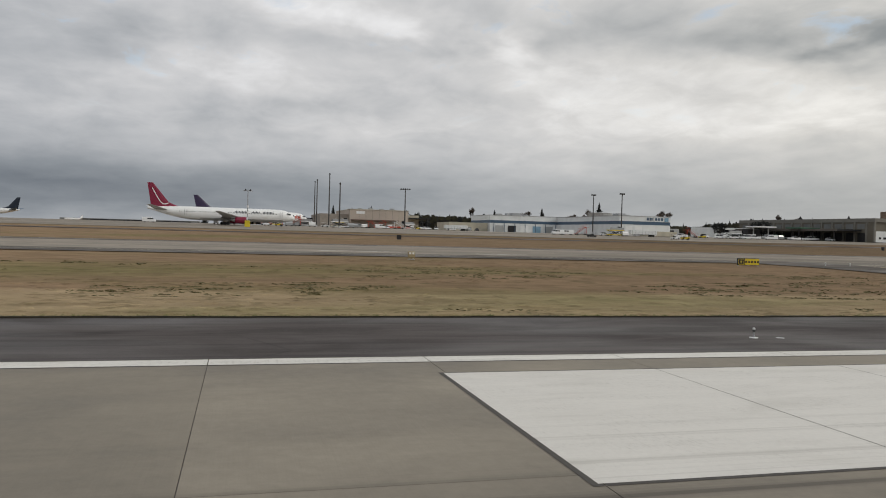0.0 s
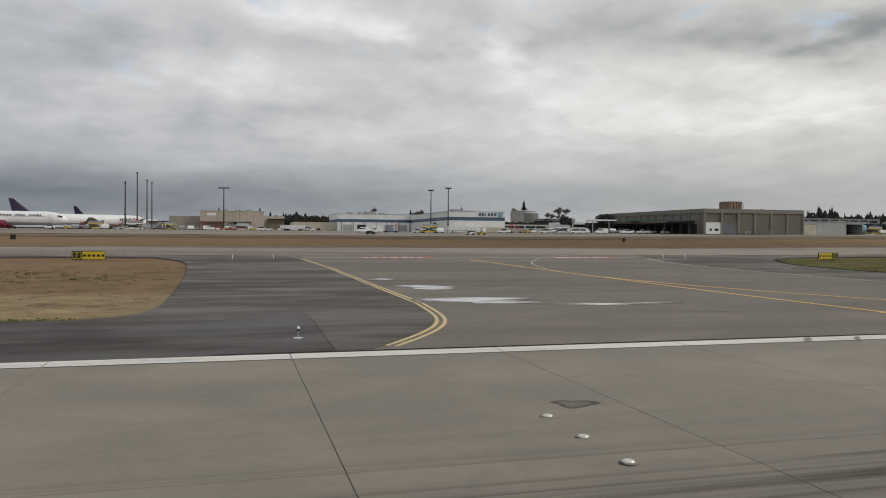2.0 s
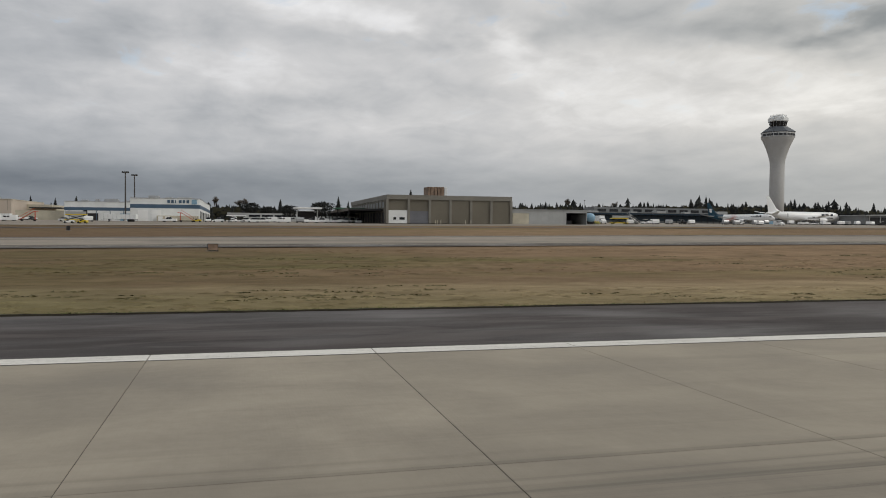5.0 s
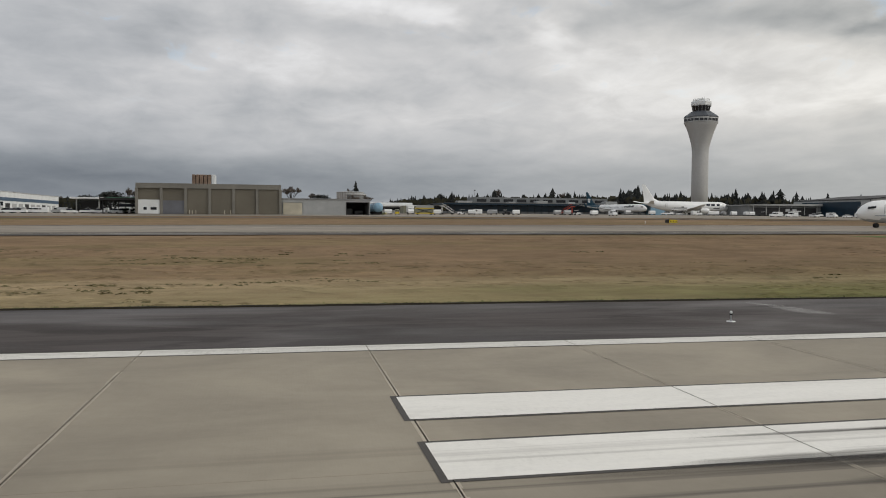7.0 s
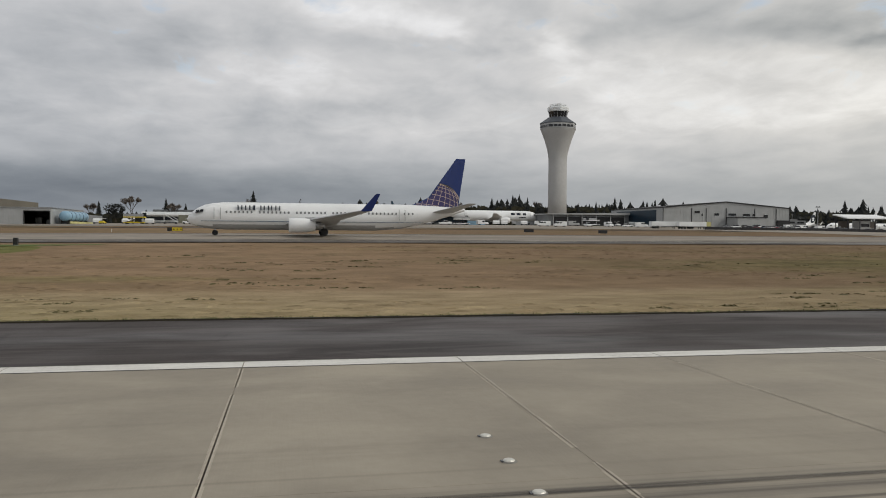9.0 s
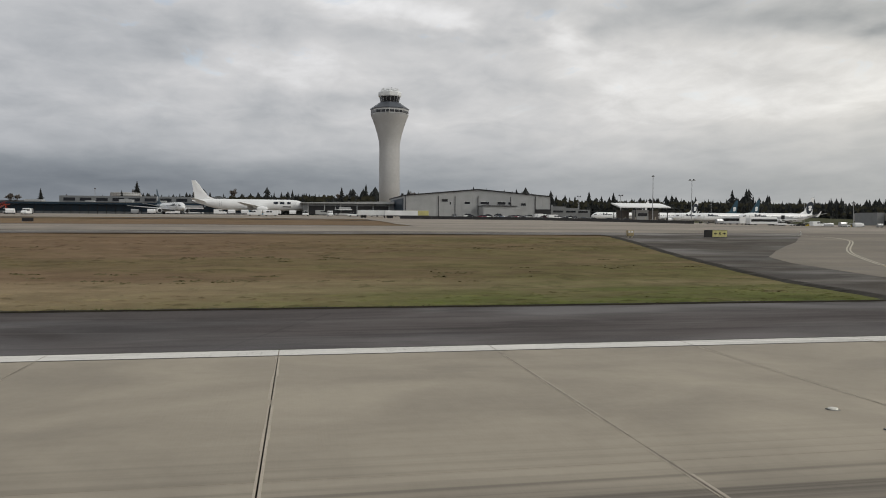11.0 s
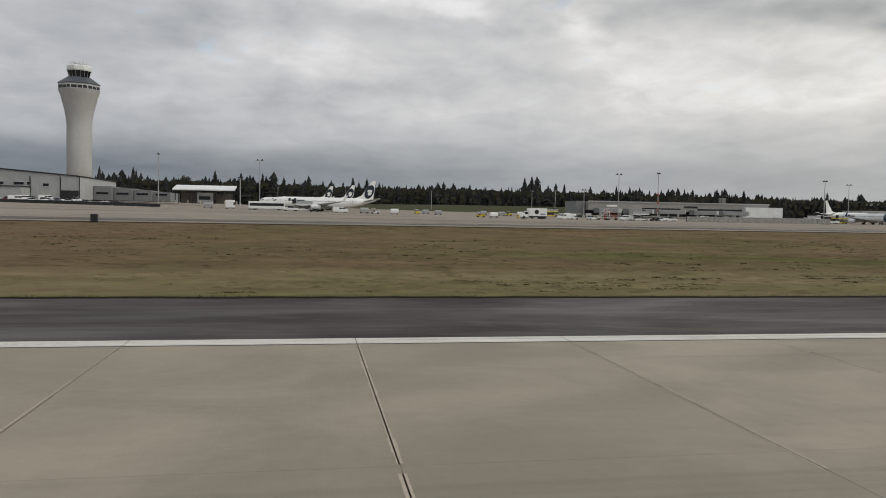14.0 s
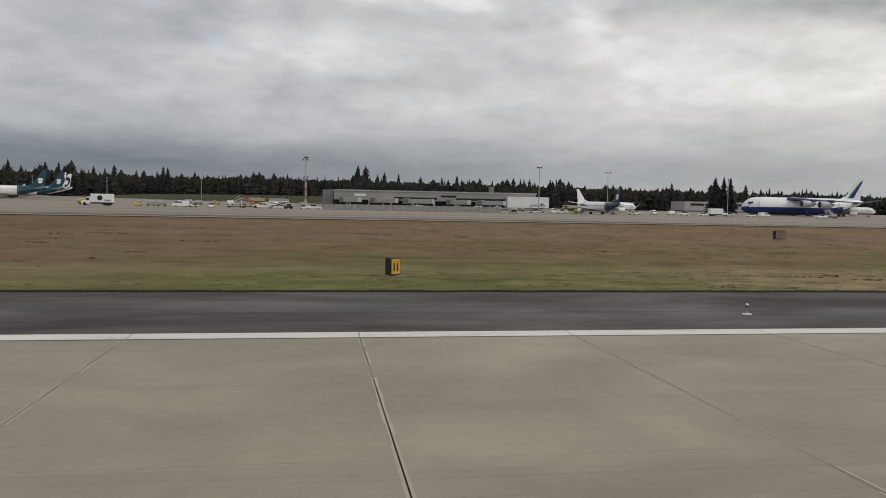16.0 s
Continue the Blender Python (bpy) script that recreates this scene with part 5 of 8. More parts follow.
equipment_rack()
bm = bmesh.new()
rod(bm, 0.46, 0.46, 0.0, 0.38, 18)
tank = thing("utility_riser", "round green utility riser standing in grass", "utility box", -190.7, 77.7, zg(-190.7, 77.7) - 0.02)
part("drum", bm, GREEN, tank)
bm = bmesh.new()
loft(bm, [ring(r, z, 18) for r, z in ((0.49, 0.38), (0.49, 0.43), (0.2, 0.46))])
part("lid", bm, LGREY, tank, "pale metal lid")
WORN_TURF = stain_film("trodden_turf", (0.062, 0.049, 0.028), 0.95, 0.60, 0.95)
for k in range(9):
    solid("trodden_turf", rimmed(-203.2 + 0.35 * math.sin(3.1 * k), 38.5 + 4.1 * k, 0.9 + 0.3 * (k % 3), 2.6, zg(-203, 38.5 + 4.1 * k) + 0.02, 120 + k, 0.4), WORN_TURF, "dark trodden turf along the light boxes", "grass", group="trodden turf", kind="structure")
solid("lush_patch", blot(26.8, 88.6, 7.0, 1.5, -0.04, 15), foliage("lush_grass", (0.065, 0.095, 0.020), (0.13, 0.17, 0.04)), "bright green grass patch round an electrical box", "grass", kind="structure")
solid("concrete_pad", boxes((-1.6, 1.6, -0.7, 0.7, -0.03, 0.06), bevel=0.02), WHITE2, "pale square concrete pad set in grass", "pad", 98.8, 35.2, zg(98.8, 35.2), kind="structure")


# ---- buildings
def house(name, label, category, x, y, z, rz=0.0):
    return thing(name, label, category, x, y, z, rz)


def shell(t, x0, x1, y0, y1, z0, z1, mat, roofmat=None, lip=0.35, th=0.4):
    """Four walls with thickness and a roof slab behind a low parapet."""
    part("wall", boxes((x0, x1, y0, y0 + th, z0, z1), (x0, x1, y1 - th, y1, z0, z1), (x0, x0 + th, y0 + th, y1 - th, z0, z1), (x1 - th, x1, y0 + th, y1 - th, z0, z1)), mat, t)
    part("roof", boxes((x0 + th, x1 - th, y0 + th, y1 - th, z1 - lip - 0.3, z1 - lip)), roofmat or ROOFG, t)


def roof_units(t, rows, mat):
    for x0, x1, y0, y1, z0, h in rows:
        part("roof_unit", boxes((x0, x1, y0, y1, z0, z0 + h), bevel=0.1), mat, t)


# control tower
def control_tower():
    zb = 8.0
    t = house("control_tower", "tall pale concrete control tower with flared glass-topped cab", "tower", 226.0, 486.0, zb, 15)

    def octa(r, z):
        c = r * 0.4142
        return [(r, -c, z), (r, c, z), (c, r, z), (-c, r, z), (-r, c, z), (-r, -c, z), (-c, -r, z), (c, -r, z)]

    bm = bmesh.new()
    prof = [(6.6, 0.0), (6.5, 22.0), (6.45, 43.0), (6.7, 46.5), (7.5, 51.0), (8.7, 56.0), (10.0, 60.5), (10.85, 63.0), (10.95, 66.6)]
    # the shaft is oblong, the cab regular
    turn = Matrix.Rotation(radians(20), 3, "Z")

    def oblong(r, z):
        k = min(1.0, max(0.0, (z - 46) / 17))
        sx, sy = 1.05 + (1 - 1.05) * k, 0.74 + (1 - 0.74) * k
        return [tuple(turn @ (Matrix.Diagonal((sx, sy, 1)) @ (turn.inverted() @ Vector(p)))) for p in octa(r, z)]

    loft(bm, [oblong(r, z) for r, z in prof])
    part("shaft", bm, CONC, t, "pale flared concrete shaft", True)
    bm = bmesh.new()
    loft(bm, [octa(r, z) for r, z in ((11.2, 66.6), (11.2, 67.1), (6.5, 70.6), (6.4, 70.9))])
    part("skirt_roof", bm, surface("slate_metal_roof", (0.075, 0.085, 0.10), 0.5), t, "dark sloping metal roof")
    w, d = 4.2, 10.95
    for i in range(8):
        m = Matrix.Rotation(math.pi / 4 * i, 4, "Z")
        for u0, u1 in ((-1, -0.3), (-0.2, 0.4), (0.5, 1)):
            part("window", boxes((d - 0.15, d + 0.05, w * u0, w * u1, 64.0, 65.6)), GLASS, t, "dark window of the tower's office ring", m=m)
        part("ledge", boxes((d - 0.1, d + 0.12, -w, w, 63.2, 63.6)), LGREY, t, m=m)
    bm = bmesh.new()
    loft(bm, [octa(r, z) for r, z in ((5.2, 70.9), (6.0, 74.6))])
    part("cab_glazing", bm, GLASS, t, "dark tilted cab glazing")
    for i in range(16):
        a = 2 * math.pi * i / 16 + 0.1
        bm = bmesh.new()
        c, s = math.cos(a), math.sin(a)
        beam(bm, (5.45 * c, 5.45 * s, 70.9), (6.3 * c, 6.3 * s, 74.6), 0.09)
        part("mullion", bm, LGREY, t)
    bm = bmesh.new()
    loft(bm, [octa(r, z) for r, z in ((6.3, 74.6), (6.6, 75.2), (6.6, 77.2), (6.1, 77.8))])
    part("cab_roof", bm, WHITE2, t, "white cab roof")
    bm = bmesh.new()
    for h in (78.3, 78.8, 79.3):
        for a, b in zip(octa(5.2, h), octa(5.2, h)[1:] + octa(5.2, h)[:1]):
            beam(bm, a, b, 0.12, 4)
    for p in octa(5.2, 77.8):
        beam(bm, p, (p[0], p[1], 79.35), 0.12, 4)
    part("railing", bm, WHITE2, t, "white roof railing")
    for px, py, h in ((2, 1, 81.0), (-3, 2, 80.2), (0, -3, 80.6), (4, -2, 80.0)):
        bm = bmesh.new()
        rod(bm, 0.10, 0.05, 77.8, h, 6, px, py)
        part("antenna", bm, DGREY, t)
    part("beacon_deck", boxes((-3, 3, -3, 3, 77.8, 79.0), bevel=0.2), LGREY, t)


control_tower()


# precast concrete cargo building with loading canopy
def cargo_building():
    zb = 5.1
    t = house("cargo_building", "long brown-grey precast concrete cargo building with loading canopy", "building", -100.7, 274.2, zb)
    W, D, H = 46.9, 93.0, 10.1
    shell(t, 0, W, 0.3, D, 0, H, PANEL, lip=0.6)
    part("parapet", boxes((-0.25, W + 0.25, -0.25, 0.29, H - 1.5, H + 0.15), (-0.25, -0.01, 0.3, D, H - 1.5, H + 0.15)), FRAMEC, t, "grey precast parapet band")
    n = 6
    for i in range(n + 1):
        x = W * i / n
        part("pilaster", boxes((x - 0.45, x + 0.45, -0.32, 0.28, 0, H - 1.5), bevel=0.05), FRAMEC, t)
    for i in range(n):
        a, b = W * i / n + 0.5, W * (i + 1) / n - 0.5
        if i == 0:
            part("office_front", boxes((a, b, -0.12, 0.26, 0, 4.7)), WHITE2, t, "white office front")
            for u in (0.25, 0.58):
                q = a + (b - a) * u
                part("window", boxes((q, q + (1.0 if u < 0.4 else 1.9), -0.18, -0.10, 1.3, 2.2)), GLASS, t)
        elif i == 1:
            part("roller_door", boxes(*[(a, b, -0.06 - 0.03 * (k % 2), 0.2, k * 0.45, k * 0.45 + 0.44) for k in range(10)]), surface("blue_grey_shutter", (0.15, 0.155, 0.175), 0.5), t, "blue-grey roller shutter")
        else:
            part("wall_panel", boxes((a + 0.04, b - 0.04, 0.05, 0.29, 0.1, H - 1.6)), PANEL, t)
    m = 13
    for i in range(m):
        y = 4 + (D - 6) * i / m
        part("pilaster", boxes((-0.3, -0.02, y, y + 0.8, 0, H - 1.5)), FRAMEC, t)
        part("high_window", boxes((-0.12, -0.02, y + 1.4, y + 5.6, 5.6, 7.8)), surface("dusty_glass", (0.16, 0.165, 0.16), 0.4) if i == 0 else bpy.data.materials["dusty_glass"], t)
        part("dock_door", boxes((-0.10, -0.02, y + 1.2, y + 5.4, 0, 4.0)), DGREY, t, "dark loading dock door")
    part("canopy", boxes((-13.0, -0.3, 7, D - 2, 4.6, 5.3)), DGREY, t, "dark flat loading canopy")
    part("canopy_fascia", boxes((-13.2, -13.0, 7, D - 2, 4.4, 5.4)), surface("brown_fascia", (0.12, 0.105, 0.09), 0.7), t)
    for i in range(7):
        y = 9 + 13 * i
        part("canopy_post", boxes((-12.6, -12.3, y, y + 0.3, 0, 4.6)), DGREY, t)
    roof_units(t, [(16.6, 24.7, 8, 15, H - 0.9, 0.8)], CREAM)
    for i in range(6):
        part("louvre", boxes((16.8 + i * 1.3, 17.9 + i * 1.3, 8.2, 14.8, H, H + 3.7), bevel=0.08), RUST if i < 5 else WHITE2, t, "rust-streaked metal louvre" if i < 5 else "white painted louvre")
    for px in (2.0, 30.0, -3.0 + 33):
        bm = bmesh.new()
        rod(bm, 0.12, 0.12, H - 0.9, H + 0.8, 6, px, 40)
        part("vent_pipe", bm, METAL, t)
    for x in (17.2, 18.0, 19.2, 28.5, 30.5):
        bm = bmesh.new()
        rod(bm, 0.12, 0.12, 0, 1.3, 8, x, -2.5)
        part("bollard", bm, CREAM, t, "cream steel bollard")


cargo_building()


def small_hangar():
    t = house("maintenance_shed", "low grey metal shed with an open dark bay", "building", -53.3, 275.0, 5.25)
    W, D, H = 30.6, 40.0, 5.4
    part("wall", boxes((7.0, 22.3, 0, 0.4, 0, H), (22.3, 30.2, 0, 0.4, 4.35, H), (30.2, W, 0, 0.4, 0, H), (0, 7.0, 0, 0.4, 4.2, H), (0, 0.3, 0.4, D, 0, H), (W - 0.4, W, 0.4, D, 0, H), (0, W, D - 0.3, D, 0, H)), LGREY, t)
    part("roof", boxes((-0.2, W + 0.3, -0.3, D, H, H + 0.25)), surface("grey_roof_sheet", (0.30, 0.31, 0.32), 0.5), t)
    part("sliding_door", boxes((0.4, 6.9, 0.02, 0.25, 0, 4.1)), CREAM, t, "cream sliding door")
    for k in range(10):
        part("cladding_rib", boxes((7.4 + k * 1.5, 7.5 + k * 1.5, -0.06, -0.005, 0.1, H - 0.1)), LGREY, t)
    # dark sheet added behind the opening to deepen the shade inside
    part("bay_back", boxes((22.5, 30.0, 14, 14.3, 0, 4.3)), DGREY, t, "dark sheet deepening the bay's inner shade")
    part("bay_machine", boxes((23.0, 25.2, 9, 11, 0, 2.4), (26.2, 29.0, 10, 12, 0, 1.7), bevel=0.1), GREY, t)
    part("bay_frame", boxes((22.15, 22.35, -0.12, -0.01, 0, 4.5), (30.1, 30.3, -0.12, -0.01, 0, 4.5), (22.36, 30.09, -0.12, -0.01, 4.3, 4.5)), DGREY, t)
    t2 = house("rear_hall", "grey flat-roofed hall behind the open shed", "building", -53.3, 318.0, 5.8)
    shell(t2, 0, 30, 0, 30, 0, 3.6, GREY)


small_hangar()


def round_hall(x, y, r, z, h):
    t = house("round_roof_hall", "round grey building with a shallow domed roof", "building", x, y, z)
    bm = bmesh.new()
    rod(bm, r, r, 0, h, 28)
    part("wall", bm, GREY, t)
    bm = bmesh.new()
    loft(bm, [ring(q, w, 28) for q, w in ((r + 0.5, h), (r + 0.5, h + 0.9), (r * 0.5, h + 2.6), (1, h + 3.0))])
    part("roof", bm, LGREY, t)


round_hall(14, 765, 12.5, 8, 19.5)


# airline maintenance base: white with a blue band
def striped_base():
    t = house("airline_cargo_base", "white airline cargo building with a slate-blue band", "building", -232, 326, 5.2)
    H = 9.3

    def block(x0, x1, y0, y1, h):
        part("wall", boxes((x0, x1, y0, y1, 0, 5.2)), WHITE2, t)
        part("blue_band", boxes((x0 - 0.05, x1 + 0.05, y0 - 0.05, y1, 5.2, 6.7)), BAND, t, "slate-blue painted band")
        part("upper_wall", boxes((x0, x1, y0, y1, 6.7, h)), WHITE2, t)
        part("coping", boxes((x0 - 0.15, x1 + 0.15, y0 - 0.15, y1, h, h + 0.25)), LGREY, t)

    block(0, 46, 74, 110, H)
    block(38.6, 64.6, 0, 110, H - 0.3)
    part("wall", boxes((-22, -0.1, 78, 104, 0, 5.0)), CREAM, t, "cream lean-to")
    for i in range(5):
        x = 3 + i * 7.2
        part("dock_door", boxes((x, x + 4.6, 73.8, 73.95, 0.2, 3.9)), (LGREY, DGREY, WHITE, LBLUE, LGREY)[i], t, "tall freight door")
    for i in range(7):
        part("gutter_pipe", boxes((2 + i * 6.0, 2.25 + i * 6.0, 73.7, 73.93, 0, 5.1)), BAND, t)
    for i in range(12):
        y = 6 + i * 8.4
        part("side_door", boxes((64.62, 64.75, y, y + 5.2, 0.1, 4.2)), LGREY if i % 3 else DGREY, t)
    for x in (41.5, 46.5):
        part("freight_door", boxes((x, x + 3.6, -0.16, -0.02, 0.1, 4.4)), WHITE, t)
    part("plinth", boxes((49, 64.4, -6.5, -0.3, 0, 2.2), bevel=0.1), CREAM, t, "cream low annex")
    for x in (49.6, 52.2):
        part("annex_door", boxes((x, x + 1.6, -6.6, -6.51, 0.1, 1.9)), WHITE, t)
    # plain bars in place of the airline's name, and a square emblem
    for k, w in enumerate((1.0, 1.0, 0.4, 1.0, 0.9, 1.0)):
        x = 52.4 + k * 1.45
        part("sign_bar", boxes((x, x + w, -0.22, -0.06, H - 2.0, H - 0.8)), BAND, t)
    part("emblem", boxes((61.6, 63.6, -0.22, -0.06, H - 2.4, H - 0.6)), LBLUE, t)
    roof_units(t, [(6, 9, 80, 84, H, 1.2), (12, 14, 82, 85, H, 1.6), (16, 22, 84, 90, H, 1.9), (44, 48, 12, 18, H - 0.1, 1.4), (50, 52.5, 20, 26, H - 0.1, 1.1), (54, 60, 30, 36, H - 0.1, 1.5), (25, 28, 90, 94, H, 1.4)], METAL)


striped_base()


def tan_building():
    t = house("freight_terminal", "tan precast freight terminal with receding side wall", "building", -300, 448, 6.1)
    H = 10.3
    part("wall", boxes((-1.5, 33.0, 0, 70, 0, H)), TAN, t)
    part("coping", boxes((-1.7, 33.2, -0.2, 70, H, H + 0.3)), CREAM, t)
    for k in range(1, 9):
        part("panel_joint", boxes((k * 3.9 - 0.06, k * 3.9 + 0.06, -0.04, -0.005, 4.6, H)), FRAMEC, t)
    part("canopy", boxes((-1, 26, -7, -0.1, 4.0, 4.5)), surface("brown_canopy", (0.14, 0.09, 0.07), 0.7), t, "brown truck canopy")
    part("wall", boxes((33.1, 46, 30, 68, 0, 8.6)), CREAM, t, "cream side block")
    part("awning", boxes((36, 52, 22, 40, 6.4, 7.0)), DGREY, t)
    part("wall", boxes((-18, -1.6, 6, 66, 0, 7.6)), surface("dim_precast", (0.34, 0.30, 0.26), 0.8), t)
    part("shed", boxes((-34, -18, 58, 72, 0, 5.2)), GREY, t)
    part("shed_roof", boxes((-35, -17, 57, 73, 5.2, 5.6)), DGREY, t)
    part("sign_panel", boxes((2.2, 7.0, -0.12, -0.02, H - 2.4, H - 0.9)), WHITE, t)
    for i in range(4):
        part("roof_unit", boxes((4 + i * 6.4, 6.5 + i * 6.4, 6, 9, H + 0.3, H + 1.0 + 0.4 * (i % 2))), METAL, t)


tan_building()


def gable_hangar():
    t = house("gable_hangar", "large light grey metal hangar with a low gable", "hangar", 212.6, 312.0, 6.7)
    W, D = 61.4, 55.0
    prof = [(0, 0), (W, 0), (W, 8.4), (30.1, 10.9), (0, 8.2)]
    bm = bmesh.new()
    prism(bm, prof, "y", 0, D)
    part("wall", bm, LGREY, t)
    bm = bmesh.new()
    prism(bm, [(-0.4, 8.25), (30.1, 11.0), (W + 0.4, 8.45), (W + 0.4, 8.8), (30.1, 11.35), (-0.4, 8.6)], "y", -0.5, D + 0.4)
    part("roof", bm, DGREY, t, "dark metal roof edge")
    for x in (0.1, 13.6, 20.5, 30.1, 44.0, 54.6, W - 0.1):
        part("downpipe", boxes((x - 0.12, x + 0.12, -0.25, -0.01, 0, 8.3)), DGREY, t)
    for k in range(40):
        x = 0.8 + k * 1.5
        part("cladding_rib", boxes((x, x + 0.1, -0.06, -0.004, 0.2, 8.0)), LGREY, t)
    for x, w, z in ((24.5, 2.2, 5.0), (31.2, 3.6, 5.0), (38.4, 3.4, 5.0), (43.0, 0.9, 5.0), (48.5, 2.0, 4.6), (18.3, 0.5, 4.8)):
        part("window", boxes((x, x + w, -0.14, -0.07, z, z + 1.1)), GLASS, t)
        part("window_frame", boxes((x - 0.1, x + w + 0.1, -0.11, -0.065, z - 0.12, z - 0.01), (x - 0.1, x + w + 0.1, -0.11, -0.065, z + 1.11, z + 1.22)), WHITE2, t)
    part("annex", boxes((30.3, 44.0, -9.0, -0.3, 0, 4.1)), LGREY, t, "low grey annex")
    part("annex_roof", boxes((29.9, 44.4, -9.4, -0.3, 4.1, 4.4)), DGREY, t)
    part("sign_panel", boxes((15.0, 17.4, -0.2, -0.02, 6.0, 7.0)), DGREY, t)
    part("hangar_door", boxes((-0.3, -0.02, 6, 48, 0, 7.4)), TEAL, t, "tall dark blue hangar door")
    part("service_yard", boxes((54.8, 61, -0.8, -0.3, 0, 3.2)), DGREY, t)
    for k in range(4):
        x = 61.6 + k * 7
        part("side_wing", boxes((x, x + 6.8, 18 + k * 3, 50, 0, 5.6 - k * 0.6)), GREY, t, "grey stepped side wing")
        part("wing_window", boxes((x + 1, x + 5.6, 17.85 + k * 3, 17.98 + k * 3, 2.4, 3.2)), GLASS, t)
    # older shed behind
    t2 = house("dark_freight_shed", "long low dark freight shed beside the hangar", "building", 172, 345, 7.6)
    shell(t2, 0, 40, 0, 40, 0, 4.6, GREY)
    bm = bmesh.new()
    prism(bm, [(-1, 4.6), (40, 4.6), (40, 5.8), (-1, 5.0)], "y", -1.5, 41)
    part("roof_edge", bm, LGREY, t2)
    # no opening here: a dark panel gives the bay's inner shade
    part("open_bay", boxes((2, 38, -0.2, -0.02, 0, 3.6)), DGREY, t2, "dark panel painted as a shaded loading bay")
    for k in range(6):
        part("bay_post", boxes((2 + k * 7.1, 2.4 + k * 7.1, -0.5, -0.21, 0, 4.55)), LGREY, t2)


gable_hangar()


# long dark-blue glazed cargo terminal
def blue_terminal():
    t = house("glazed_terminal", "long low terminal with dark blue glazing", "terminal", 31, 398, 7.4)
    W = 112
    part("wall", boxes((0, W, 0, 40, 0, 1.2)), GREY, t)
    n = 28
    for i in range(n):
        a, b = W * i / n, W * (i + 1) / n
        part("glazing_bay", boxes((a + 0.12, b - 0.12, -0.2, 0.3, 1.2, 4.4)), TEAL, t)
    part("glazing_frame", boxes(*[(W * i / n - 0.12, W * i / n + 0.12, -0.3, 0.3, 0, 4.5) for i in range(n + 1)]), DGREY, t)
    part("fascia", boxes((-3, W + 2, -4.5, 40, 4.5, 5.3)), TEAL, t, "dark blue fascia")
    part("roof", boxes((-1, W, 2, 40, 5.3, 5.7)), ROOFG, t)
    part("upper_storey", boxes((20, 100, 24, 39, 5.7, 9.4)), GREY, t, "grey upper storey")
    for k in range(10):
        part("upper_window", boxes((22 + k * 7.8, 27.5 + k * 7.8, 23.9, 23.99, 6.8, 8.4)), GLASS, t)
    roof_units(t, [(8, 16, 10, 16, 5.7, 1.2), (52, 58, 8, 14, 5.7, 1.6), (70, 74, 8, 12, 5.7, 1.1), (92, 99, 8, 14, 5.7, 1.7), (36, 40, 9, 13, 5.7, 0.9)], LGREY)
    bm = bmesh.new()
    prism(bm, [(W + 2.1, 0), (W + 12, 0), (W + 9, 5.9), (W + 2.1, 6.2)], "y", -2, 12)
    part("pale_wing", bm, LBLUE, t, "pale blue stairwell wing")
    t2 = house("low_white_office", "low white flat-roofed office with awning", "building", -17, 400, 7.4)
    shell(t2, 0, 30, 0, 14, 0, 5.2, WHITE2)
    part("awning", boxes((-1, 36, -5, -0.2, 3.4, 4.0)), WHITE, t2)
    part("window_band", boxes((1, 29, -0.12, -0.02, 1.2, 2.8)), GLASS, t2)
    t3 = house("olive_freight_shed", "olive-grey flat freight shed by the apron", "building", 4, 372, 7.0)
    shell(t3, 0, 15, 0, 12, 0, 3.6, surface("olive_cladding", (0.20, 0.20, 0.15), 0.7))
    t4 = house("white_canopy_office", "white two-storey office with a flat canopy", "building", 190, 440, 7.9)
    shell(t4, 0, 30, 0, 20, 0, 7.0, LGREY)
    part("window_band", boxes((1, 29, -0.12, -0.02, 4.2, 5.6)), GLASS, t4)
    part("canopy", boxes((-12, 34, -6, -0.2, 3.2, 3.8)), DGREY, t4)


blue_terminal()


def bus_shelter():
    t = house("checkpoint_shelter", "open checkpoint shelter under a white sloping roof", "shelter", 306.6, 321, 5.9)
    bm = bmesh.new()
    prism(bm, [(-5, 5.7), (5, 7.5), (5, 7.0), (-5, 5.2)][::-1], "x", 0, 23.5)
    part("roof", bm, WHITE, t, "white sheet-metal roof")
    for x in (1, 7.5, 15.5, 22.5):
        for y in (-4, 4):
            part("post", boxes((x - 0.15, x + 0.15, y - 0.15, y + 0.15, 0, 5.3 if y < 0 else 6.7)), DGREY, t)
    part("booth", boxes((9, 14.6, -2, 3, 0, 4.4), bevel=0.05), LGREY, t, "grey guard booth")
    part("booth_window", boxes((9.6, 14, -2.08, -2.01, 1.6, 3.0)), GLASS, t)
    slats = surface("brown_screen", (0.12, 0.105, 0.095), 0.7)
    for x0, x1 in ((2, 8), (15.4, 22)):
        part("screen", boxes((x0, x1, 3.6, 3.8, 0.2, 4.2)), slats, t, "dark slatted screen")
    for k in range(7):
        bm = bmesh.new()
        rod(bm, 0.16, 0.16, 0, 1.2, 8, -3 + k * 4.6, -7)
        part("bollard", bm, CREAM, t)


bus_shelter()


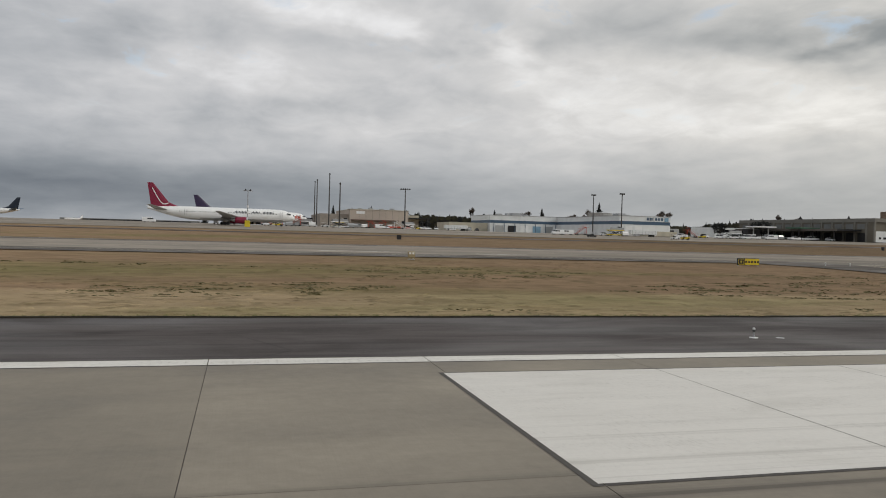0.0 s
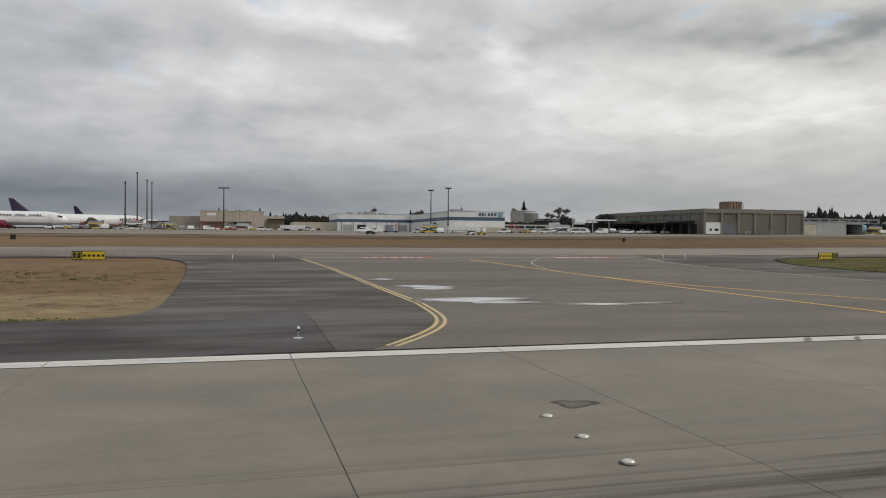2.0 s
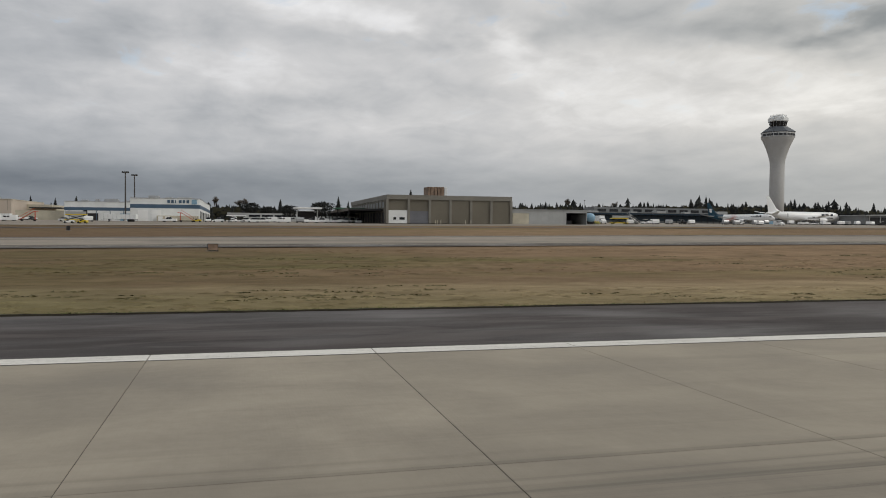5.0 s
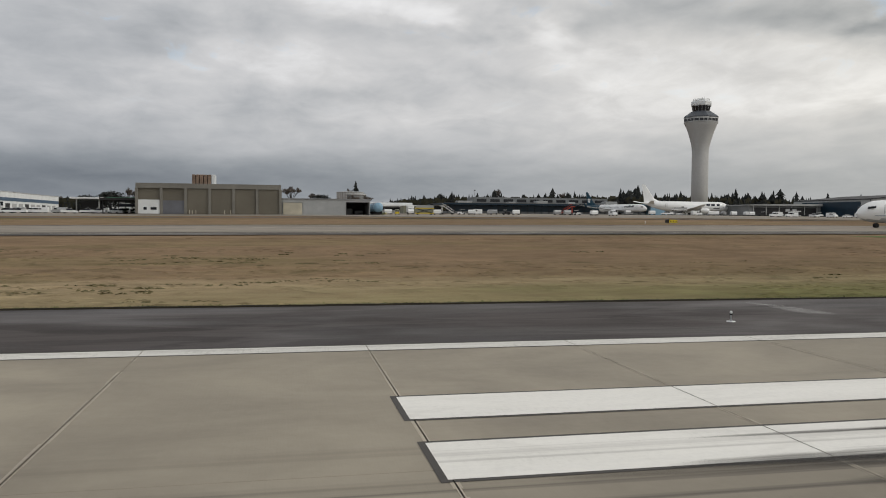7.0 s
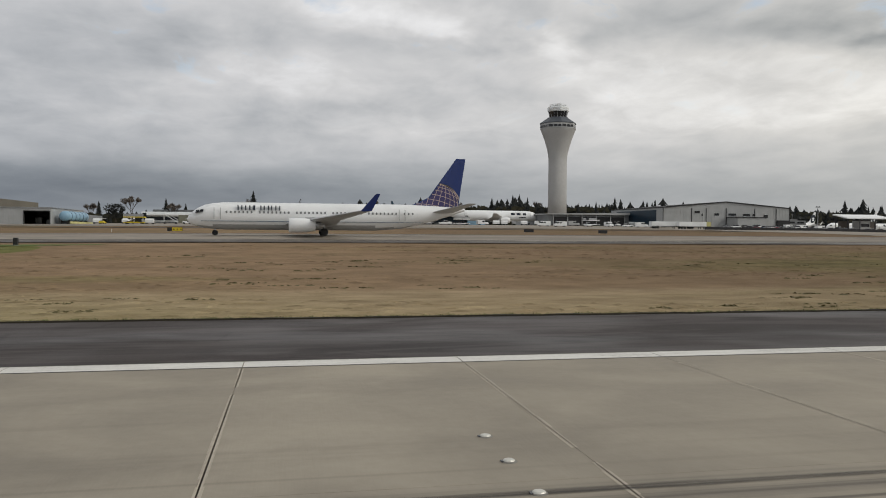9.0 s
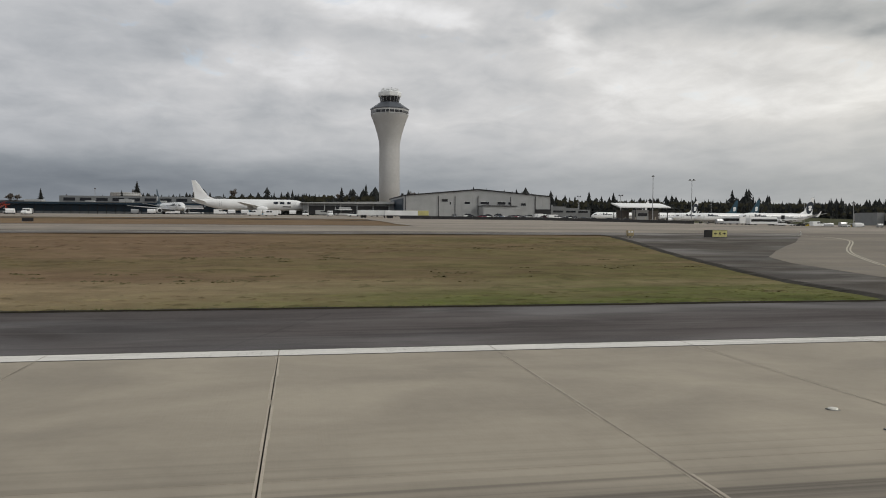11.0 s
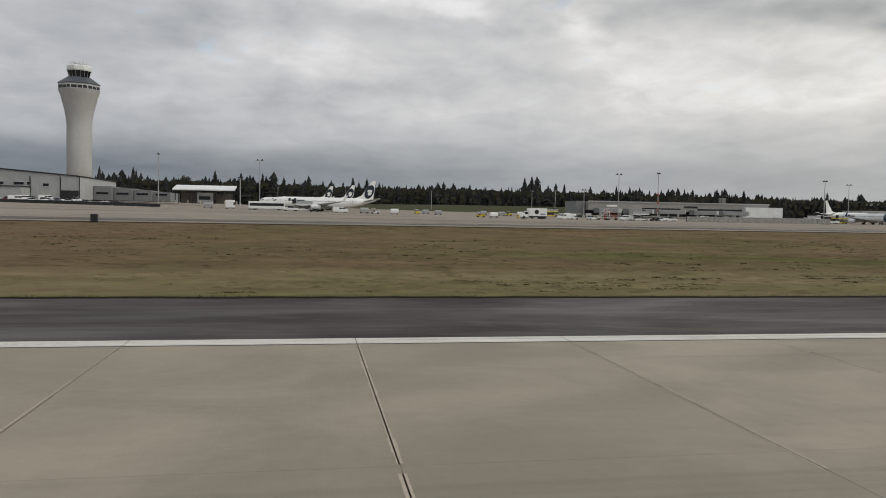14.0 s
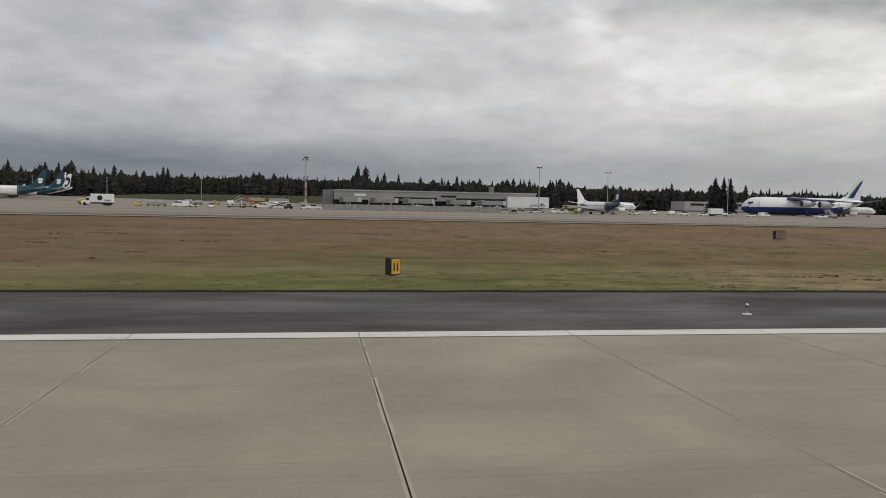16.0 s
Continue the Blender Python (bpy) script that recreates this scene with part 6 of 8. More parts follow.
def concourse():
    t = house("concourse", "long low grey concourse with dark recessed gates", "terminal", 504.5, 392, 4.3)
    W = 104
    part("wall", boxes((0, W, 0, 30, 2.6, 7.2)), surface("pale_concrete_band", (0.33, 0.32, 0.30), 0.75, coarse=0.06), t)
    part("wall", boxes((88, W + 6, -4, 24, 0, 5.6)), WHITE2, t, "white end block")
    part("recess", boxes((0, W, 3, 29, 0, 2.6)), DGREY, t, "dark recessed gate level")
    part("parapet", boxes((-0.4, W + 0.4, -0.4, 0.0, 7.0, 7.6)), LGREY, t)
    part("end_pylon", boxes((-5.5, -0.5, 4, 22, 0, 7.4)), GREY, t)
    for k, (x, w) in enumerate(((10, 6), (30, 22), (54, 8), (62, 30))):
        part("window_band", boxes((x, x + w, -0.16, -0.02, 3.2 if k % 2 else 4.6, 4.3 if k % 2 else 5.6)), GLASS if k != 0 else WHITE, t)
    for k in range(9):
        x = 6 + k * 11
        part("gate_column", boxes((x, x + 0.9, -1.2, -0.3, 0, 3.0)), LGREY, t)
    part("tower_stub", boxes((82, 84, 10, 14, 7.3, 10.8)), FRAMEC, t)
    for k in range(5):
        x = 12 + k * 18
        jb = house("boarding_bridge", "grey boarding bridge on a wheeled leg", "jet bridge", 504.5 + x, 378, zg(504.5 + x, 378), -60 + 14 * (k % 3))
        part("tunnel", boxes((-13, 0, -1.3, 1.3, 2.4, 4.6), bevel=0.1), LGREY, jb)
        part("cab", boxes((-16, -13, -1.7, 1.7, 2.2, 4.9), bevel=0.15), GREY, jb)
        part("leg", boxes((-9, -8.4, -0.3, 0.3, 0, 2.4)), METAL, jb)
        part("wheel_carriage", boxes((-9.6, -7.8, -1.4, 1.4, 0, 0.7), bevel=0.1), DGREY, jb)


concourse()


def blast_fence():
    t = thing("blast_fence", "long grey corrugated blast fence with streaks", "fence", 498.6, 271.5, zg(520, 272), 5)
    streak = surface("streaked_steel", (0.30, 0.295, 0.28), 0.6, amp=0.3, coarse=0.8, fine=1.5)
    for k in range(32):
        x = k * 2.0
        part("fence_panel", boxes((x + 0.03, x + 1.97, -0.05 - 0.05 * (k % 2), 0.05, 0.05, 2.15)), streak, t)
    for k in range(17):
        part("post", boxes((k * 4 - 0.08, k * 4 + 0.08, 0.06, 0.3, 0, 2.3)), DGREY, t)


blast_fence()


def low_barrier():
    """A long low row of dark panels and posts between the taxi lane and the car park."""
    t = thing("low_barrier", "long low row of dark panels before parked cars", "barrier", 0, 0, 0)
    for k in range(30):
        x = 204 + 3.6 * k
        z = zg(x, 262)
        part("barrier_panel", boxes((x + 0.03, x + 3.57, 261.9, 262.1, z, z + 1.05)), DGREY, t)
    for k in range(31):
        x = 204 + 3.6 * k
        part("post", boxes((x - 0.08, x + 0.08, 262.11, 262.3, zg(x, 262), zg(x, 262) + 1.2)), METAL, t)


low_barrier()


def far_blocks():
    rows = [(590, 640, 700, 40, 22, 10, GREY, "grey flat-roofed building on a distant rise"), (800, 560, 9, 60, 30, 9, LGREY, "pale low building beyond the far apron"), (735, 480, 5, 70, 20, 6, LGREY, "pale low shed behind parked aircraft"), (-126, 352, 5.7, 62, 22, 5.4, WHITE2, "pale office block with ribbon windows"), (-150, 420, 6.2, 45, 20, 4.6, LGREY, "pale low office behind parked vehicles"), (-45, 600, 9, 30, 20, 10, GREY, "grey hall half hidden by trees"), (-640, 640, 6.5, 90, 30, 2.6, GREY, "low dim sheds across the far apron"), (-520, 760, 6.5, 120, 30, 3.0, GREY, "low dim sheds across the far apron"), (-330, 520, 6.3, 20, 20, 5.2, DGREY, "dark open-sided canopy building")]
    for x, y, z, w, d, h, mat, label in rows:
        z = zg(x, y) if z > 100 else z
        t = house("distant_building", label, "building", x, y, z - 0.3)
        shell(t, 0, w, 0, d, 0, h, mat)
        k = 0.06 * w
        for i in range(6):
            a = k + (w - 2 * k) * i / 6
            part("window", boxes((a, a + (w - 2 * k) / 6 - 0.8, -0.1, -0.02, h * 0.55, h * 0.8)), GLASS, t)


far_blocks()
gas = thing("forecourt_canopy", "flat white forecourt canopy over parked pickups", "canopy", -131, 312, zg(-131, 312))
part("roof", boxes((0, 11, 0, 8, 5.4, 6.0), bevel=0.05), WHITE, gas)
for x in (1.5, 9.5):
    part("post", boxes((x - 0.2, x + 0.2, 3.8, 4.2, 0, 5.4)), LGREY, gas)
part("kiosk", boxes((2, 9, 9, 13, 0, 4.6)), DGREY, gas)
g2 = thing("dark_canopy", "dark green canopy beside the cargo building", "canopy", -116, 302, zg(-116, 302))
part("roof", boxes((0, 11.5, 0, 9, 5.3, 5.9), bevel=0.05), GREEN, g2)
for x in (1, 10.5):
    part("post", boxes((x - 0.15, x + 0.15, 1, 1.3, 0, 5.3)), DGREY, g2)
bank = bmesh.new()
loft(bank, [[(x, 452, zg(x, 452) - 0.5), (x, 476, zg(x, 452) + h), (x, 520, zg(x, 452) + h + 0.6), (x, 545, zg(x, 452) - 0.5)] for x, h in ((360, 0.5), (400, 3.0), (450, 4.2), (520, 4.6), (600, 3.0), (660, 0.4))])
solid("embankment", bank, foliage("bank_grass", (0.036, 0.040, 0.016), (0.075, 0.076, 0.032)), "low grassy green embankment behind the apron", "bank", kind="structure")


# ---- aircraft
def airliner(name, label, x, y, z, rz, L, D, span, fin, gear, white=WHITE, belly=BELLY, tail=BLUE, engine=WHITE, winglet=None, windows=True, four=False, high=False, bars=(), group="parked aircraft", rear=None, bar_mat=None, detail=1, line=-0.34):
    """An airliner with its nose at the origin and its tail along +x."""
    t = thing(name, label, "airplane", x, y, z, rz, group)
    zc = gear + D / 2
    prof = [(0, .02, -.13), (.006, .13, -.12), (.018, .23, -.10), (.035, .33, -.06), (.06, .42, -.025), (.09, .47, -.008), (.13, .5, 0), (.25, .5, 0), (.40, .5, 0), (.55, .5, 0), (.66, .5, 0), (.73, .475, .025), (.80, .41, .085), (.87, .31, .165), (.93, .20, .245), (.975, .11, .30), (1, .05, .33)]
    n = 24
    rings = [[(s * L, D * r * math.cos(2 * math.pi * (i + .5) / n), zc + D * (o + r * 1.03 * math.sin(2 * math.pi * (i + .5) / n))) for i in range(n)] for s, r, o in prof]

    def skin(keep):
        bm = bmesh.new()
        for a, b in zip(rings, rings[1:]):
            for i in range(n):
                quad = (a[i], a[(i + 1) % n], b[(i + 1) % n], b[i])
                h = sum(q[2] for q in quad) / 4 - zc
                if keep(h, (a[0][0] + b[0][0]) / 2 / L):
                    bm.faces.new([bm.verts.new(q) for q in quad])
        bmesh.ops.remove_doubles(bm, verts=bm.verts, dist=0.001)
        return bm

    cut = line * D
    back = (lambda s: rear is not None and s > 0.72)
    part("fuselage", skin(lambda h, s: h > cut and not back(s)), white, t, smooth=True)
    part("belly", skin(lambda h, s: h <= cut and not back(s)), belly, t, "grey painted belly", smooth=True)
    if rear is not None:
        part("rear_fuselage", skin(lambda h, s: back(s)), rear, t, "painted rear fuselage", smooth=True)

    def wing_part(name, mat, root, tip, label=""):
        """Root and tip sections: leading edge point, chord, thickness."""
        bm = bmesh.new()
        rr = []
        for (px, py, pz), c, th in (root, tip):
            rr.append([(px + c * u, py, pz + th * v) for u, v in ((0, 0), (.08, .38), (.3, .55), (.6, .38), (1, 0), (.6, -.25), (.3, -.42), (.08, -.3))])
        loft(bm, rr)
        return part(name, bm, mat, t, label, smooth=False)

    zw = zc + (0.42 if high else -0.30) * D
    half, sweep = span / 2, math.tan(radians(28))
    for s in (-1, 1):
        root = ((0.335 * L, s * D * 0.32, zw), 0.185 * L, 0.030 * L)
        kx, ky = 0.335 * L + sweep * half * 0.36, half * 0.36
        dz = (-0.05 if high else 0.09) * half
        knee = ((kx, s * ky, zw + dz * 0.36), 0.105 * L, 0.016 * L)
        tip = ((0.335 * L + sweep * half * 0.98, s * half * 0.98, zw + dz), 0.034 * L, 0.005 * L)
        wing_part("inner_wing", belly, root, knee)
        wing_part("outer_wing", belly, knee, tip)
        if winglet:
            a = tip[0]
            wing_part("winglet", winglet, (a, 0.034 * L, 0.006 * L), ((a[0] + 0.045 * L, a[1] + s * 0.4, a[2] + 0.052 * L), 0.014 * L, 0.002 * L), "swept painted winglet")
        wing_part("stabilizer", belly, ((0.865 * L, s * D * 0.18, zc + 0.20 * D), 0.085 * L, 0.009 * L), ((0.865 * L + 0.11 * L, s * span * 0.19, zc + 0.20 * D + 0.03 * L), 0.032 * L, 0.003 * L))
        for k in range(2 if four else 1):
            ey = half * (0.34 + 0.22 * k)
            ex = 0.335 * L + sweep * ey
            er = D * 0.265 if not high else D * 0.2
            el, ez = er * 4.2, zw + (dz * (0.34 + 0.22 * k)) - er * 1.05
            ez = max(ez, er + 0.45)
            bm = bmesh.new()
            loft(bm, [ring(er * q, ex - el * 0.62 + el * u, 18, s * ey, ez, "x") for u, q in ((.03, .80), (0, .90), (.03, .98), (.25, 1.0), (.55, .97), (.85, .74))], cap=False)
            eng = part("nacelle", bm, engine, t, "engine nacelle", smooth=True)
            bm = bmesh.new()
            rod(bm, er * .84, er * .84, ex - el * 0.55, ex - el * 0.53, 18, s * ey, ez, "x")
            part("fan", bm, DGREY, eng)
            bm = bmesh.new()
            loft(bm, [ring(er * q, ex - el * 0.62 + el * u, 14, s * ey, ez, "x") for u, q in ((.80, .70), (1.0, .42), (1.14, .12))])
            part("exhaust", bm, METAL, eng, smooth=True)
            part("pylon", boxes((ex - el * 0.1, ex + el * 0.5, s * ey - 0.15, s * ey + 0.15, ez + er * 0.6, max(zw + dz * 0.3, ez + er) + 0.1)), belly, eng)
    # fin
    zt = zc + 0.42 * D
    bm = bmesh.new()

    def fin_ring(px, c, zz, th):
        return [(px, 0, zz), (px + c * .2, th, zz), (px + c * .6, th * .8, zz), (px + c, 0, zz), (px + c * .6, -th * .8, zz), (px + c * .2, -th, zz)]

    loft(bm, [fin_ring(0.785 * L, 0.192 * L, zt, 0.25), fin_ring(0.862 * L, 0.118 * L, zt + fin * 0.20, 0.22), fin_ring(0.966 * L, 0.036 * L, zt + fin, 0.10)])
    f = part("fin", bm, tail, t, "painted tail fin")
    # glazing
    bm = bmesh.new()
    for s in (-1, 1):
        for k in range(2):
            a = 0.032 + 0.014 * k
            prism(bm, [(a * L, zc + (0.10 + 0.03 * k) * D), ((a + .012) * L, zc + (0.115 + 0.03 * k) * D), ((a + .013) * L, zc + (0.215 + .02 * k) * D), ((a + .003) * L, zc + (0.195 + .02 * k) * D)], "y", *sorted((s * D * (0.24 + 0.09 * k), s * D * (0.385 + 0.05 * k))))
    part("cockpit_window", bm, GLASS, t)
    if windows:
        bm = bmesh.new()
        u = 0.135 * L
        k = 0
        while u < 0.80 * L:
            if k % 9 != 7:
                for s in (-1, 1):
                    box(bm, u, u + 0.22, *sorted((s * D * 0.485, s * (D * 0.498 + 0.006))), zc + 0.10 * D, zc + 0.10 * D + 0.30)
            u += 0.56 if u < 0.72 * L else 0.6
            k += 1
        part("window_row", bm, GREY, t, "row of small dark cabin windows")
    for u in (0.095, 0.745):
        for s in (-1, 1):
            part("door_outline", boxes((u * L, u * L + 0.07, *sorted((s * D * 0.480, s * (D * 0.5 + 0.01))), zc - 0.12 * D, zc + 0.30 * D), (u * L + 0.85, u * L + 0.92, *sorted((s * D * 0.480, s * (D * 0.5 + 0.01))), zc - 0.12 * D, zc + 0.30 * D)), LGREY, t)
    for u0, w, h0, h1 in bars:
        for s in (-1, 1):
            part("title_bar", boxes((u0 * L, (u0 + w) * L, *sorted((s * D * 0.40, s * (D * 0.5 + 0.014 - 0.10 * D * max(0, h0 - 0.1)))), zc + h0 * D, zc + h1 * D)), bar_mat or BLUE, t)
    # landing gear
    def leg(px, py, r, count):
        g = bmesh.new()
        rod(g, 0.13, 0.11, r, gear + 0.25 * D, 8, px, py)
        lg = part("landing_gear", g, METAL, t)
        for k in range(count):
            bm = bmesh.new()
            ox = px + (k // 2) * 2.3 * r
            oy = py + (-1, 1)[k % 2] * r * 0.55
            loft(bm, [ring(r * q, oy + r * w, 14, ox, r, "y") for q, w in ((.55, -.36), (.92, -.34), (1, -.2), (1, .2), (.92, .34), (.55, .36))])
            part("wheel", bm, BLACK, lg)
    wr = 0.55 if L < 45 else 0.62
    leg(0.095 * L, 0, wr * 0.7, 2)
    for s in (-1, 1):
        leg(0.475 * L, s * D * 0.72, wr, 2 if L < 45 else 4)
    t["fin_root"] = zt
    return t, f, zt, zc


def emblem_globe(t, L, fin, zt):
    """A globe of fine pale lines of longitude and latitude on the lower fin."""
    cx, cz, R, lean = 35.3, zt + 0.1, 3.4, radians(-14)
    dusk = surface("globe_violet_paint", (0.055, 0.045, 0.15), 0.3, amp=0.15)
    pale = surface("globe_line_paint", (0.62, 0.50, 0.42), 0.35, amp=0.08)

    def inside(px, pz):
        f = (pz - zt) / fin
        lead = 0.785 + 0.077 * f / 0.20 if f < 0.20 else 0.862 + 0.104 * (f - 0.20) / 0.80
        return f > 0.0 and lead * L + 0.12 < px < (0.977 + 0.02 * f) * L - 0.12

    def at(u, w):
        return cx + R * (u * math.cos(lean) - w * math.sin(lean)), cz + R * (u * math.sin(lean) + w * math.cos(lean))

    arcs = []
    for k in range(-5, 6):
        q = math.sin(k * math.pi / 12)
        arcs.append([at(q * math.cos(h), math.sin(h)) for h in [math.pi * i / 60 - math.pi / 2 for i in range(61)]])
    for k in range(-2, 6):
        h = k * math.pi / 13 + 0.1
        arcs.append([at(math.cos(h) * u, math.sin(h) + 0.16 * math.cos(h) * (1 - u * u)) for u in [i / 30 - 1 for i in range(61)]])
    arcs.append([at(math.cos(h), math.sin(h)) for h in [2 * math.pi * i / 90 for i in range(91)]])
    for s in (-1, 1):
        field = bmesh.new()
        n = 34
        for i in range(n):
            for j in range(n):
                cell = [at(2 * (i + a) / n - 1, 2 * (j + b) / n - 1) for a, b in ((0, 0), (1, 0), (1, 1), (0, 1))]
                if all(inside(*c) for c in cell) and math.hypot(2 * (i + 0.5) / n - 1, 2 * (j + 0.5) / n - 1) < 0.98:
                    field.faces.new([field.verts.new((c[0], s * 0.262, c[1])) for c in cell])
        part("emblem_field", field, dusk, t, "violet globe on the fin")
        bm = bmesh.new()
        for pts in arcs:
            for a, b in zip(pts, pts[1:]):
                if inside(*a) and inside(*b):
                    d = Vector((b[0] - a[0], 0, b[1] - a[1]))
                    nrm = Vector((-d.z, 0, d.x)).normalized() * 0.035
                    v = [bm.verts.new((p[0] + k * nrm.x, s * 0.27, p[1] + k * nrm.z)) for p in (a, b) for k in (-1, 1)]
                    bm.faces.new((v[0], v[1], v[3], v[2]))
        part("emblem", bm, pale, t, "fine pale globe lines on the fin")


j1, f1, zt1, zc1 = airliner("jet_airliner", "white twin-jet airliner with navy tail, taxiing", 40.5, 112.8, zg(60, 112) + 0.03, 0, 39.4, 3.75, 35.8, 7.2, 0.85, winglet=BLUE, tail=BLUE, group="")
emblem_globe(j1, 39.4, 7.2, zt1)
for k, w in enumerate((1.0, 1.1, 0.35, 0.9, 0.9, 1.05)):
    ux = 6.9 + k * 1.02
    part("title_bar", boxes((ux, ux + 0.15, -1.86, -1.52, zc1 + 0.82, zc1 + 1.46), (ux + w * 0.50, ux + w * 0.50 + 0.15, -1.86, -1.52, zc1 + 0.82, zc1 + 1.46)), NAVY, j1, "pair of dark upright title strokes")
part("cheat_line", boxes((2.0, 33, -1.80, -1.74, zc1 - 0.76, zc1 - 0.70)), BAND, j1)

om, fo, zto, zco = airliner("jet_airliner", "white wide-body jet with crimson tail and engines", -342.0, 309.4, zg(-360, 310) + 0.03, 187.2, 54.0, 4.9, 47.6, 8.8, 1.5, tail=CRIMSON, engine=CRIMSON)
for k in range(14):
    if k not in (4, 8):
        part("title_bar", boxes((8.6 + k * 1.05, 8.85 + k * 1.05, 2.12, 2.46, zco + 0.80, zco + 1.45), (9.15 + k * 1.05, 9.35 + k * 1.05, 2.12, 2.46, zco + 0.80, zco + 1.25)), NAVY, om)
for side in (-1, 1):
    bm, last = bmesh.new(), None
    curl = flowing([(52.4, 6.9), (51.2, 4.7), (50.0, 2.6), (49.0, 1.3), (48.2, 0.85), (47.4, 0.9), (46.7, 1.5)], 0.3)
    for i, p in enumerate(curl):
        d = (curl[min(i + 1, len(curl) - 1)] - curl[max(i - 1, 0)]).normalized() * 0.15
        row = [bm.verts.new((p.x + e * d.y, side * 0.27, zto + p.y - e * d.x)) for e in (-1, 1)]
        if last:
            bm.faces.new((last[0], last[1], row[1], row[0]))
        last = row
    part("fin_stripe", bm, WHITE, om, "white curling stripe")
cj, cf_, czt, czc = airliner("cargo_jet", "white cargo jet with a purple tail fin and bright titles", -327.3, 433.2, zg(-350, 440) + 0.03, 207, 65, 5.4, 52, 7.2, 1.6, tail=PURPLE, windows=False)
for k in range(5):
    part("title_bar", boxes((5.6 + k * 2.0, 6.1 + k * 2.0, 2.30, 2.76, czc - 0.5, czc + 1.3), (6.6 + k * 2.0, 7.1 + k * 2.0, 2.30, 2.76, czc - 0.5, czc + 0.9)), RED if k < 2 else PURPLE, cj)
airliner("cargo_jet", "white cargo jet with a purple tail fin", -331.7, 581, 6.3, 180, 58, 5.6, 50, 9.0, 1.8, tail=PURPLE, windows=False)[0]
airliner("jet_airliner", "white narrow-body jet with a black tail far off", -534, 500, 6.0, 0, 47, 3.8, 38, 6.8, 1.9, tail=NAVY, belly=BAND)
airliner("small_jet", "small white business jet across the far apron", -492, 640, 6.1, 20, 13, 1.5, 12, 2.2, 0.6, tail=WHITE, windows=False)
at, fa, zta, zca = airliner("cargo_jet", "plain white cargo jet beside a loader", 173.6, 365.4, 7.45, 184, 50.5, 5.0, 47.6, 8.6, 1.7, tail=WHITE, belly=WHITE, windows=False)
for k, w in enumerate((2.0, 2.4, 2.4)):
    part("title_bar", boxes((7.2 + k * 2.9, 7.2 + k * 2.9 + w * 0.8, 2.22, 2.46, zca + 0.3, zca + 1.45)), NAVY, at)
part("cargo_door", boxes((10.5, 14.0, 2.2, 2.5, zca + 1.7, zca + 1.85)), WHITE, at)
part("lower_bar", boxes((7.2, 10.8, 2.2, 2.46, zca - 0.9, zca - 0.5)), DGREY, at)


def northern_jet(label, x, y, z, rz, rear=None, tail=NAVY):
    t, f, zt, zc = airliner("jet_airliner", label, x, y, z, rz, 39.5, 3.9, 35.8, 7.0, 1.25, winglet=tail if rear else WHITE, tail=tail if rear else WHITE, rear=rear)
    cx, cz = 0.937 * 39.5, zt + 3.0

    def disc(s, px, pz, rx, rz_, w):
        bm = bmesh.new()
        loft(bm, [[(px + rx * math.cos(a) + 0.28 * rz_ * math.sin(a), s * d, pz + rz_ * math.sin(a)) for a in [2 * math.pi * i / 16 for i in range(16)]] for d in (0.04, w)])
        return bm

    for s in (-1, 1):
        # a dark oval with a plain pale shape inside stands in for the airline's emblem
        if not rear:
            part("fin_patch", disc(s, cx, cz - 0.2, 1.75, 2.6, 0.29), NAVY, t, "dark oval on the white fin")
        part("fin_emblem", disc(s, cx + 0.1, cz + 0.1, 0.95, 0.55, 0.32), WHITE, t, "plain white upper fin shape")
        part("fin_emblem", disc(s, cx + 0.05, cz - 0.85, 0.75, 0.70, 0.32), WHITE, t, "plain white lower fin shape")
        for k in range(6):
            part("title_bar", boxes((6.6 + k * 1.0, 7.4 + k * 1.0, *sorted((s * 1.7, s * 1.90)), zc + 0.25, zc + 0.95 + 0.45 * (k in (0, 2)))), NAVY, t)
    return t


northern_jet("white airliner with a dark emblem on its tail", 345.0, 287.0, zg(365, 290) + 0.03, 10, tail=NAVY)
northern_jet("white airliner with a dark blue rear fuselage", 349, 330.5, zg(370, 335) + 0.03, 12, TEALPAINT, TEALPAINT)
northern_jet("white airliner with a dark blue rear fuselage", 349.5, 352, zg(372, 355) + 0.03, 10, TEALPAINT, TEALPAINT)
northern_jet("white airliner with a dark emblem on its tail", 342.5, 377, zg(370, 384) + 0.03, 12, tail=NAVY)
northern_jet("white airliner with a dark emblem on its tail", 333, 417, zg(370, 424) + 0.03, 12, tail=NAVY)
northern_jet("white airliner with dark blue tail before the terminal", 121.1, 352, zg(115, 365) + 0.03, 116, TEALPAINT, TEALPAINT)
northern_jet("white airliner with a dark blue tail, nose-in", 614.5, 343, zg(617, 325) + 0.03, -83, TEALPAINT, TEALPAINT)
airliner("jet_airliner", "white airliner parked beyond ground vehicles", 655, 372, zg(655, 372) + 0.03, -160, 38, 3.9, 34, 6.2, 1.2, tail=WHITE)
airliner("jet_airliner", "white airliner parked at the apron's end", 790, 372, zg(790, 372) + 0.03, 170, 38, 3.9, 34, 6.2, 1.2, tail=BLUE)
an, fan_, zta2, zca2 = airliner("heavy_freighter", "huge white freighter with dark blue lower fuselage", 711, 369, zg(740, 369) + 0.03, 0, 69, 8.8, 73.3, 13.6, 0.5, belly=BLUE, tail=WHITE, engine=BELLY, four=True, high=True, windows=False, line=-0.06)
bm = bmesh.new()
prism(bm, [(60.0, zta2 + 1.2), (63.2, zta2 + 1.2), (68.6, zta2 + 10.6), (66.6, zta2 + 9.4)], "y", -0.33, -0.27)
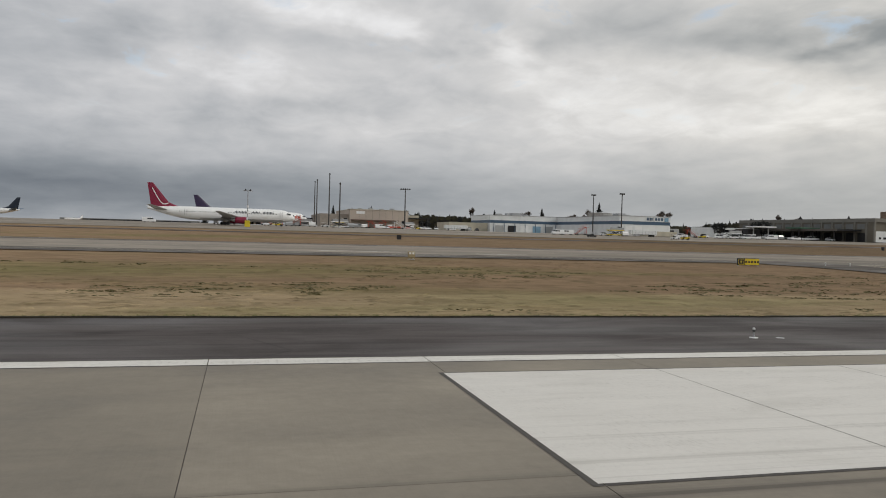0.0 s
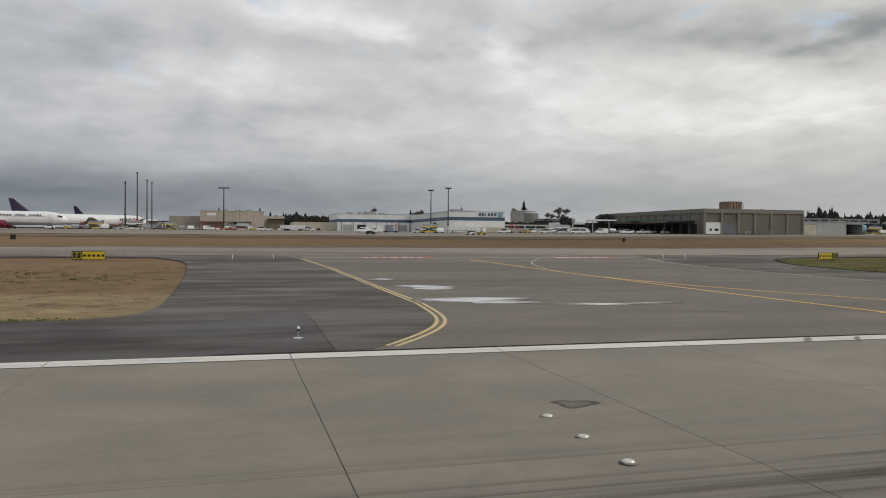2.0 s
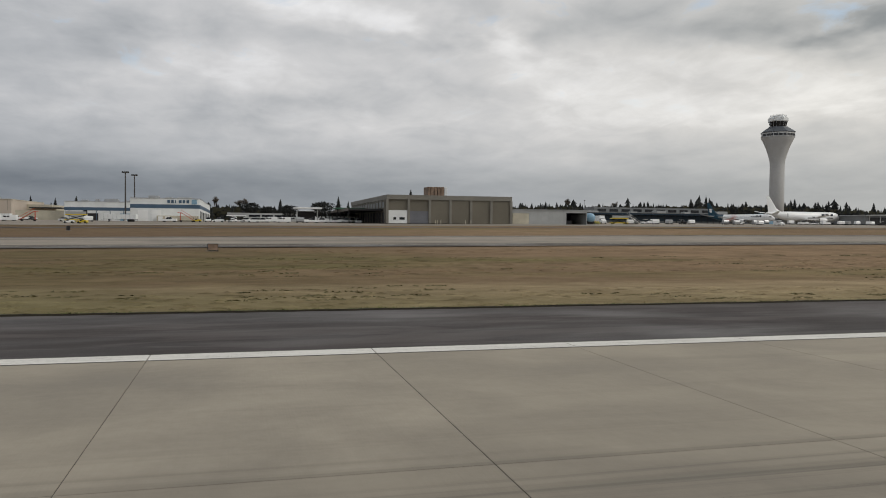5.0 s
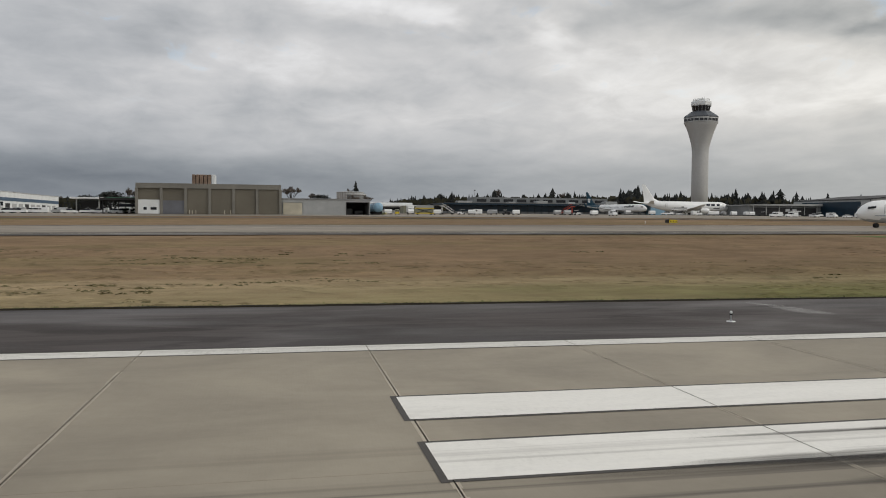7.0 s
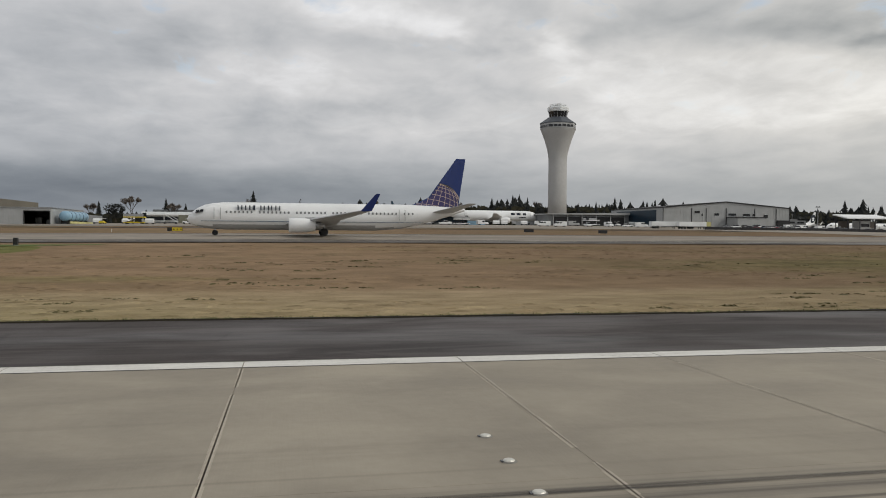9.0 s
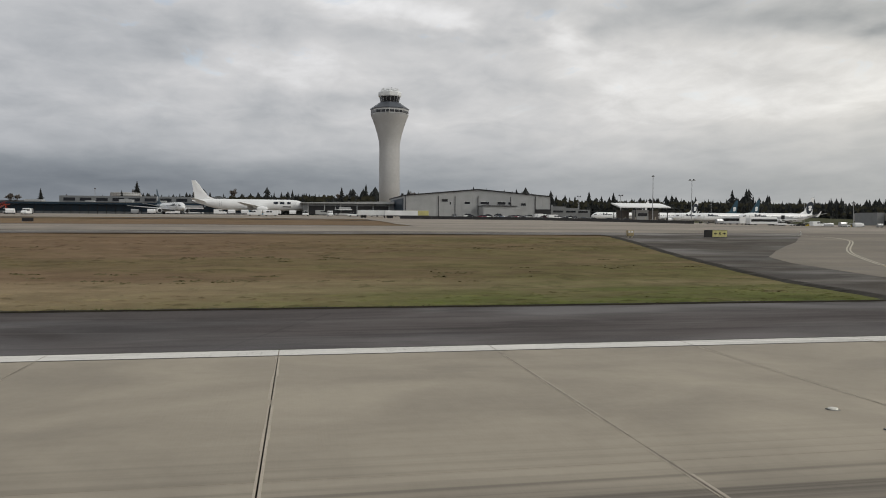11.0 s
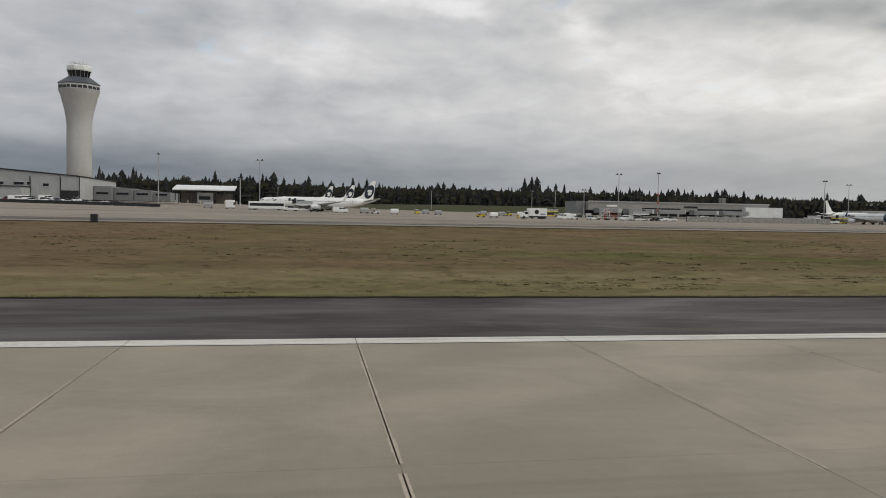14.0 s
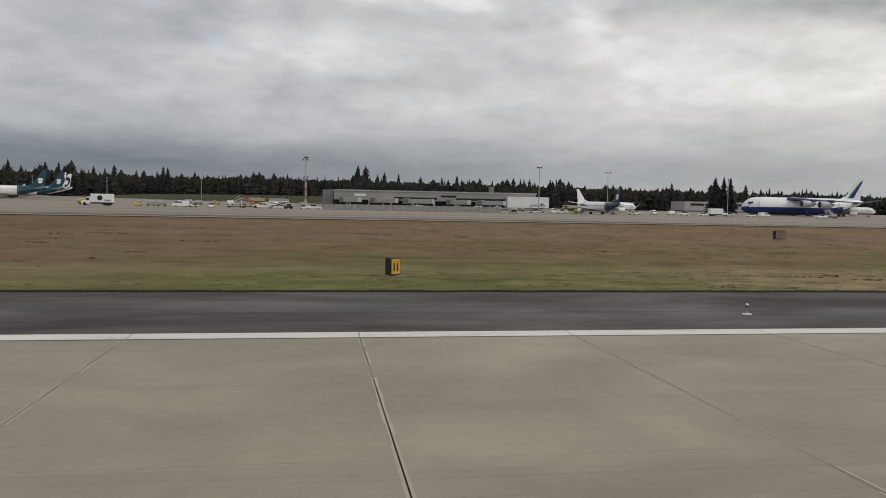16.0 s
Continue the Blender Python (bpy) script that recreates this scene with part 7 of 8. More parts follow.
part("fin_stripe", bm, BLUE, an, "broad blue diagonal stripe")


# ---- vehicles
def wheels(t, xs, half, r, mat=BLACK):
    for x in xs:
        for s in (-1, 1):
            bm = bmesh.new()
            loft(bm, [ring(r * q, s * half + w, 12, x, r, "y") for q, w in ((.6, -.12), (1, -.10), (1, .10), (.6, .12))])
            part("wheel", bm, mat, t)


def car(label, paint, suv=False):
    t = thing("parked_car", label, "car", group="parked cars")
    h = 0.18 if suv else 0.0
    bm = bmesh.new()
    loft(bm, [[(x, -0.88 * k, 0.28), (x, 0.88 * k, 0.28), (x, 0.90 * k, 0.62), (x, 0.80 * k, top), (x, -0.80 * k, top), (x, -0.90 * k, 0.62)] for x, k, top in ((-2.25, 0.86, 0.68), (-2.1, 0.97, 0.78), (-0.9, 1.0, 0.92 + h), (1.4, 1.0, 0.96 + h), (2.15, 0.97, 0.90 + h), (2.25, 0.9, 0.70))])
    part("body", bm, paint, t)
    bm = bmesh.new()
    loft(bm, [[(x, -w, z0), (x, w, z0), (x, w * 0.82, z1), (x, -w * 0.82, z1)] for x, w, z0, z1 in ((-1.05, .72, .9 + h, .93 + h), (-0.35, .78, .9 + h, 1.40 + h * 2), (1.0, .78, .9 + h, 1.42 + h * 2), (1.75 + h * 2, .74, .9 + h, 1.0 + h))])
    part("glasshouse", bm, GLASS, t)
    part("roof", boxes((-0.3, 1.05, -0.62, 0.62, 1.405 + h * 2, 1.45 + h * 2), bevel=0.02), paint, t)
    wheels(t, (-1.4, 1.35), 0.78, 0.32)
    return t


def pickup(label, paint):
    t = thing("pickup_truck", label, "truck", group="pickup trucks")
    bm = bmesh.new()
    loft(bm, [[(x, -0.95, 0.4), (x, 0.95, 0.4), (x, 0.95, z), (x, -0.95, z)] for x, z in ((-2.7, 0.85), (-2.5, 1.0), (-1.2, 1.1), (-1.1, 1.1), (2.7, 1.1))])
    part("body", bm, paint, t)
    bm = bmesh.new()
    loft(bm, [[(x, -0.82, 1.1), (x, 0.82, 1.1), (x, 0.7, z), (x, -0.7, z)] for x, z in ((-1.2, 1.12), (-0.6, 1.75), (0.8, 1.78), (1.0, 1.14))])
    part("cab_glass", bm, GLASS, t)
    part("cab_roof", boxes((-0.6, 0.8, -0.68, 0.68, 1.77, 1.83), bevel=0.02), paint, t)
    part("bed_rail", boxes((1.1, 2.7, -0.95, -0.87, 1.1, 1.3), (1.1, 2.7, 0.87, 0.95, 1.1, 1.3), (2.62, 2.7, -0.87, 0.87, 1.1, 1.3)), paint, t)
    wheels(t, (-1.7, 1.7), 0.82, 0.38)
    return t


def van(label, paint):
    t = thing("service_van", label, "van", group="service vans")
    bm = bmesh.new()
    loft(bm, [[(x, -0.95, 0.35), (x, 0.95, 0.35), (x, 0.95, z * 0.6), (x, 0.86, z), (x, -0.86, z), (x, -0.95, z * 0.6)] for x, z in ((-2.6, 0.95), (-2.4, 1.15), (-1.7, 1.25), (-1.0, 2.0), (-0.6, 2.1), (2.5, 2.1), (2.6, 1.9))])
    part("body", bm, paint, t)
    part("windscreen", boxes((-1.55, -0.5, -0.965, 0.965, 1.3, 1.78)), GLASS, t)
    part("side_window", boxes((-0.35, 0.5, -0.965, 0.965, 1.3, 1.75)), GLASS, t)
    wheels(t, (-1.7, 1.6), 0.82, 0.36)
    return t


def box_truck(label, paint, cabin=None):
    t = thing("box_truck", label, "truck", group="box trucks")
    part("cargo_box", boxes((-1.6, 4.6, -1.22, 1.22, 0.95, 3.5), bevel=0.06), paint, t)
    bm = bmesh.new()
    loft(bm, [[(x, -1.05, 0.5), (x, 1.05, 0.5), (x, 1.05, z), (x, -1.05, z)] for x, z in ((-4.2, 1.15), (-4.0, 1.45), (-3.2, 1.6), (-2.7, 2.5), (-1.7, 2.6))])
    part("cab", bm, cabin or paint, t)
    part("cab_window", boxes((-2.95, -1.95, -1.07, 1.07, 1.55, 2.25)), GLASS, t)
    part("chassis", boxes((-3.6, 4.5, -0.5, 0.5, 0.55, 0.94)), DGREY, t)
    bm = bmesh.new()
    loft(bm, [[(1.0 + 0.75 * math.cos(a), s, 2.3 + 0.75 * math.sin(a)) for a in [2 * math.pi * i / 16 for i in range(16)]] for s in (-1.26, -1.2)])
    part("emblem_disc", bm, DGREY, t, "plain dark emblem disc")
    part("text_bar", boxes((2.2, 4.0, -1.26, -1.19, 1.5, 1.75)), BLUE, t)
    wheels(t, (-3.3, 2.6, 3.5), 0.95, 0.48)
    return t


def tug(label, paint):
    t = thing("baggage_tug", label, "tug", group="ground support vehicles")
    bm = bmesh.new()
    loft(bm, [[(x, -0.8, 0.3), (x, 0.8, 0.3), (x, 0.8, z), (x, -0.8, z)] for x, z in ((-1.5, 0.85), (-1.3, 1.05), (-0.2, 1.1), (0.0, 0.75), (1.5, 0.75))])
    part("body", bm, paint, t)
    part("seat", boxes((0.1, 0.6, -0.6, 0.6, 0.76, 1.2), bevel=0.04), BLACK, t)
    part("canopy", boxes((-0.4, 1.3, -0.75, 0.75, 1.85, 1.95)), WHITE, t)
    for x in (-0.3, 1.2):
        for s in (-0.68, 0.68):
            bm = bmesh.new()
            rod(bm, 0.03, 0.03, 0.75, 1.85, 5, x, s)
            part("canopy_post", bm, DGREY, t)
    wheels(t, (-1.0, 1.0), 0.7, 0.34)
    return t


def trailer(label, paint, L=12.0):
    t = thing("box_trailer", label, "trailer", group="box trailers")
    part("box_body", boxes((0, L, -1.25, 1.25, 1.0, 2.75), bevel=0.05), paint, t)
    part("rail", boxes((0, L, -1.27, 1.27, 0.9, 0.99)), DGREY, t)
    for k in range(int(L // 1.5)):
        part("side_post", boxes((0.7 + 1.5 * k, 0.78 + 1.5 * k, -1.29, -1.251, 1.02, 2.7)), LGREY, t)
    part("landing_leg", boxes((2.2, 2.4, -0.7, -0.55, 0, 0.9), (2.2, 2.4, 0.55, 0.7, 0, 0.9)), DGREY, t)
    wheels(t, (L - 2.6, L - 1.5), 1.0, 0.48)
    return t


def coach(label, paint):
    t = thing("airport_bus", label, "bus", group="airport buses")
    part("body", boxes((-6, 6, -1.3, 1.3, 0.45, 3.0), bevel=0.15), paint, t)
    part("window_band", boxes((-5.7, 5.6, -1.315, 1.315, 1.45, 2.4)), GLASS, t)
    for k in range(6):
        part("window_post", boxes((-4.7 + 1.9 * k, -4.6 + 1.9 * k, -1.33, 1.33, 1.4, 2.45)), DGREY, t)
    wheels(t, (-4.0, 3.6), 1.08, 0.5)
    return t


def cart(label, paint):
    t = thing("baggage_cart", label, "cart", group="ground support vehicles")
    part("deck", boxes((-1.5, 1.5, -0.8, 0.8, 0.4, 0.5)), DGREY, t)
    bm = bmesh.new()
    prism(bm, [(-0.78, 0.5), (0.78, 0.5), (0.78, 1.4), (0.45, 2.0), (-0.45, 2.0), (-0.78, 1.4)], "x", -1.4, 1.4)
    part("container", bm, paint, t, "ribbed freight container")
    wheels(t, (-1.1, 1.1), 0.65, 0.22)
    return t


def loader(label, paint):
    t = thing("cargo_loader", label, "loader", group="ground support vehicles")
    part("platform", boxes((-3.5, 3.5, -1.4, 1.4, 2.3, 2.65)), paint, t)
    bm = bmesh.new()
    for s in (-1.2, 1.2):
        beam(bm, (-3, s, 0.6), (3, s, 2.3), 0.12)
        beam(bm, (3, s, 0.6), (-3, s, 2.3), 0.12)
    part("scissor", bm, DGREY, t)
    part("chassis", boxes((-3.6, 3.6, -1.2, 1.2, 0.4, 0.8)), paint, t)
    part("cab", boxes((-3.5, -2.2, -1.9, -1.42, 2.65, 4.1), bevel=0.05), GLASS, t)
    part("rail", boxes((-3.4, 3.4, 1.32, 1.4, 2.66, 3.6)), METAL, t)
    wheels(t, (-2.6, 2.6), 1.0, 0.4)
    return t


def stairs(label, paint):
    t = thing("boarding_stairs", label, "stairs", group="ground support vehicles")
    for k in range(12):
        part("step", boxes((-2.4 + k * 0.36, -2.04 + k * 0.36, -0.7, 0.7, 0.55 + k * 0.24, 0.62 + k * 0.24)), LGREY, t)
    for s in (-0.75, 0.75):
        bm = bmesh.new()
        beam(bm, (-2.5, s, 0.5), (2.2, s, 3.5), 0.09)
        beam(bm, (-2.5, s, 1.5), (2.2, s, 4.5), 0.04)
        part("side_rail", bm, paint, t)
    part("platform", boxes((2.0, 3.4, -0.75, 0.75, 3.35, 3.5)), paint, t)
    part("chassis", boxes((-2.6, 3.0, -0.8, 0.8, 0.35, 0.55)), DGREY, t)
    bm = bmesh.new()
    for s in (-0.6, 0.6):
        rod(bm, 0.08, 0.08, 0.5, 3.4, 6, 2.4, s)
    part("support", bm, paint, t)
    wheels(t, (-1.8, 2.2), 0.7, 0.34)
    return t


FLEET = {
    "car_w": car("white saloon car parked on the apron", WHITE), "car_s": car("silver saloon car parked on the apron", METAL), "car_d": car("dark saloon car parked on the apron", DGREY),
    "suv": car("pale sport utility car parked on concrete", WHITE2, True), "car_r": car("dark red car parked near the hangar", CRIMSON), "car_b": car("blue car parked near the hangar", BAND),
    "pick": pickup("white service pickup truck parked on concrete", WHITE), "van": van("white service van parked on the apron", WHITE), "van_g": van("grey service van parked on the apron", LGREY),
    "truck": box_truck("white box truck with a round dark emblem", WHITE), "tug_w": tug("white baggage tug with a flat canopy", WHITE), "tug_d": tug("dark baggage tug with a flat canopy", DGREY), "tug_y": tug("yellow baggage tug with a flat canopy", YELLOW),
    "tr_w": trailer("white box trailer standing on its legs", WHITE2), "tr_y": trailer("pale yellow box trailer on the apron", LIME, 10), "bus": coach("dark-windowed airport bus in white", WHITE),
    "cart": cart("silver freight container on a low cart", METAL), "cart_w": cart("white freight container on a low cart", WHITE), "load": loader("yellow scissor cargo loader on the apron", YELLOW), "load_w": loader("white scissor cargo loader on the apron", WHITE), "st": stairs("white mobile boarding stairs", WHITE), "st_r": stairs("orange-red mobile boarding stairs", RED),
}
USED = set()


def park(kind, x, y, rz=0.0):
    z = zg(x, y) + 0.03
    if kind in USED:
        return clone(FLEET[kind], x, y, z, rz)
    USED.add(kind)
    FLEET[kind].matrix_basis = pose(SC * x, SC * y, SC * z, 0, 0, rz) @ Matrix.Scale(SC, 4)
    return FLEET[kind]


def line_up(y, row, jitter=3.0, seed=1):
    rng = random.Random(seed)
    for kind, x in row:
        park(kind, x, y + rng.uniform(-jitter, jitter), rng.choice((0, 180, 0, 180, 90)) + rng.uniform(-8, 8))


line_up(402, [("load", -314), ("tug_w", -308), ("van_g", -303), ("st_r", -296), ("st_r", -291), ("van", -285.5), ("van", -277), ("pick", -271), ("car_w", -266.5), ("suv", -261), ("van", -253.3), ("pick", -246.4), ("car_s", -237.5)], 4, 1)
line_up(394, [("st_r", -350), ("load", -346), ("st_r", -341.5), ("st_r", -336), ("load_w", -331)], 2, 21)
line_up(385, [("st", -318.4), ("st", -312), ("cart", -307), ("cart_w", -303), ("van", -295), ("car_w", -291), ("st", -285), ("load_w", -280), ("tug_y", -275), ("suv", -270), ("tr_w", -262), ("van_g", -249), ("car_d", -243)], 3, 2)
line_up(330, [("pick", -352), ("tug_y", -347), ("cart", -343), ("cart", -339.5), ("cart_w", -333), ("tug_w", -328), ("load_w", -322), ("cart", -317), ("cart", -372), ("tug_d", -366), ("van", -398)], 3, 3)
line_up(302, [("van", -234.8), ("van", -230), ("st_r", -224), ("car_w", -212.3), ("load", -208.2), ("cart_w", -204), ("tr_w", -200), ("pick", -176.8), ("st_r", -170.6), ("tug_y", -167), ("pick", -163.3), ("suv", -159.5), ("van", -154), ("pick", -149.5), ("van_g", -145), ("van", -140.5), ("van_g", -132)], 3, 4)
park("tug_d", -239.4, 258.2, 10), park("tug_y", -199, 262, 170), park("tug_w", -203, 262.5, 180)
line_up(318, [("pick", -112.5), ("van", -109.2), ("suv", -113), ("pick", -109.5)], 10, 5)
for k, y in enumerate((291, 300, 310, 321, 338)):
    park(("suv", "pick", "car_w", "pick", "van")[k], -108.5 - (k % 2) * 1.2, y, 90 + 6 * k)
line_up(296, [("pick", -121.5), ("pick", -117), ("suv", -112.5), ("pick", -126), ("load_w", -153), ("pick", -143.5), ("suv", -147), ("cart", -129.8), ("van", -136)], 4, 6)
line_up(300, [("cart_w", -13.4), ("tug_y", -10.6), ("truck", -4), ("load", 0), ("cart_w", 5), ("st", 11), ("tug_w", 16.6), ("cart_w", 20), ("van", 23.6), ("cart", 28), ("cart", 31), ("tug_d", 35), ("cart_w", 39), ("cart", 57), ("cart", 60), ("st_r", 63), ("tug_w", 66.8), ("cart_w", 70.5), ("cart", 74), ("van", 77)], 9, 7)
line_up(333, [("cart_w", 143), ("cart_w", 148), ("cart", 152.8), ("cart_w", 157), ("cart_w", 162), ("cart_w", 167.7), ("tug_d", 173), ("van_g", 179.7), ("load_w", 189), ("tug_w", 199), ("cart", 206), ("van", 138), ("load_w", 128), ("pick", 120), ("cart_w", 112), ("cart", 104)], 5, 8)
line_up(298, [("van", 154), ("van", 160), ("pick", 172.8), ("van", 182), ("car_w", 191), ("van", 196), ("suv", 201), ("van_g", 208), ("car_d", 243.5), ("suv", 247.5), ("car_w", 255.5), ("car_s", 261), ("van", 266), ("car_w", 271.8), ("suv", 277)], 4, 9)
line_up(279, [("tr_w", 203), ("tr_w", 212), ("tr_y", 217), ("car_d", 232), ("car_r", 237), ("car_w", 242.5), ("car_s", 247), ("car_w", 252), ("suv", 255.6), ("car_r", 260), ("van", 264), ("car_w", 268), ("suv", 272), ("car_b", 276), ("car_w", 280), ("car_s", 285), ("car_w", 290), ("car_d", 294.5)], 3, 10)
line_up(288, [("car_s", 228), ("suv", 234), ("car_w", 240), ("car_b", 246), ("car_r", 250), ("car_w", 257), ("van", 263), ("car_s", 270)], 3, 11)
line_up(271, [("bus", 333), ("cart", 326), ("bus", 345), ("tug_w", 340), ("pick", 353), ("tug_d", 361), ("load_w", 357), ("van", 370), ("cart", 378), ("tug_w", 382), ("cart_w", 389)], 3, 12)
line_up(276, [("tug_y", 420), ("cart_w", 426), ("van", 451), ("tug_w", 455), ("car_w", 461), ("st_r", 473), ("van", 478), ("load_w", 483), ("tug_d", 486.5), ("car_w", 491.5), ("pick", 495), ("st", 468), ("cart", 440), ("cart", 444), ("tug_y", 436)], 6, 13)
line_up(330, [("tug_y", 404), ("cart", 408), ("cart", 413), ("tug_w", 470), ("cart_w", 476), ("van", 539), ("van", 598), ("pick", 603), ("load", 607.5), ("tug_w", 633), ("car_w", 640), ("van", 648), ("cart_w", 655), ("suv", 661), ("car_w", 667), ("truck", 675), ("car_s", 682), ("car_w", 690), ("van", 697), ("cart", 625), ("load_w", 591)], 6, 14)
line_up(352, [("cart", 440), ("cart", 446), ("tug_y", 452), ("cart_w", 458), ("cart", 464), ("load", 470), ("cart_w", 478), ("tug_d", 484), ("cart", 490), ("cart", 560), ("van", 570), ("cart_w", 580), ("st", 590)], 6, 15)
park("pick", 716, 312, 185), park("st", 721.5, 313, 180)
park("truck", 431.4, 246.0, 3)
bx = thing("generator_box", "beige generator box on the apron edge", "generator", 571, 292, zg(571, 292), 4)
part("housing", boxes((-1.6, 1.6, -0.9, 0.9, 0.25, 1.9), bevel=0.06), CREAM, bx)
part("louvre", boxes((-1.2, 1.2, -0.93, -0.901, 0.6, 1.4)), DGREY, bx)
part("skid", boxes((-1.7, 1.7, -1.0, 1.0, 0, 0.24)), DGREY, bx)
fuel = thing("fuel_tank", "long pale blue cylindrical tank lying on cradles", "tank", -19.4, 277, zg(-19, 290) + 0.03, 90)
bm = bmesh.new()
loft(bm, [ring(r, u, 20, 0, 2.5, "x") for u, r in ((0, .5), (0.2, 1.1), (0.7, 1.6), (1.3, 1.75), (25.4, 1.75), (26.0, 1.6), (26.5, 1.1), (26.7, .5))])
part("tank", bm, LBLUE, fuel, smooth=True)
for u in (3.6, 8.4, 13.2, 18.0, 22.8):
    bm = bmesh.new()
    loft(bm, [ring(r, u + d, 20, 0, 2.5, "x") for d, r in ((0, 1.74), (0, 1.83), (0.35, 1.83), (0.35, 1.74))])
    part("band", bm, BAND, fuel)
for u in (2.0, 9.5, 17.0, 24.0):
    part("cradle", boxes((u, u + 0.5, -1.5, 1.5, 0, 1.15)), DGREY, fuel)
part("walkway", boxes((2.0, 25.0, -0.3, 0.3, 4.24, 4.32)), METAL, fuel, "narrow metal walkway")
part("spill_kerb", boxes((-1.6, 27.6, -2.6, -2.3, 0, 0.7)), LIME, fuel, "pale yellow spill kerb")
ladder = thing("red_barrier", "orange-red barrier fence on the apron", "barrier", -296, 396, zg(-296, 396))
for k in range(8):
    part("barrier_board", boxes((k * 2.4, k * 2.4 + 2.2, -0.05, 0.05, 0.3, 1.2)), RED, ladder)
    part("barrier_foot", boxes((k * 2.4 + 1.0, k * 2.4 + 1.2, -0.4, 0.4, 0, 0.3)), DGREY, ladder)


def reservoir(x, y, r, top):
    """A round water reservoir with ribbed walls and a shallow roof, standing behind the wood."""
    z = zg(x, y)
    t = thing("water_reservoir", "round grey-green steel reservoir behind the far wood", "tank", x, y, z)
    h = top - z
    bm = bmesh.new()
    loft(bm, [ring(q, u, 40) for q, u in ((r, 0.0), (r, h - 1.2))])
    part("wall", bm, CONC, t)
    bm = bmesh.new()
    loft(bm, [ring(q, u, 40) for q, u in ((r + 0.25, h - 1.2), (r + 0.25, h - 0.7), (r * 0.6, h - 0.25), (0.4, h))])
    part("roof", bm, LGREY, t)
    for k in range(28):
        a = 2 * math.pi * k / 28
        part("rib", boxes((-0.15, 0.15, -0.16, 0.10, 0.0, h - 1.25)), FRAMEC, t, m=pose(r * math.cos(a), r * math.sin(a), 0, 0, 0, math.degrees(a) + 90))


reservoir(11.0, 767.0, 13.0, 31.3)


# ---- light masts
def mast(label, x, y, top, heads=2, wide=2.2, mat=WOODPOLE, group="apron light masts", zb=None, paint=None):
    zb = zg(x, y) if zb is None else zb
    t = thing("light_mast", label, "lamp post", x, y, zb, 0, group)
    h = top - zb
    bm = bmesh.new()
    k = 0.62 if mat in (METAL, LGREY) else 1.0
    loft(bm, [ring(r * k, z, 8) for r, z in ((0.34, 0), (0.28, h * 0.4), (0.2, h))])
    part("pole", bm, mat, t)
    bm = bmesh.new()
    rod(bm, 0.5, 0.5, 0, 0.9, 10)
    part("footing", bm, CONC, t)
    if heads:
        part("crossarm", boxes((-wide / 2, wide / 2, -0.08, 0.08, h - 0.5, h - 0.32)), mat, t)
    for k in range(heads):
        u = -wide / 2 + wide * (k + 0.5) / heads
        bm = bmesh.new()
        loft(bm, [[(u + sx * w, sy * d, z) for sx, sy in ((-1, -1), (1, -1), (1, 1), (-1, 1))] for w, d, z in ((0.16, 0.14, h + 0.18), (0.34, 0.30, h - 0.15), (0.36, 0.32, h - 0.3))])
        lamp = part("lamp_head", bm, DGREY, t)
        part("glass", boxes((u - 0.28, u + 0.28, -0.24, 0.24, h - 0.33, h - 0.302)), LENS, lamp)
    if paint:
        for k in range(3):
            bm = bmesh.new()
            rod(bm, 0.31, 0.30, h * (0.2 + 0.16 * k), h * (0.26 + 0.16 * k), 8)
            part("painted_band", bm, paint, t, "painted warning band")
    return t


mast("tall dark flood-light mast with a ring of lamps", -194.9, 351, 24.9, 4, 2.6, zb=5.5)
mast("tall dark flood-light mast with a ring of lamps", -194.6, 322, 24.2, 4, 2.6)
mast("tall dark flood-light mast with eight lamps", -287.9, 357.7, 24.3, 5, 5.0)
mast("very tall thin dark pole on the apron", -323.6, 355.8, 29.7, 1, 0.8)
mast("tall thin dark pole on the apron", -323.5, 316.6, 23.2, 1, 0.8)
mast("tall thin dark pole on the apron", -324.1, 423.4, 30.1, 1, 0.8)
mast("tall thin dark pole on the apron", -324.6, 405, 30.0, 1, 0.8)
pz = mast("slim banded mast with a flat top and yellow foot", -360.1, 275.5, 17.0, 2, 3.2, METAL, paint=WHITE)
part("yellow_foot", boxes((-0.9, 0.9, -0.9, 0.9, 0, 2.2), bevel=0.1), YELLOW, pz)
mast("tall grey lamp post beside the shelter", 307.1, 285.6, 23.0, 1, 1.4, METAL)
mast("tall grey lamp post with a flat head", 339.8, 315.7, 23.7, 2, 3.6, METAL)
mast("tall grey lamp post with a flat head", 491.4, 319.9, 22.2, 2, 3.4, METAL)
mast("tall grey lamp post with a flat head", 588.5, 317.3, 21.4, 2, 2.6, METAL)
mast("tall grey lamp post with a flat head", 637.6, 365.9, 22.5, 2, 4.2, METAL)
mast("grey mast with red painted bands beside the concourse", 492.3, 283, 20.8, 2, 1.6, LGREY, paint=LAMPRED)
mast("tall grey lamp post with a flat head", 705, 372, 21.0, 1, 1.2, METAL)
mast("thin grey lamp post beyond the blue terminal", 60, 455, 22, 1, 1.2, METAL)
for x, y, top in ((491, 362, 16.6), (490, 404, 17.4), (490, 449, 18.4), (328, 365, 18.5), (324, 413, 19.5)):
    mast("tall grey lamp post with a flat head", x, y, top, 2, 3.0, METAL)
for x in (341, 380, 431):
    mast("slim grey lamp post beyond the parked aircraft", x, 460, 17.5, 1, 1.4, METAL)


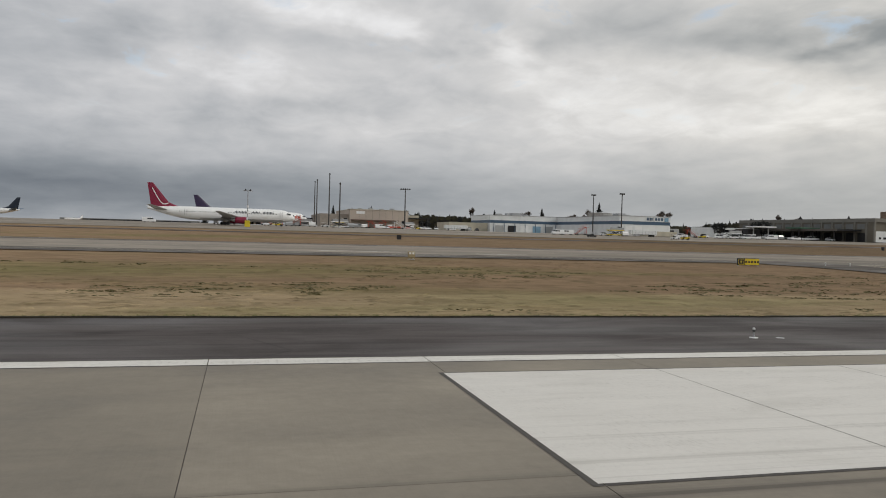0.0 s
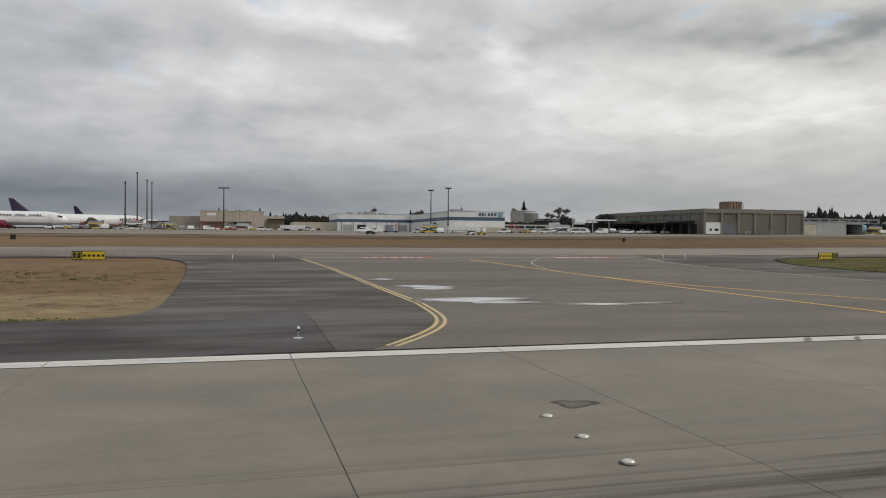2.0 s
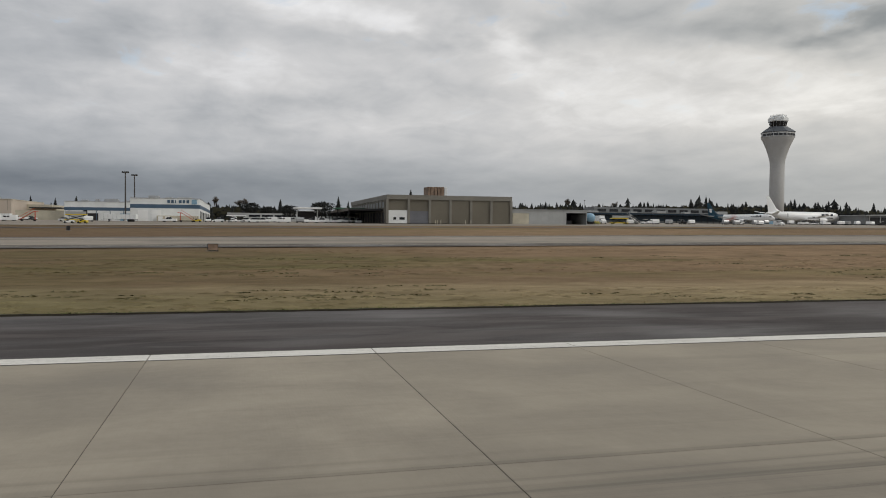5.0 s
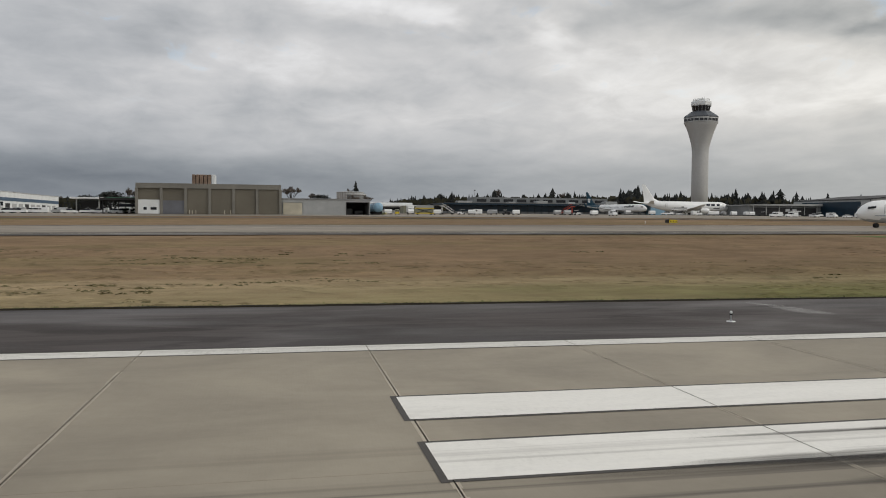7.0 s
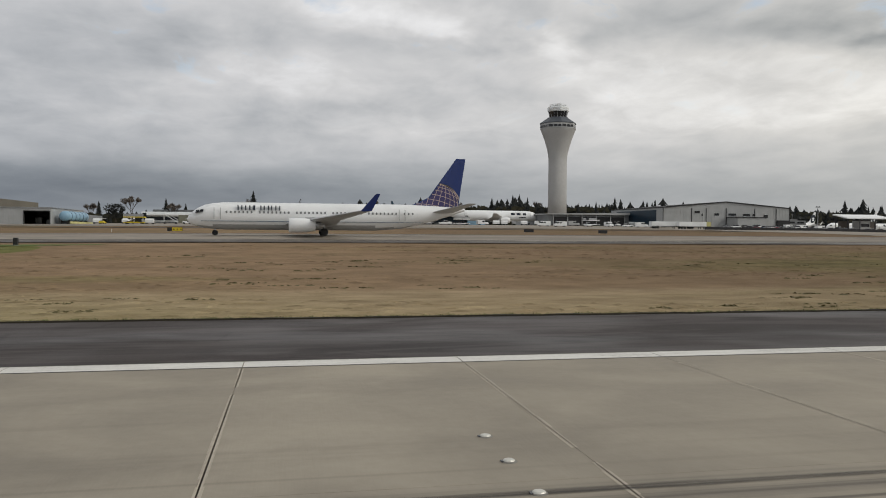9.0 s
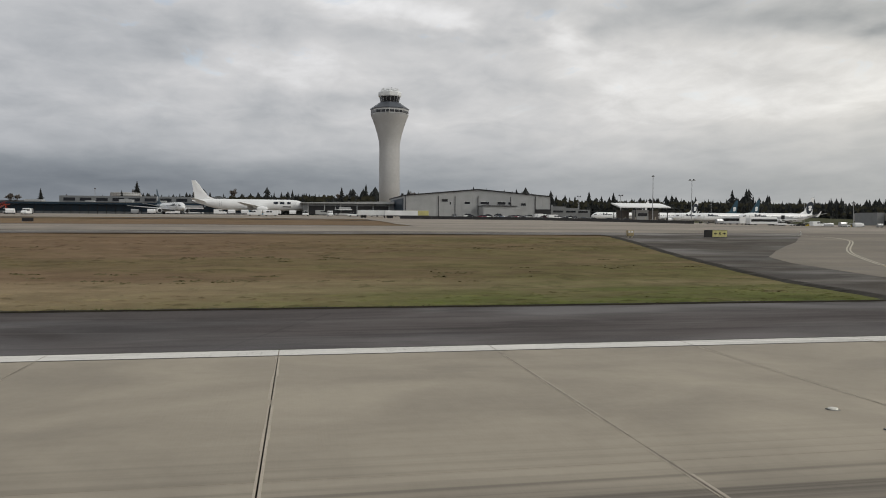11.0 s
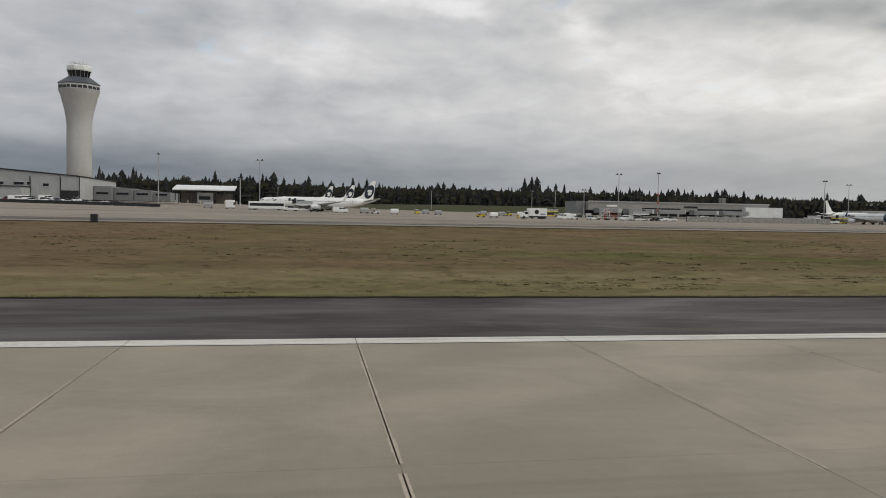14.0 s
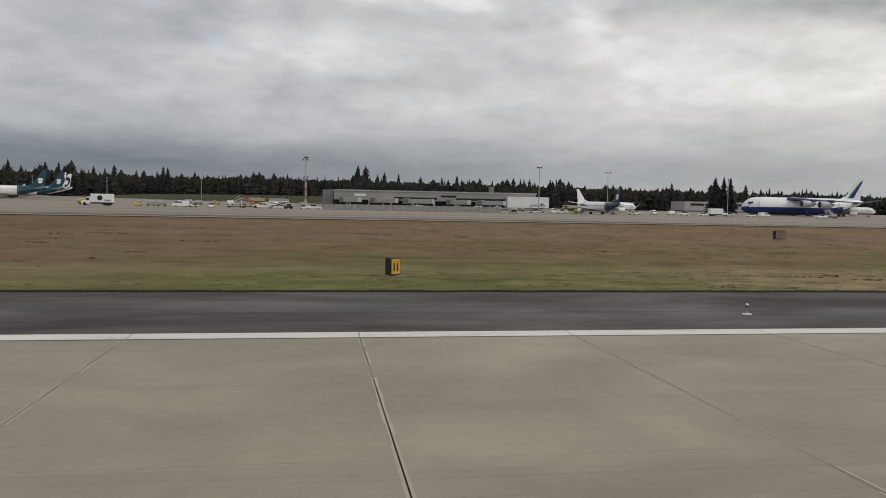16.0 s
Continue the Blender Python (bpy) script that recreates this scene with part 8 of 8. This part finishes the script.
# ---- trees
def fir(rng, h, r, layers=11, spokes=9):
    """A conifer: tapered trunk, and drooping boughs in ragged tiers."""
    trunk = bmesh.new()
    loft(trunk, [ring(q, z, 7) for q, z in ((0.028 * h, 0), (0.02 * h, h * 0.4), (0.004 * h, h * 0.97))])
    v, f = [], []
    for k in range(layers):
        u = k / (layers - 1)
        z = h * (0.13 + 0.84 * u)
        reach = r * (1 - u) ** 0.8 + 0.05 * r
        for s in range(max(4, int(spokes * (1.05 - 0.5 * u)))):
            a = rng.uniform(0, 6.283)
            l = reach * rng.uniform(0.55, 1.2)
            w = 0.26 * l + 0.12
            d = rng.uniform(0.10, 0.42) * l
            c, n = math.cos(a), math.sin(a)
            zz = z + rng.uniform(-0.03, 0.03) * h
            base = len(v)
            for t, q, dz in ((0.05, 0.2, 0.03), (0.45, 1.0, -0.25), (0.75, 0.7, -0.62), (1.0, 0.08, -1.0)):
                for e in (-1, 1):
                    v.append((c * l * t - n * w * q * e, n * l * t + c * w * q * e, zz + dz * d - 0.10 * w * abs(e)))
                v.append((c * l * t, n * l * t, zz + dz * d + 0.16 * w))
            for t in range(3):
                p = base + 3 * t
                f += [(p, p + 2, p + 5, p + 3), (p + 2, p + 1, p + 4, p + 5)]
    return trunk, v, f


def spire(rng, h, r, layers=9, points=9):
    """A conifer crown seen from afar: ragged skirts of boughs, one above another."""
    v, f = [], []
    for k in range(layers):
        u = k / layers
        zt, zb = h * (0.14 + 0.86 * (u + 1.45 / layers)), h * (0.04 + 0.90 * u) + rng.uniform(-0.02, 0.02) * h
        reach = r * (1 - u) ** 0.68 * rng.uniform(0.72, 1.15) + 0.03 * r
        b = len(v)
        v.append((rng.uniform(-0.1, 0.1) * reach, rng.uniform(-0.1, 0.1) * reach, min(zt, h * rng.uniform(0.985, 1.02))))
        off = rng.uniform(0, 6.28)
        for i in range(2 * points):
            a = off + math.pi * i / points
            q = reach * (rng.uniform(0.8, 1.25) if i % 2 == 0 else rng.uniform(0.45, 0.7))
            v.append((q * math.cos(a), q * math.sin(a), zb + (0.0 if i % 2 == 0 else 0.035 * h) + rng.uniform(-0.015, 0.015) * h))
        f += [(b, b + 1 + i, b + 1 + (i + 1) % (2 * points)) for i in range(2 * points)]
    return v, f


def mesh_of(name, v, f, mat):
    me = bpy.data.meshes.new(name)
    me.from_pydata(v, [], f)
    me.materials.append(mat)
    return me


def fir_tree(label, seed, h, r):
    rng = random.Random(seed)
    trunk, v, f = fir(rng, h, r * 1.05, 22, 13)
    cv, cf = spire(rng, h, r * 0.8, 14, 8)
    f += [tuple(len(v) + i for i in q) for q in cf]
    v += cv
    t = thing("conifer_tree", label, "tree", group="single conifers")
    part("trunk", trunk, BARK, t)
    part("crown", mesh_of("crown", v, f, HAZY_NEEDLES), HAZY_NEEDLES, t)
    return t


def place(t, x, y, z, s=1.0, rz=0.0, first=False):
    if first:
        t.matrix_basis = pose(SC * x, SC * y, SC * z, 0, 0, rz) @ Matrix.Scale(SC, 4)
        return t
    o = clone(t, x, y, z, rz)
    o.scale = (SC * s,) * 3
    return o


firs = [fir_tree("tall dark conifer with ragged drooping boughs", 11 + k, 20, 4.4) for k in range(3)]
SPOTS = [(704.0, 383, 1.08), (707.6, 381, 1.0), (710.8, 380, 0.84), (706.0, 388, 0.95), (-294, 600, 0.9), (-279, 604, 0.85), (-284, 596, 0.6), (-264.5, 600, 0.92), (-256.7, 602, 0.8), (-262, 590, 0.6), (-271, 605, 0.72), (-283, 610, 0.7), (-390, 640, 0.62), (-375, 640, 0.55), (-360, 650, 0.6), (295, 552, 1.2), (200, 556, 1.08), (398, 540, 1.12), (333, 548, 1.1), (640, 470, 0.95), (18.1, 783, 1.8), (-59.5, 757, 1.35), (-45.8, 787, 1.15), (-115.4, 745, 1.18), (110, 470, 0.7), (118, 468, 0.6), (60, 520, 0.8)]
for k, (x, y, s) in enumerate(SPOTS):
    place(firs[k % 3], x, y, zg(x, y) - 0.2, s, 40 * k, k < 3)


def bare_tree(label, seed, h, spread, mat):
    """A leafless broadleaf: forking limbs with a haze of fine twigs."""
    rng = random.Random(seed)
    t = thing("bare_tree", label, "tree", group="bare broadleaf trees")
    limbs = bmesh.new()
    v, f = [], []

    def grow(p, d, l, r, depth):
        q = p + d * l
        beam(limbs, p, q, r, 5)
        if depth == 0:
            for _ in range(12):
                a = (d + Vector((rng.uniform(-1, 1), rng.uniform(-1, 1), rng.uniform(-0.3, 1))) * 0.9).normalized()
                e = q + a * l * rng.uniform(0.5, 1.3)
                s = a.cross(Vector((rng.uniform(-1, 1), rng.uniform(-1, 1), 0.3))).normalized() * 0.05
                b = len(v)
                v.extend([tuple(q - s), tuple(q + s), tuple(e + s * 2.2), tuple(e - s * 2.2)])
                f.append((b, b + 1, b + 2, b + 3))
            return
        for _ in range(3):
            nd_ = (d + Vector((rng.uniform(-1, 1) * spread, rng.uniform(-1, 1) * spread, rng.uniform(0.2, 0.75)))).normalized()
            grow(q, nd_, l * rng.uniform(0.62, 0.84), r * 0.6, depth - 1)

    grow(Vector((0, 0, 0)), Vector((0, 0, 1)), h * 0.26, h * 0.014, 4)
    part("branch_work", limbs, BARK, t)
    part("twig_haze", mesh_of("twig_haze", v, f, mat), mat, t, "fine bare twigs")
    return t


bares = [bare_tree("bare brown broadleaf tree in winter", 3, 18, 0.75, TWIGS), bare_tree("slender bare poplar in winter", 4, 26, 0.30, TWIGS)]
for k, (i, x, y, s) in enumerate([(0, -150, 560, 1.0), (1, 22, 830, 1.3), (0, -47, 536, 1.14), (0, -30, 600, 1.0), (1, 14, 800, 1.2), (0, 3, 650, 1.0), (0, 130, 640, 1.0), (1, 206, 700, 1.0), (0, 232, 610, 0.9), (0, 240, 560, 0.9), (1, 262, 640, 1.0), (0, -8, 430, 0.6), (1, -170, 640, 0.9), (0, -215, 620, 0.8), (0, -90, 610, 1.0), (1, 120, 620, 0.95), (0, 520, 560, 0.9), (0, 790, 560, 0.8)]):
    place(bares[i], x, y, zg(x, y) - 0.15, s, 50 * k, k < 2)


def round_tree(x, y, z, h, seed):
    rng = random.Random(seed)
    t = thing("evergreen_bush_tree", "dark rounded evergreen tree beside a roof", "tree", x, y, z)
    bm = bmesh.new()
    rod(bm, 0.3, 0.18, 0, h * 0.6, 7)
    for k in range(5):
        a = k * 1.3
        beam(bm, (0, 0, h * 0.35), (math.cos(a) * h * 0.3, math.sin(a) * h * 0.3, h * (0.6 + 0.05 * k)), 0.08, 5)
    part("trunk", bm, BARK, t)
    v, f = [], []
    for _ in range(1500):
        a, u, q = rng.uniform(0, 6.28), rng.uniform(-1, 1), rng.uniform(0.45, 1.0) ** 0.5
        w = math.sqrt(1 - u * u)
        lump = 1 + 0.22 * math.sin(3 * a + seed) * w + 0.15 * math.sin(5 * u)
        c = Vector((q * lump * w * math.cos(a) * h * 0.46, q * lump * w * math.sin(a) * h * 0.46, h * 0.64 + q * lump * u * h * 0.36))
        s = 0.05 * h
        b = len(v)
        d1 = Vector((rng.uniform(-1, 1), rng.uniform(-1, 1), rng.uniform(-1, 1))) * s
        d2 = Vector((rng.uniform(-1, 1), rng.uniform(-1, 1), rng.uniform(-1, 1))) * s
        v.extend([tuple(c), tuple(c + d1), tuple(c + d1 + d2), tuple(c + d2)])
        f.append((b, b + 1, b + 2, b + 3))
    part("crown", mesh_of("crown", v, f, HAZY_NEEDLES), HAZY_NEEDLES, t)


round_tree(-119, 324, 5.4, 9.0, 1)
round_tree(-131.5, 340, 5.6, 7.5, 2)
round_tree(-60, 330, 5.6, 7, 3)
round_tree(-33, 420, 7.2, 10, 4)
round_tree(-146, 450, zg(-146, 450), 11, 5)
round_tree(-136, 454, zg(-136, 454), 9, 6)
round_tree(-128, 448, zg(-128, 448), 8, 7)


WOOD_TOPS = ((-330, 11), (-290, 13), (-240, 14.5), (-140, 13), (-112, 9.5), (-15, 9.5), (22, 9), (34, 14.5), (72, 16.5), (200, 20), (295, 21.5), (396, 21.5), (460, 23), (560, 23.2), (680, 22), (760, 20.5), (900, 19.5), (1000, 17), (1300, 14))


def far_wood():
    """The conifer wood along the airport's far side."""
    rng = random.Random(21)
    kinds = []
    for k in range(7):
        kinds.append(spire(random.Random(60 + k), 1.0, (0.13, 0.17, 0.21, 0.27, 0.15, 0.19, 0.33)[k], 11 + k % 3, 6))
    tops = WOOD_TOPS
    V, F = [], []
    for row in range(4):
        x = -300.0
        while x < 1300:
            x += rng.uniform(0.6, 1.8)
            if x < -250 and rng.random() < 0.5:
                continue
            y = 552 + row * 13 + rng.uniform(-6, 6)
            h = np.interp(x, *zip(*tops)) * (rng.uniform(0.60, 0.78) if rng.random() < 0.92 else rng.uniform(0.78, 0.98)) * (1.0 + 0.03 * row) * (1.0 + 0.30 * noise.noise(Vector((x * 0.035, row * 3.1, 2))) + 0.16 * noise.noise(Vector((x * 0.14, row * 5.3, 7))))
            z = zg(x, y)
            v, f = kinds[rng.randrange(7)]
            a = rng.uniform(0, 6.28)
            c, s = math.cos(a) * h, math.sin(a) * h
            b = len(V)
            wide = rng.uniform(0.9, 1.6)
            V += [(x + wide * (p[0] * c - p[1] * s), y + wide * (p[0] * s + p[1] * c), z + p[2] * h) for p in v]
            F += [tuple(b + i for i in q) for q in f]
    ob = new("far_wood", mesh_of("far_wood", V, F, HAZY_NEEDLES))
    ob.matrix_basis = Matrix.Scale(SC, 4)
    tagged(ob, "long dark conifer wood along the far side", "woods", kind="stuff")


far_wood()


# added leafy fill up to 0.7 of the wood's height, blurring crowns like haze
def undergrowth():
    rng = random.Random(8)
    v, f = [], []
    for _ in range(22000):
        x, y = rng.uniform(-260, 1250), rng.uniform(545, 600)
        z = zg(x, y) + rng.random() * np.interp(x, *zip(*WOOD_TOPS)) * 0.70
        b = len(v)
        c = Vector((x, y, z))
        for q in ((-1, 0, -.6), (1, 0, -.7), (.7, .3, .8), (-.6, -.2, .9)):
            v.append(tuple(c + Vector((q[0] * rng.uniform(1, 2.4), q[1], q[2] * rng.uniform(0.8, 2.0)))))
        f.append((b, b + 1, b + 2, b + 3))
    ob = new("undergrowth", mesh_of("undergrowth", v, f, foliage("dim_wood_fill", (0.020, 0.022, 0.014), (0.060, 0.056, 0.036))))
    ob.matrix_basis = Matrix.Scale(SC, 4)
    tagged(ob, "dim leafy fill merging the far conifers as haze would", "shrubs", kind="stuff")


undergrowth()


# ---- grass tufts
def in_pavement(x, y):
    for west, east in ((TURF_NORTH_W, TURF_NORTH_E), (TURF_SOUTH_W, TURF_SOUTH_E)):
        if west[0][0] - 1 < x < max(p[0] for p in east) and y > 32:
            l = np.interp(y, [p[1] for p in west], [p[0] for p in west])
            r = np.interp(y, [p[1] for p in east[::-1]], [p[0] for p in east[::-1]])
            if l < x < r:
                return True
    return False


def tufts(name, label, n, box_, size, mat, seed, blades=4, weeds=False):
    rng = random.Random(seed)
    v, f = [], []
    x0, x1, y0, y1 = box_
    for _ in range(n):
        x, y = rng.uniform(x0, x1), y0 + (y1 - y0) * rng.random() ** 1.5
        if weeds:
            k = noise.noise(Vector((x * 0.03, y * 0.08, seed)))
            if k < 0.26:
                continue
        if in_pavement(x, y):
            continue
        z = zg(x, y) - 0.07
        s = size * rng.uniform(0.5, 1.4)
        for _ in range(blades):
            a, l = rng.uniform(0, 6.28), s * rng.uniform(0.6, 1.2)
            c, n_ = math.cos(a), math.sin(a)
            w = s * 0.16
            px, py = x + rng.uniform(-s, s), y + rng.uniform(-s, s)
            b = len(v)
            v.extend([(px - n_ * w, py + c * w, z), (px + n_ * w, py - c * w, z), (px + c * l * 1.3, py + n_ * l * 1.3, z + 0.07 + l * 0.12)])
            f.append((b, b + 1, b + 2))
    ob = new(name, mesh_of(name, v, f, mat))
    ob.matrix_basis = Matrix.Scale(SC, 4)
    tagged(ob, label, "grass", kind="stuff")


tufts("grass_edge_tufts", "ragged green grass fringe along the asphalt edge", 30000, (-400, 640, 33.08, 34.3), 0.15, GREEN_TUFT, 2)
def hummocks():
    """Low uneven sods of turf, lying along the strip."""
    rng = random.Random(19)
    v, f = [], []
    for _ in range(44000):
        x, y = rng.uniform(-400, 640), 33.6 + 54 * rng.random() ** 1.4
        if noise.noise(Vector((x * 0.02, y * 0.07, 4))) < -0.05 or in_pavement(x - 1.5, y) or in_pavement(x + 1.5, y):
            continue
        l, w, h = rng.uniform(0.15, 0.7), rng.uniform(0.10, 0.35), rng.uniform(0.02, 0.075)
        z = zg(x, y) - 0.065
        b = len(v)
        n = 7
        for i in range(n):
            a = 6.283 * i / n
            k = rng.uniform(0.7, 1.2)
            v.append((x + l * k * math.cos(a), y + w * k * math.sin(a), z))
        v.append((x + rng.uniform(-0.3, 0.3) * l, y + rng.uniform(-0.2, 0.2) * w, z + 0.01 + h))
        f += [(b + i, b + (i + 1) % n, b + n) for i in range(n)]
    ob = new("grass_hummocks", mesh_of("grass_hummocks", v, f, TUSSOCK))
    ob.matrix_basis = Matrix.Scale(SC, 4)
    tagged(ob, "low uneven tussocks of straw-coloured winter grass", "grass", kind="stuff")


hummocks()


def weeds():
    """Rank dark clumps of dock and rush, thickest in a few damp stretches."""
    rng = random.Random(23)
    v, f = [], []
    thick = ((-430, 1.0), (-300, 1.0), (-285, 0.15), (-215, 0.2), (-190, 0.7), (-150, 0.5), (-120, 0.15), (-95, 0.8), (-55, 0.6), (-40, 0.1), (40, 0.1), (52, 0.5), (110, 0.3), (190, 0.25), (260, 0.4), (330, 0.6), (430, 0.5), (470, 0.15), (660, 0.2))
    for _ in range(12000):
        x, y = rng.uniform(-430, 640), 35.5 + 40 * rng.random() ** 1.15
        if rng.random() > np.interp(x, *zip(*thick)) or noise.noise(Vector((x * 0.045, y * 0.11, 9))) < 0.10 or in_pavement(x - 1, y) or in_pavement(x + 1, y):
            continue
        l, h = rng.uniform(0.3, 1.5), rng.uniform(0.015, 0.07)
        z = zg(x, y) - 0.07
        for _ in range(11):
            px, py = x + rng.uniform(-l, l), y + rng.uniform(-0.3, 0.3)
            a, q, top = rng.uniform(0, 6.28), rng.uniform(0.14, 0.34), h * rng.uniform(0.6, 1.3)
            c, n = math.cos(a) * q, math.sin(a) * q
            b = len(v)
            v.extend([(px - c, py - n, z), (px + c, py + n, z), (px + n * 0.8, py - c * 0.8, z), (px + rng.uniform(-0.1, 0.1), py + rng.uniform(-0.1, 0.1), z + 0.02 + top)])
            f += [(b, b + 1, b + 3), (b + 1, b + 2, b + 3), (b + 2, b, b + 3)]
    ob = new("weed_clumps", mesh_of("weed_clumps", v, f, foliage("rank_weeds", (0.062, 0.055, 0.022), (0.160, 0.132, 0.064))))
    ob.matrix_basis = Matrix.Scale(SC, 4)
    tagged(ob, "dark rank weed clumps scattered over winter grass", "weeds", kind="stuff")


weeds()


# ---- runway slabs, joints sealed between them
PITCH = 6.13
bed = thing("runway", "grey-brown grooved concrete runway of large slabs", "runway", kind="structure")
part("joint_bed", boxes((-700, -80, -22.93, 22.93, -0.09, -0.012)), JOINT, bed, "dark joint sealant between slabs")
part("joint_bed", boxes((-80, 1300, -22.93, 22.93, -0.09, -0.005)), OLD_JOINT, bed, "dusty weathered sealant between slabs")


def slab(y0, y1):
    bm = bmesh.new()
    g, e = 0.008, 0.005
    lo = [bm.verts.new((x, y, -0.04)) for x, y in ((g, y0 + g), (PITCH - g, y0 + g), (PITCH - g, y1 - g), (g, y1 - g))]
    hi = [bm.verts.new((x, y, -0.005)) for x, y in ((g, y0 + g), (PITCH - g, y0 + g), (PITCH - g, y1 - g), (g, y1 - g))]
    top = [bm.verts.new((x, y, 0.0)) for x, y in ((g + e, y0 + g + e), (PITCH - g - e, y0 + g + e), (PITCH - g - e, y1 - g - e), (g + e, y1 - g - e))]
    bm.faces.new(top)
    for a, b in ((lo, hi), (hi, top)):
        for i in range(4):
            bm.faces.new((a[i], a[(i + 1) % 4], b[(i + 1) % 4], b[i]))
    me = finish(bm)
    me.name = "slab"
    me.materials.append(SLAB)
    return me


meshes = {r: slab(*r) for r in ((11.43, 22.88), (0.0, 11.43))}
for k in range(-56, 94):
    x0, x1 = joint(k), joint(k + 1)
    for r, me in meshes.items():
        part("slab", me, SLAB, bed, m=pose(x0, 0, 0) @ Matrix.Diagonal(((x1 - x0) / PITCH, 1, 1, 1)))
x_a, x_b = joint(-56), joint(94)
rest = bmesh.new()
for y0, y1, xs, xe in ((-22.88, -11.43, -700, 1300), (-11.43, 0, -700, 1300), (0, 11.43, -700, x_a), (11.43, 22.88, -700, x_a), (0, 11.43, x_b, 1300), (11.43, 22.88, x_b, 1300)):
    n = int((xe - xs) / PITCH)
    for k in range(n):
        a, b = xs + (xe - xs) * k / n, xs + (xe - xs) * (k + 1) / n
        box(rest, a + 0.012, b - 0.012, y0 + 0.012, y1 - 0.012, -0.04, 0.0)
tagged(part("further_slabs", rest, SLAB, bed), kind="stuff")

# crumbled pale patching along some joints
rng = random.Random(31)
seams = bmesh.new()
for k in range(-12, 94):
    x, y = joint(k), 0.6
    while y < 21.6:
        l = rng.uniform(0.3, 1.6)
        if rng.random() < 0.93:
            for s in (-1, 1):
                w = rng.uniform(0.015, 0.06)
                a, b = sorted((x - s * 0.012, x + s * (0.02 + w)))
                v = [seams.verts.new((q, p, 0.0036)) for q, p in ((a, y), (b, y), (b, min(y + l, 21.7)), (a, min(y + l, 21.7)))]
                seams.faces.new(v)
        y += l
tagged(part("joint_patching", seams, SEAL, bed, "pale worn patching along the joints"), kind="stuff")
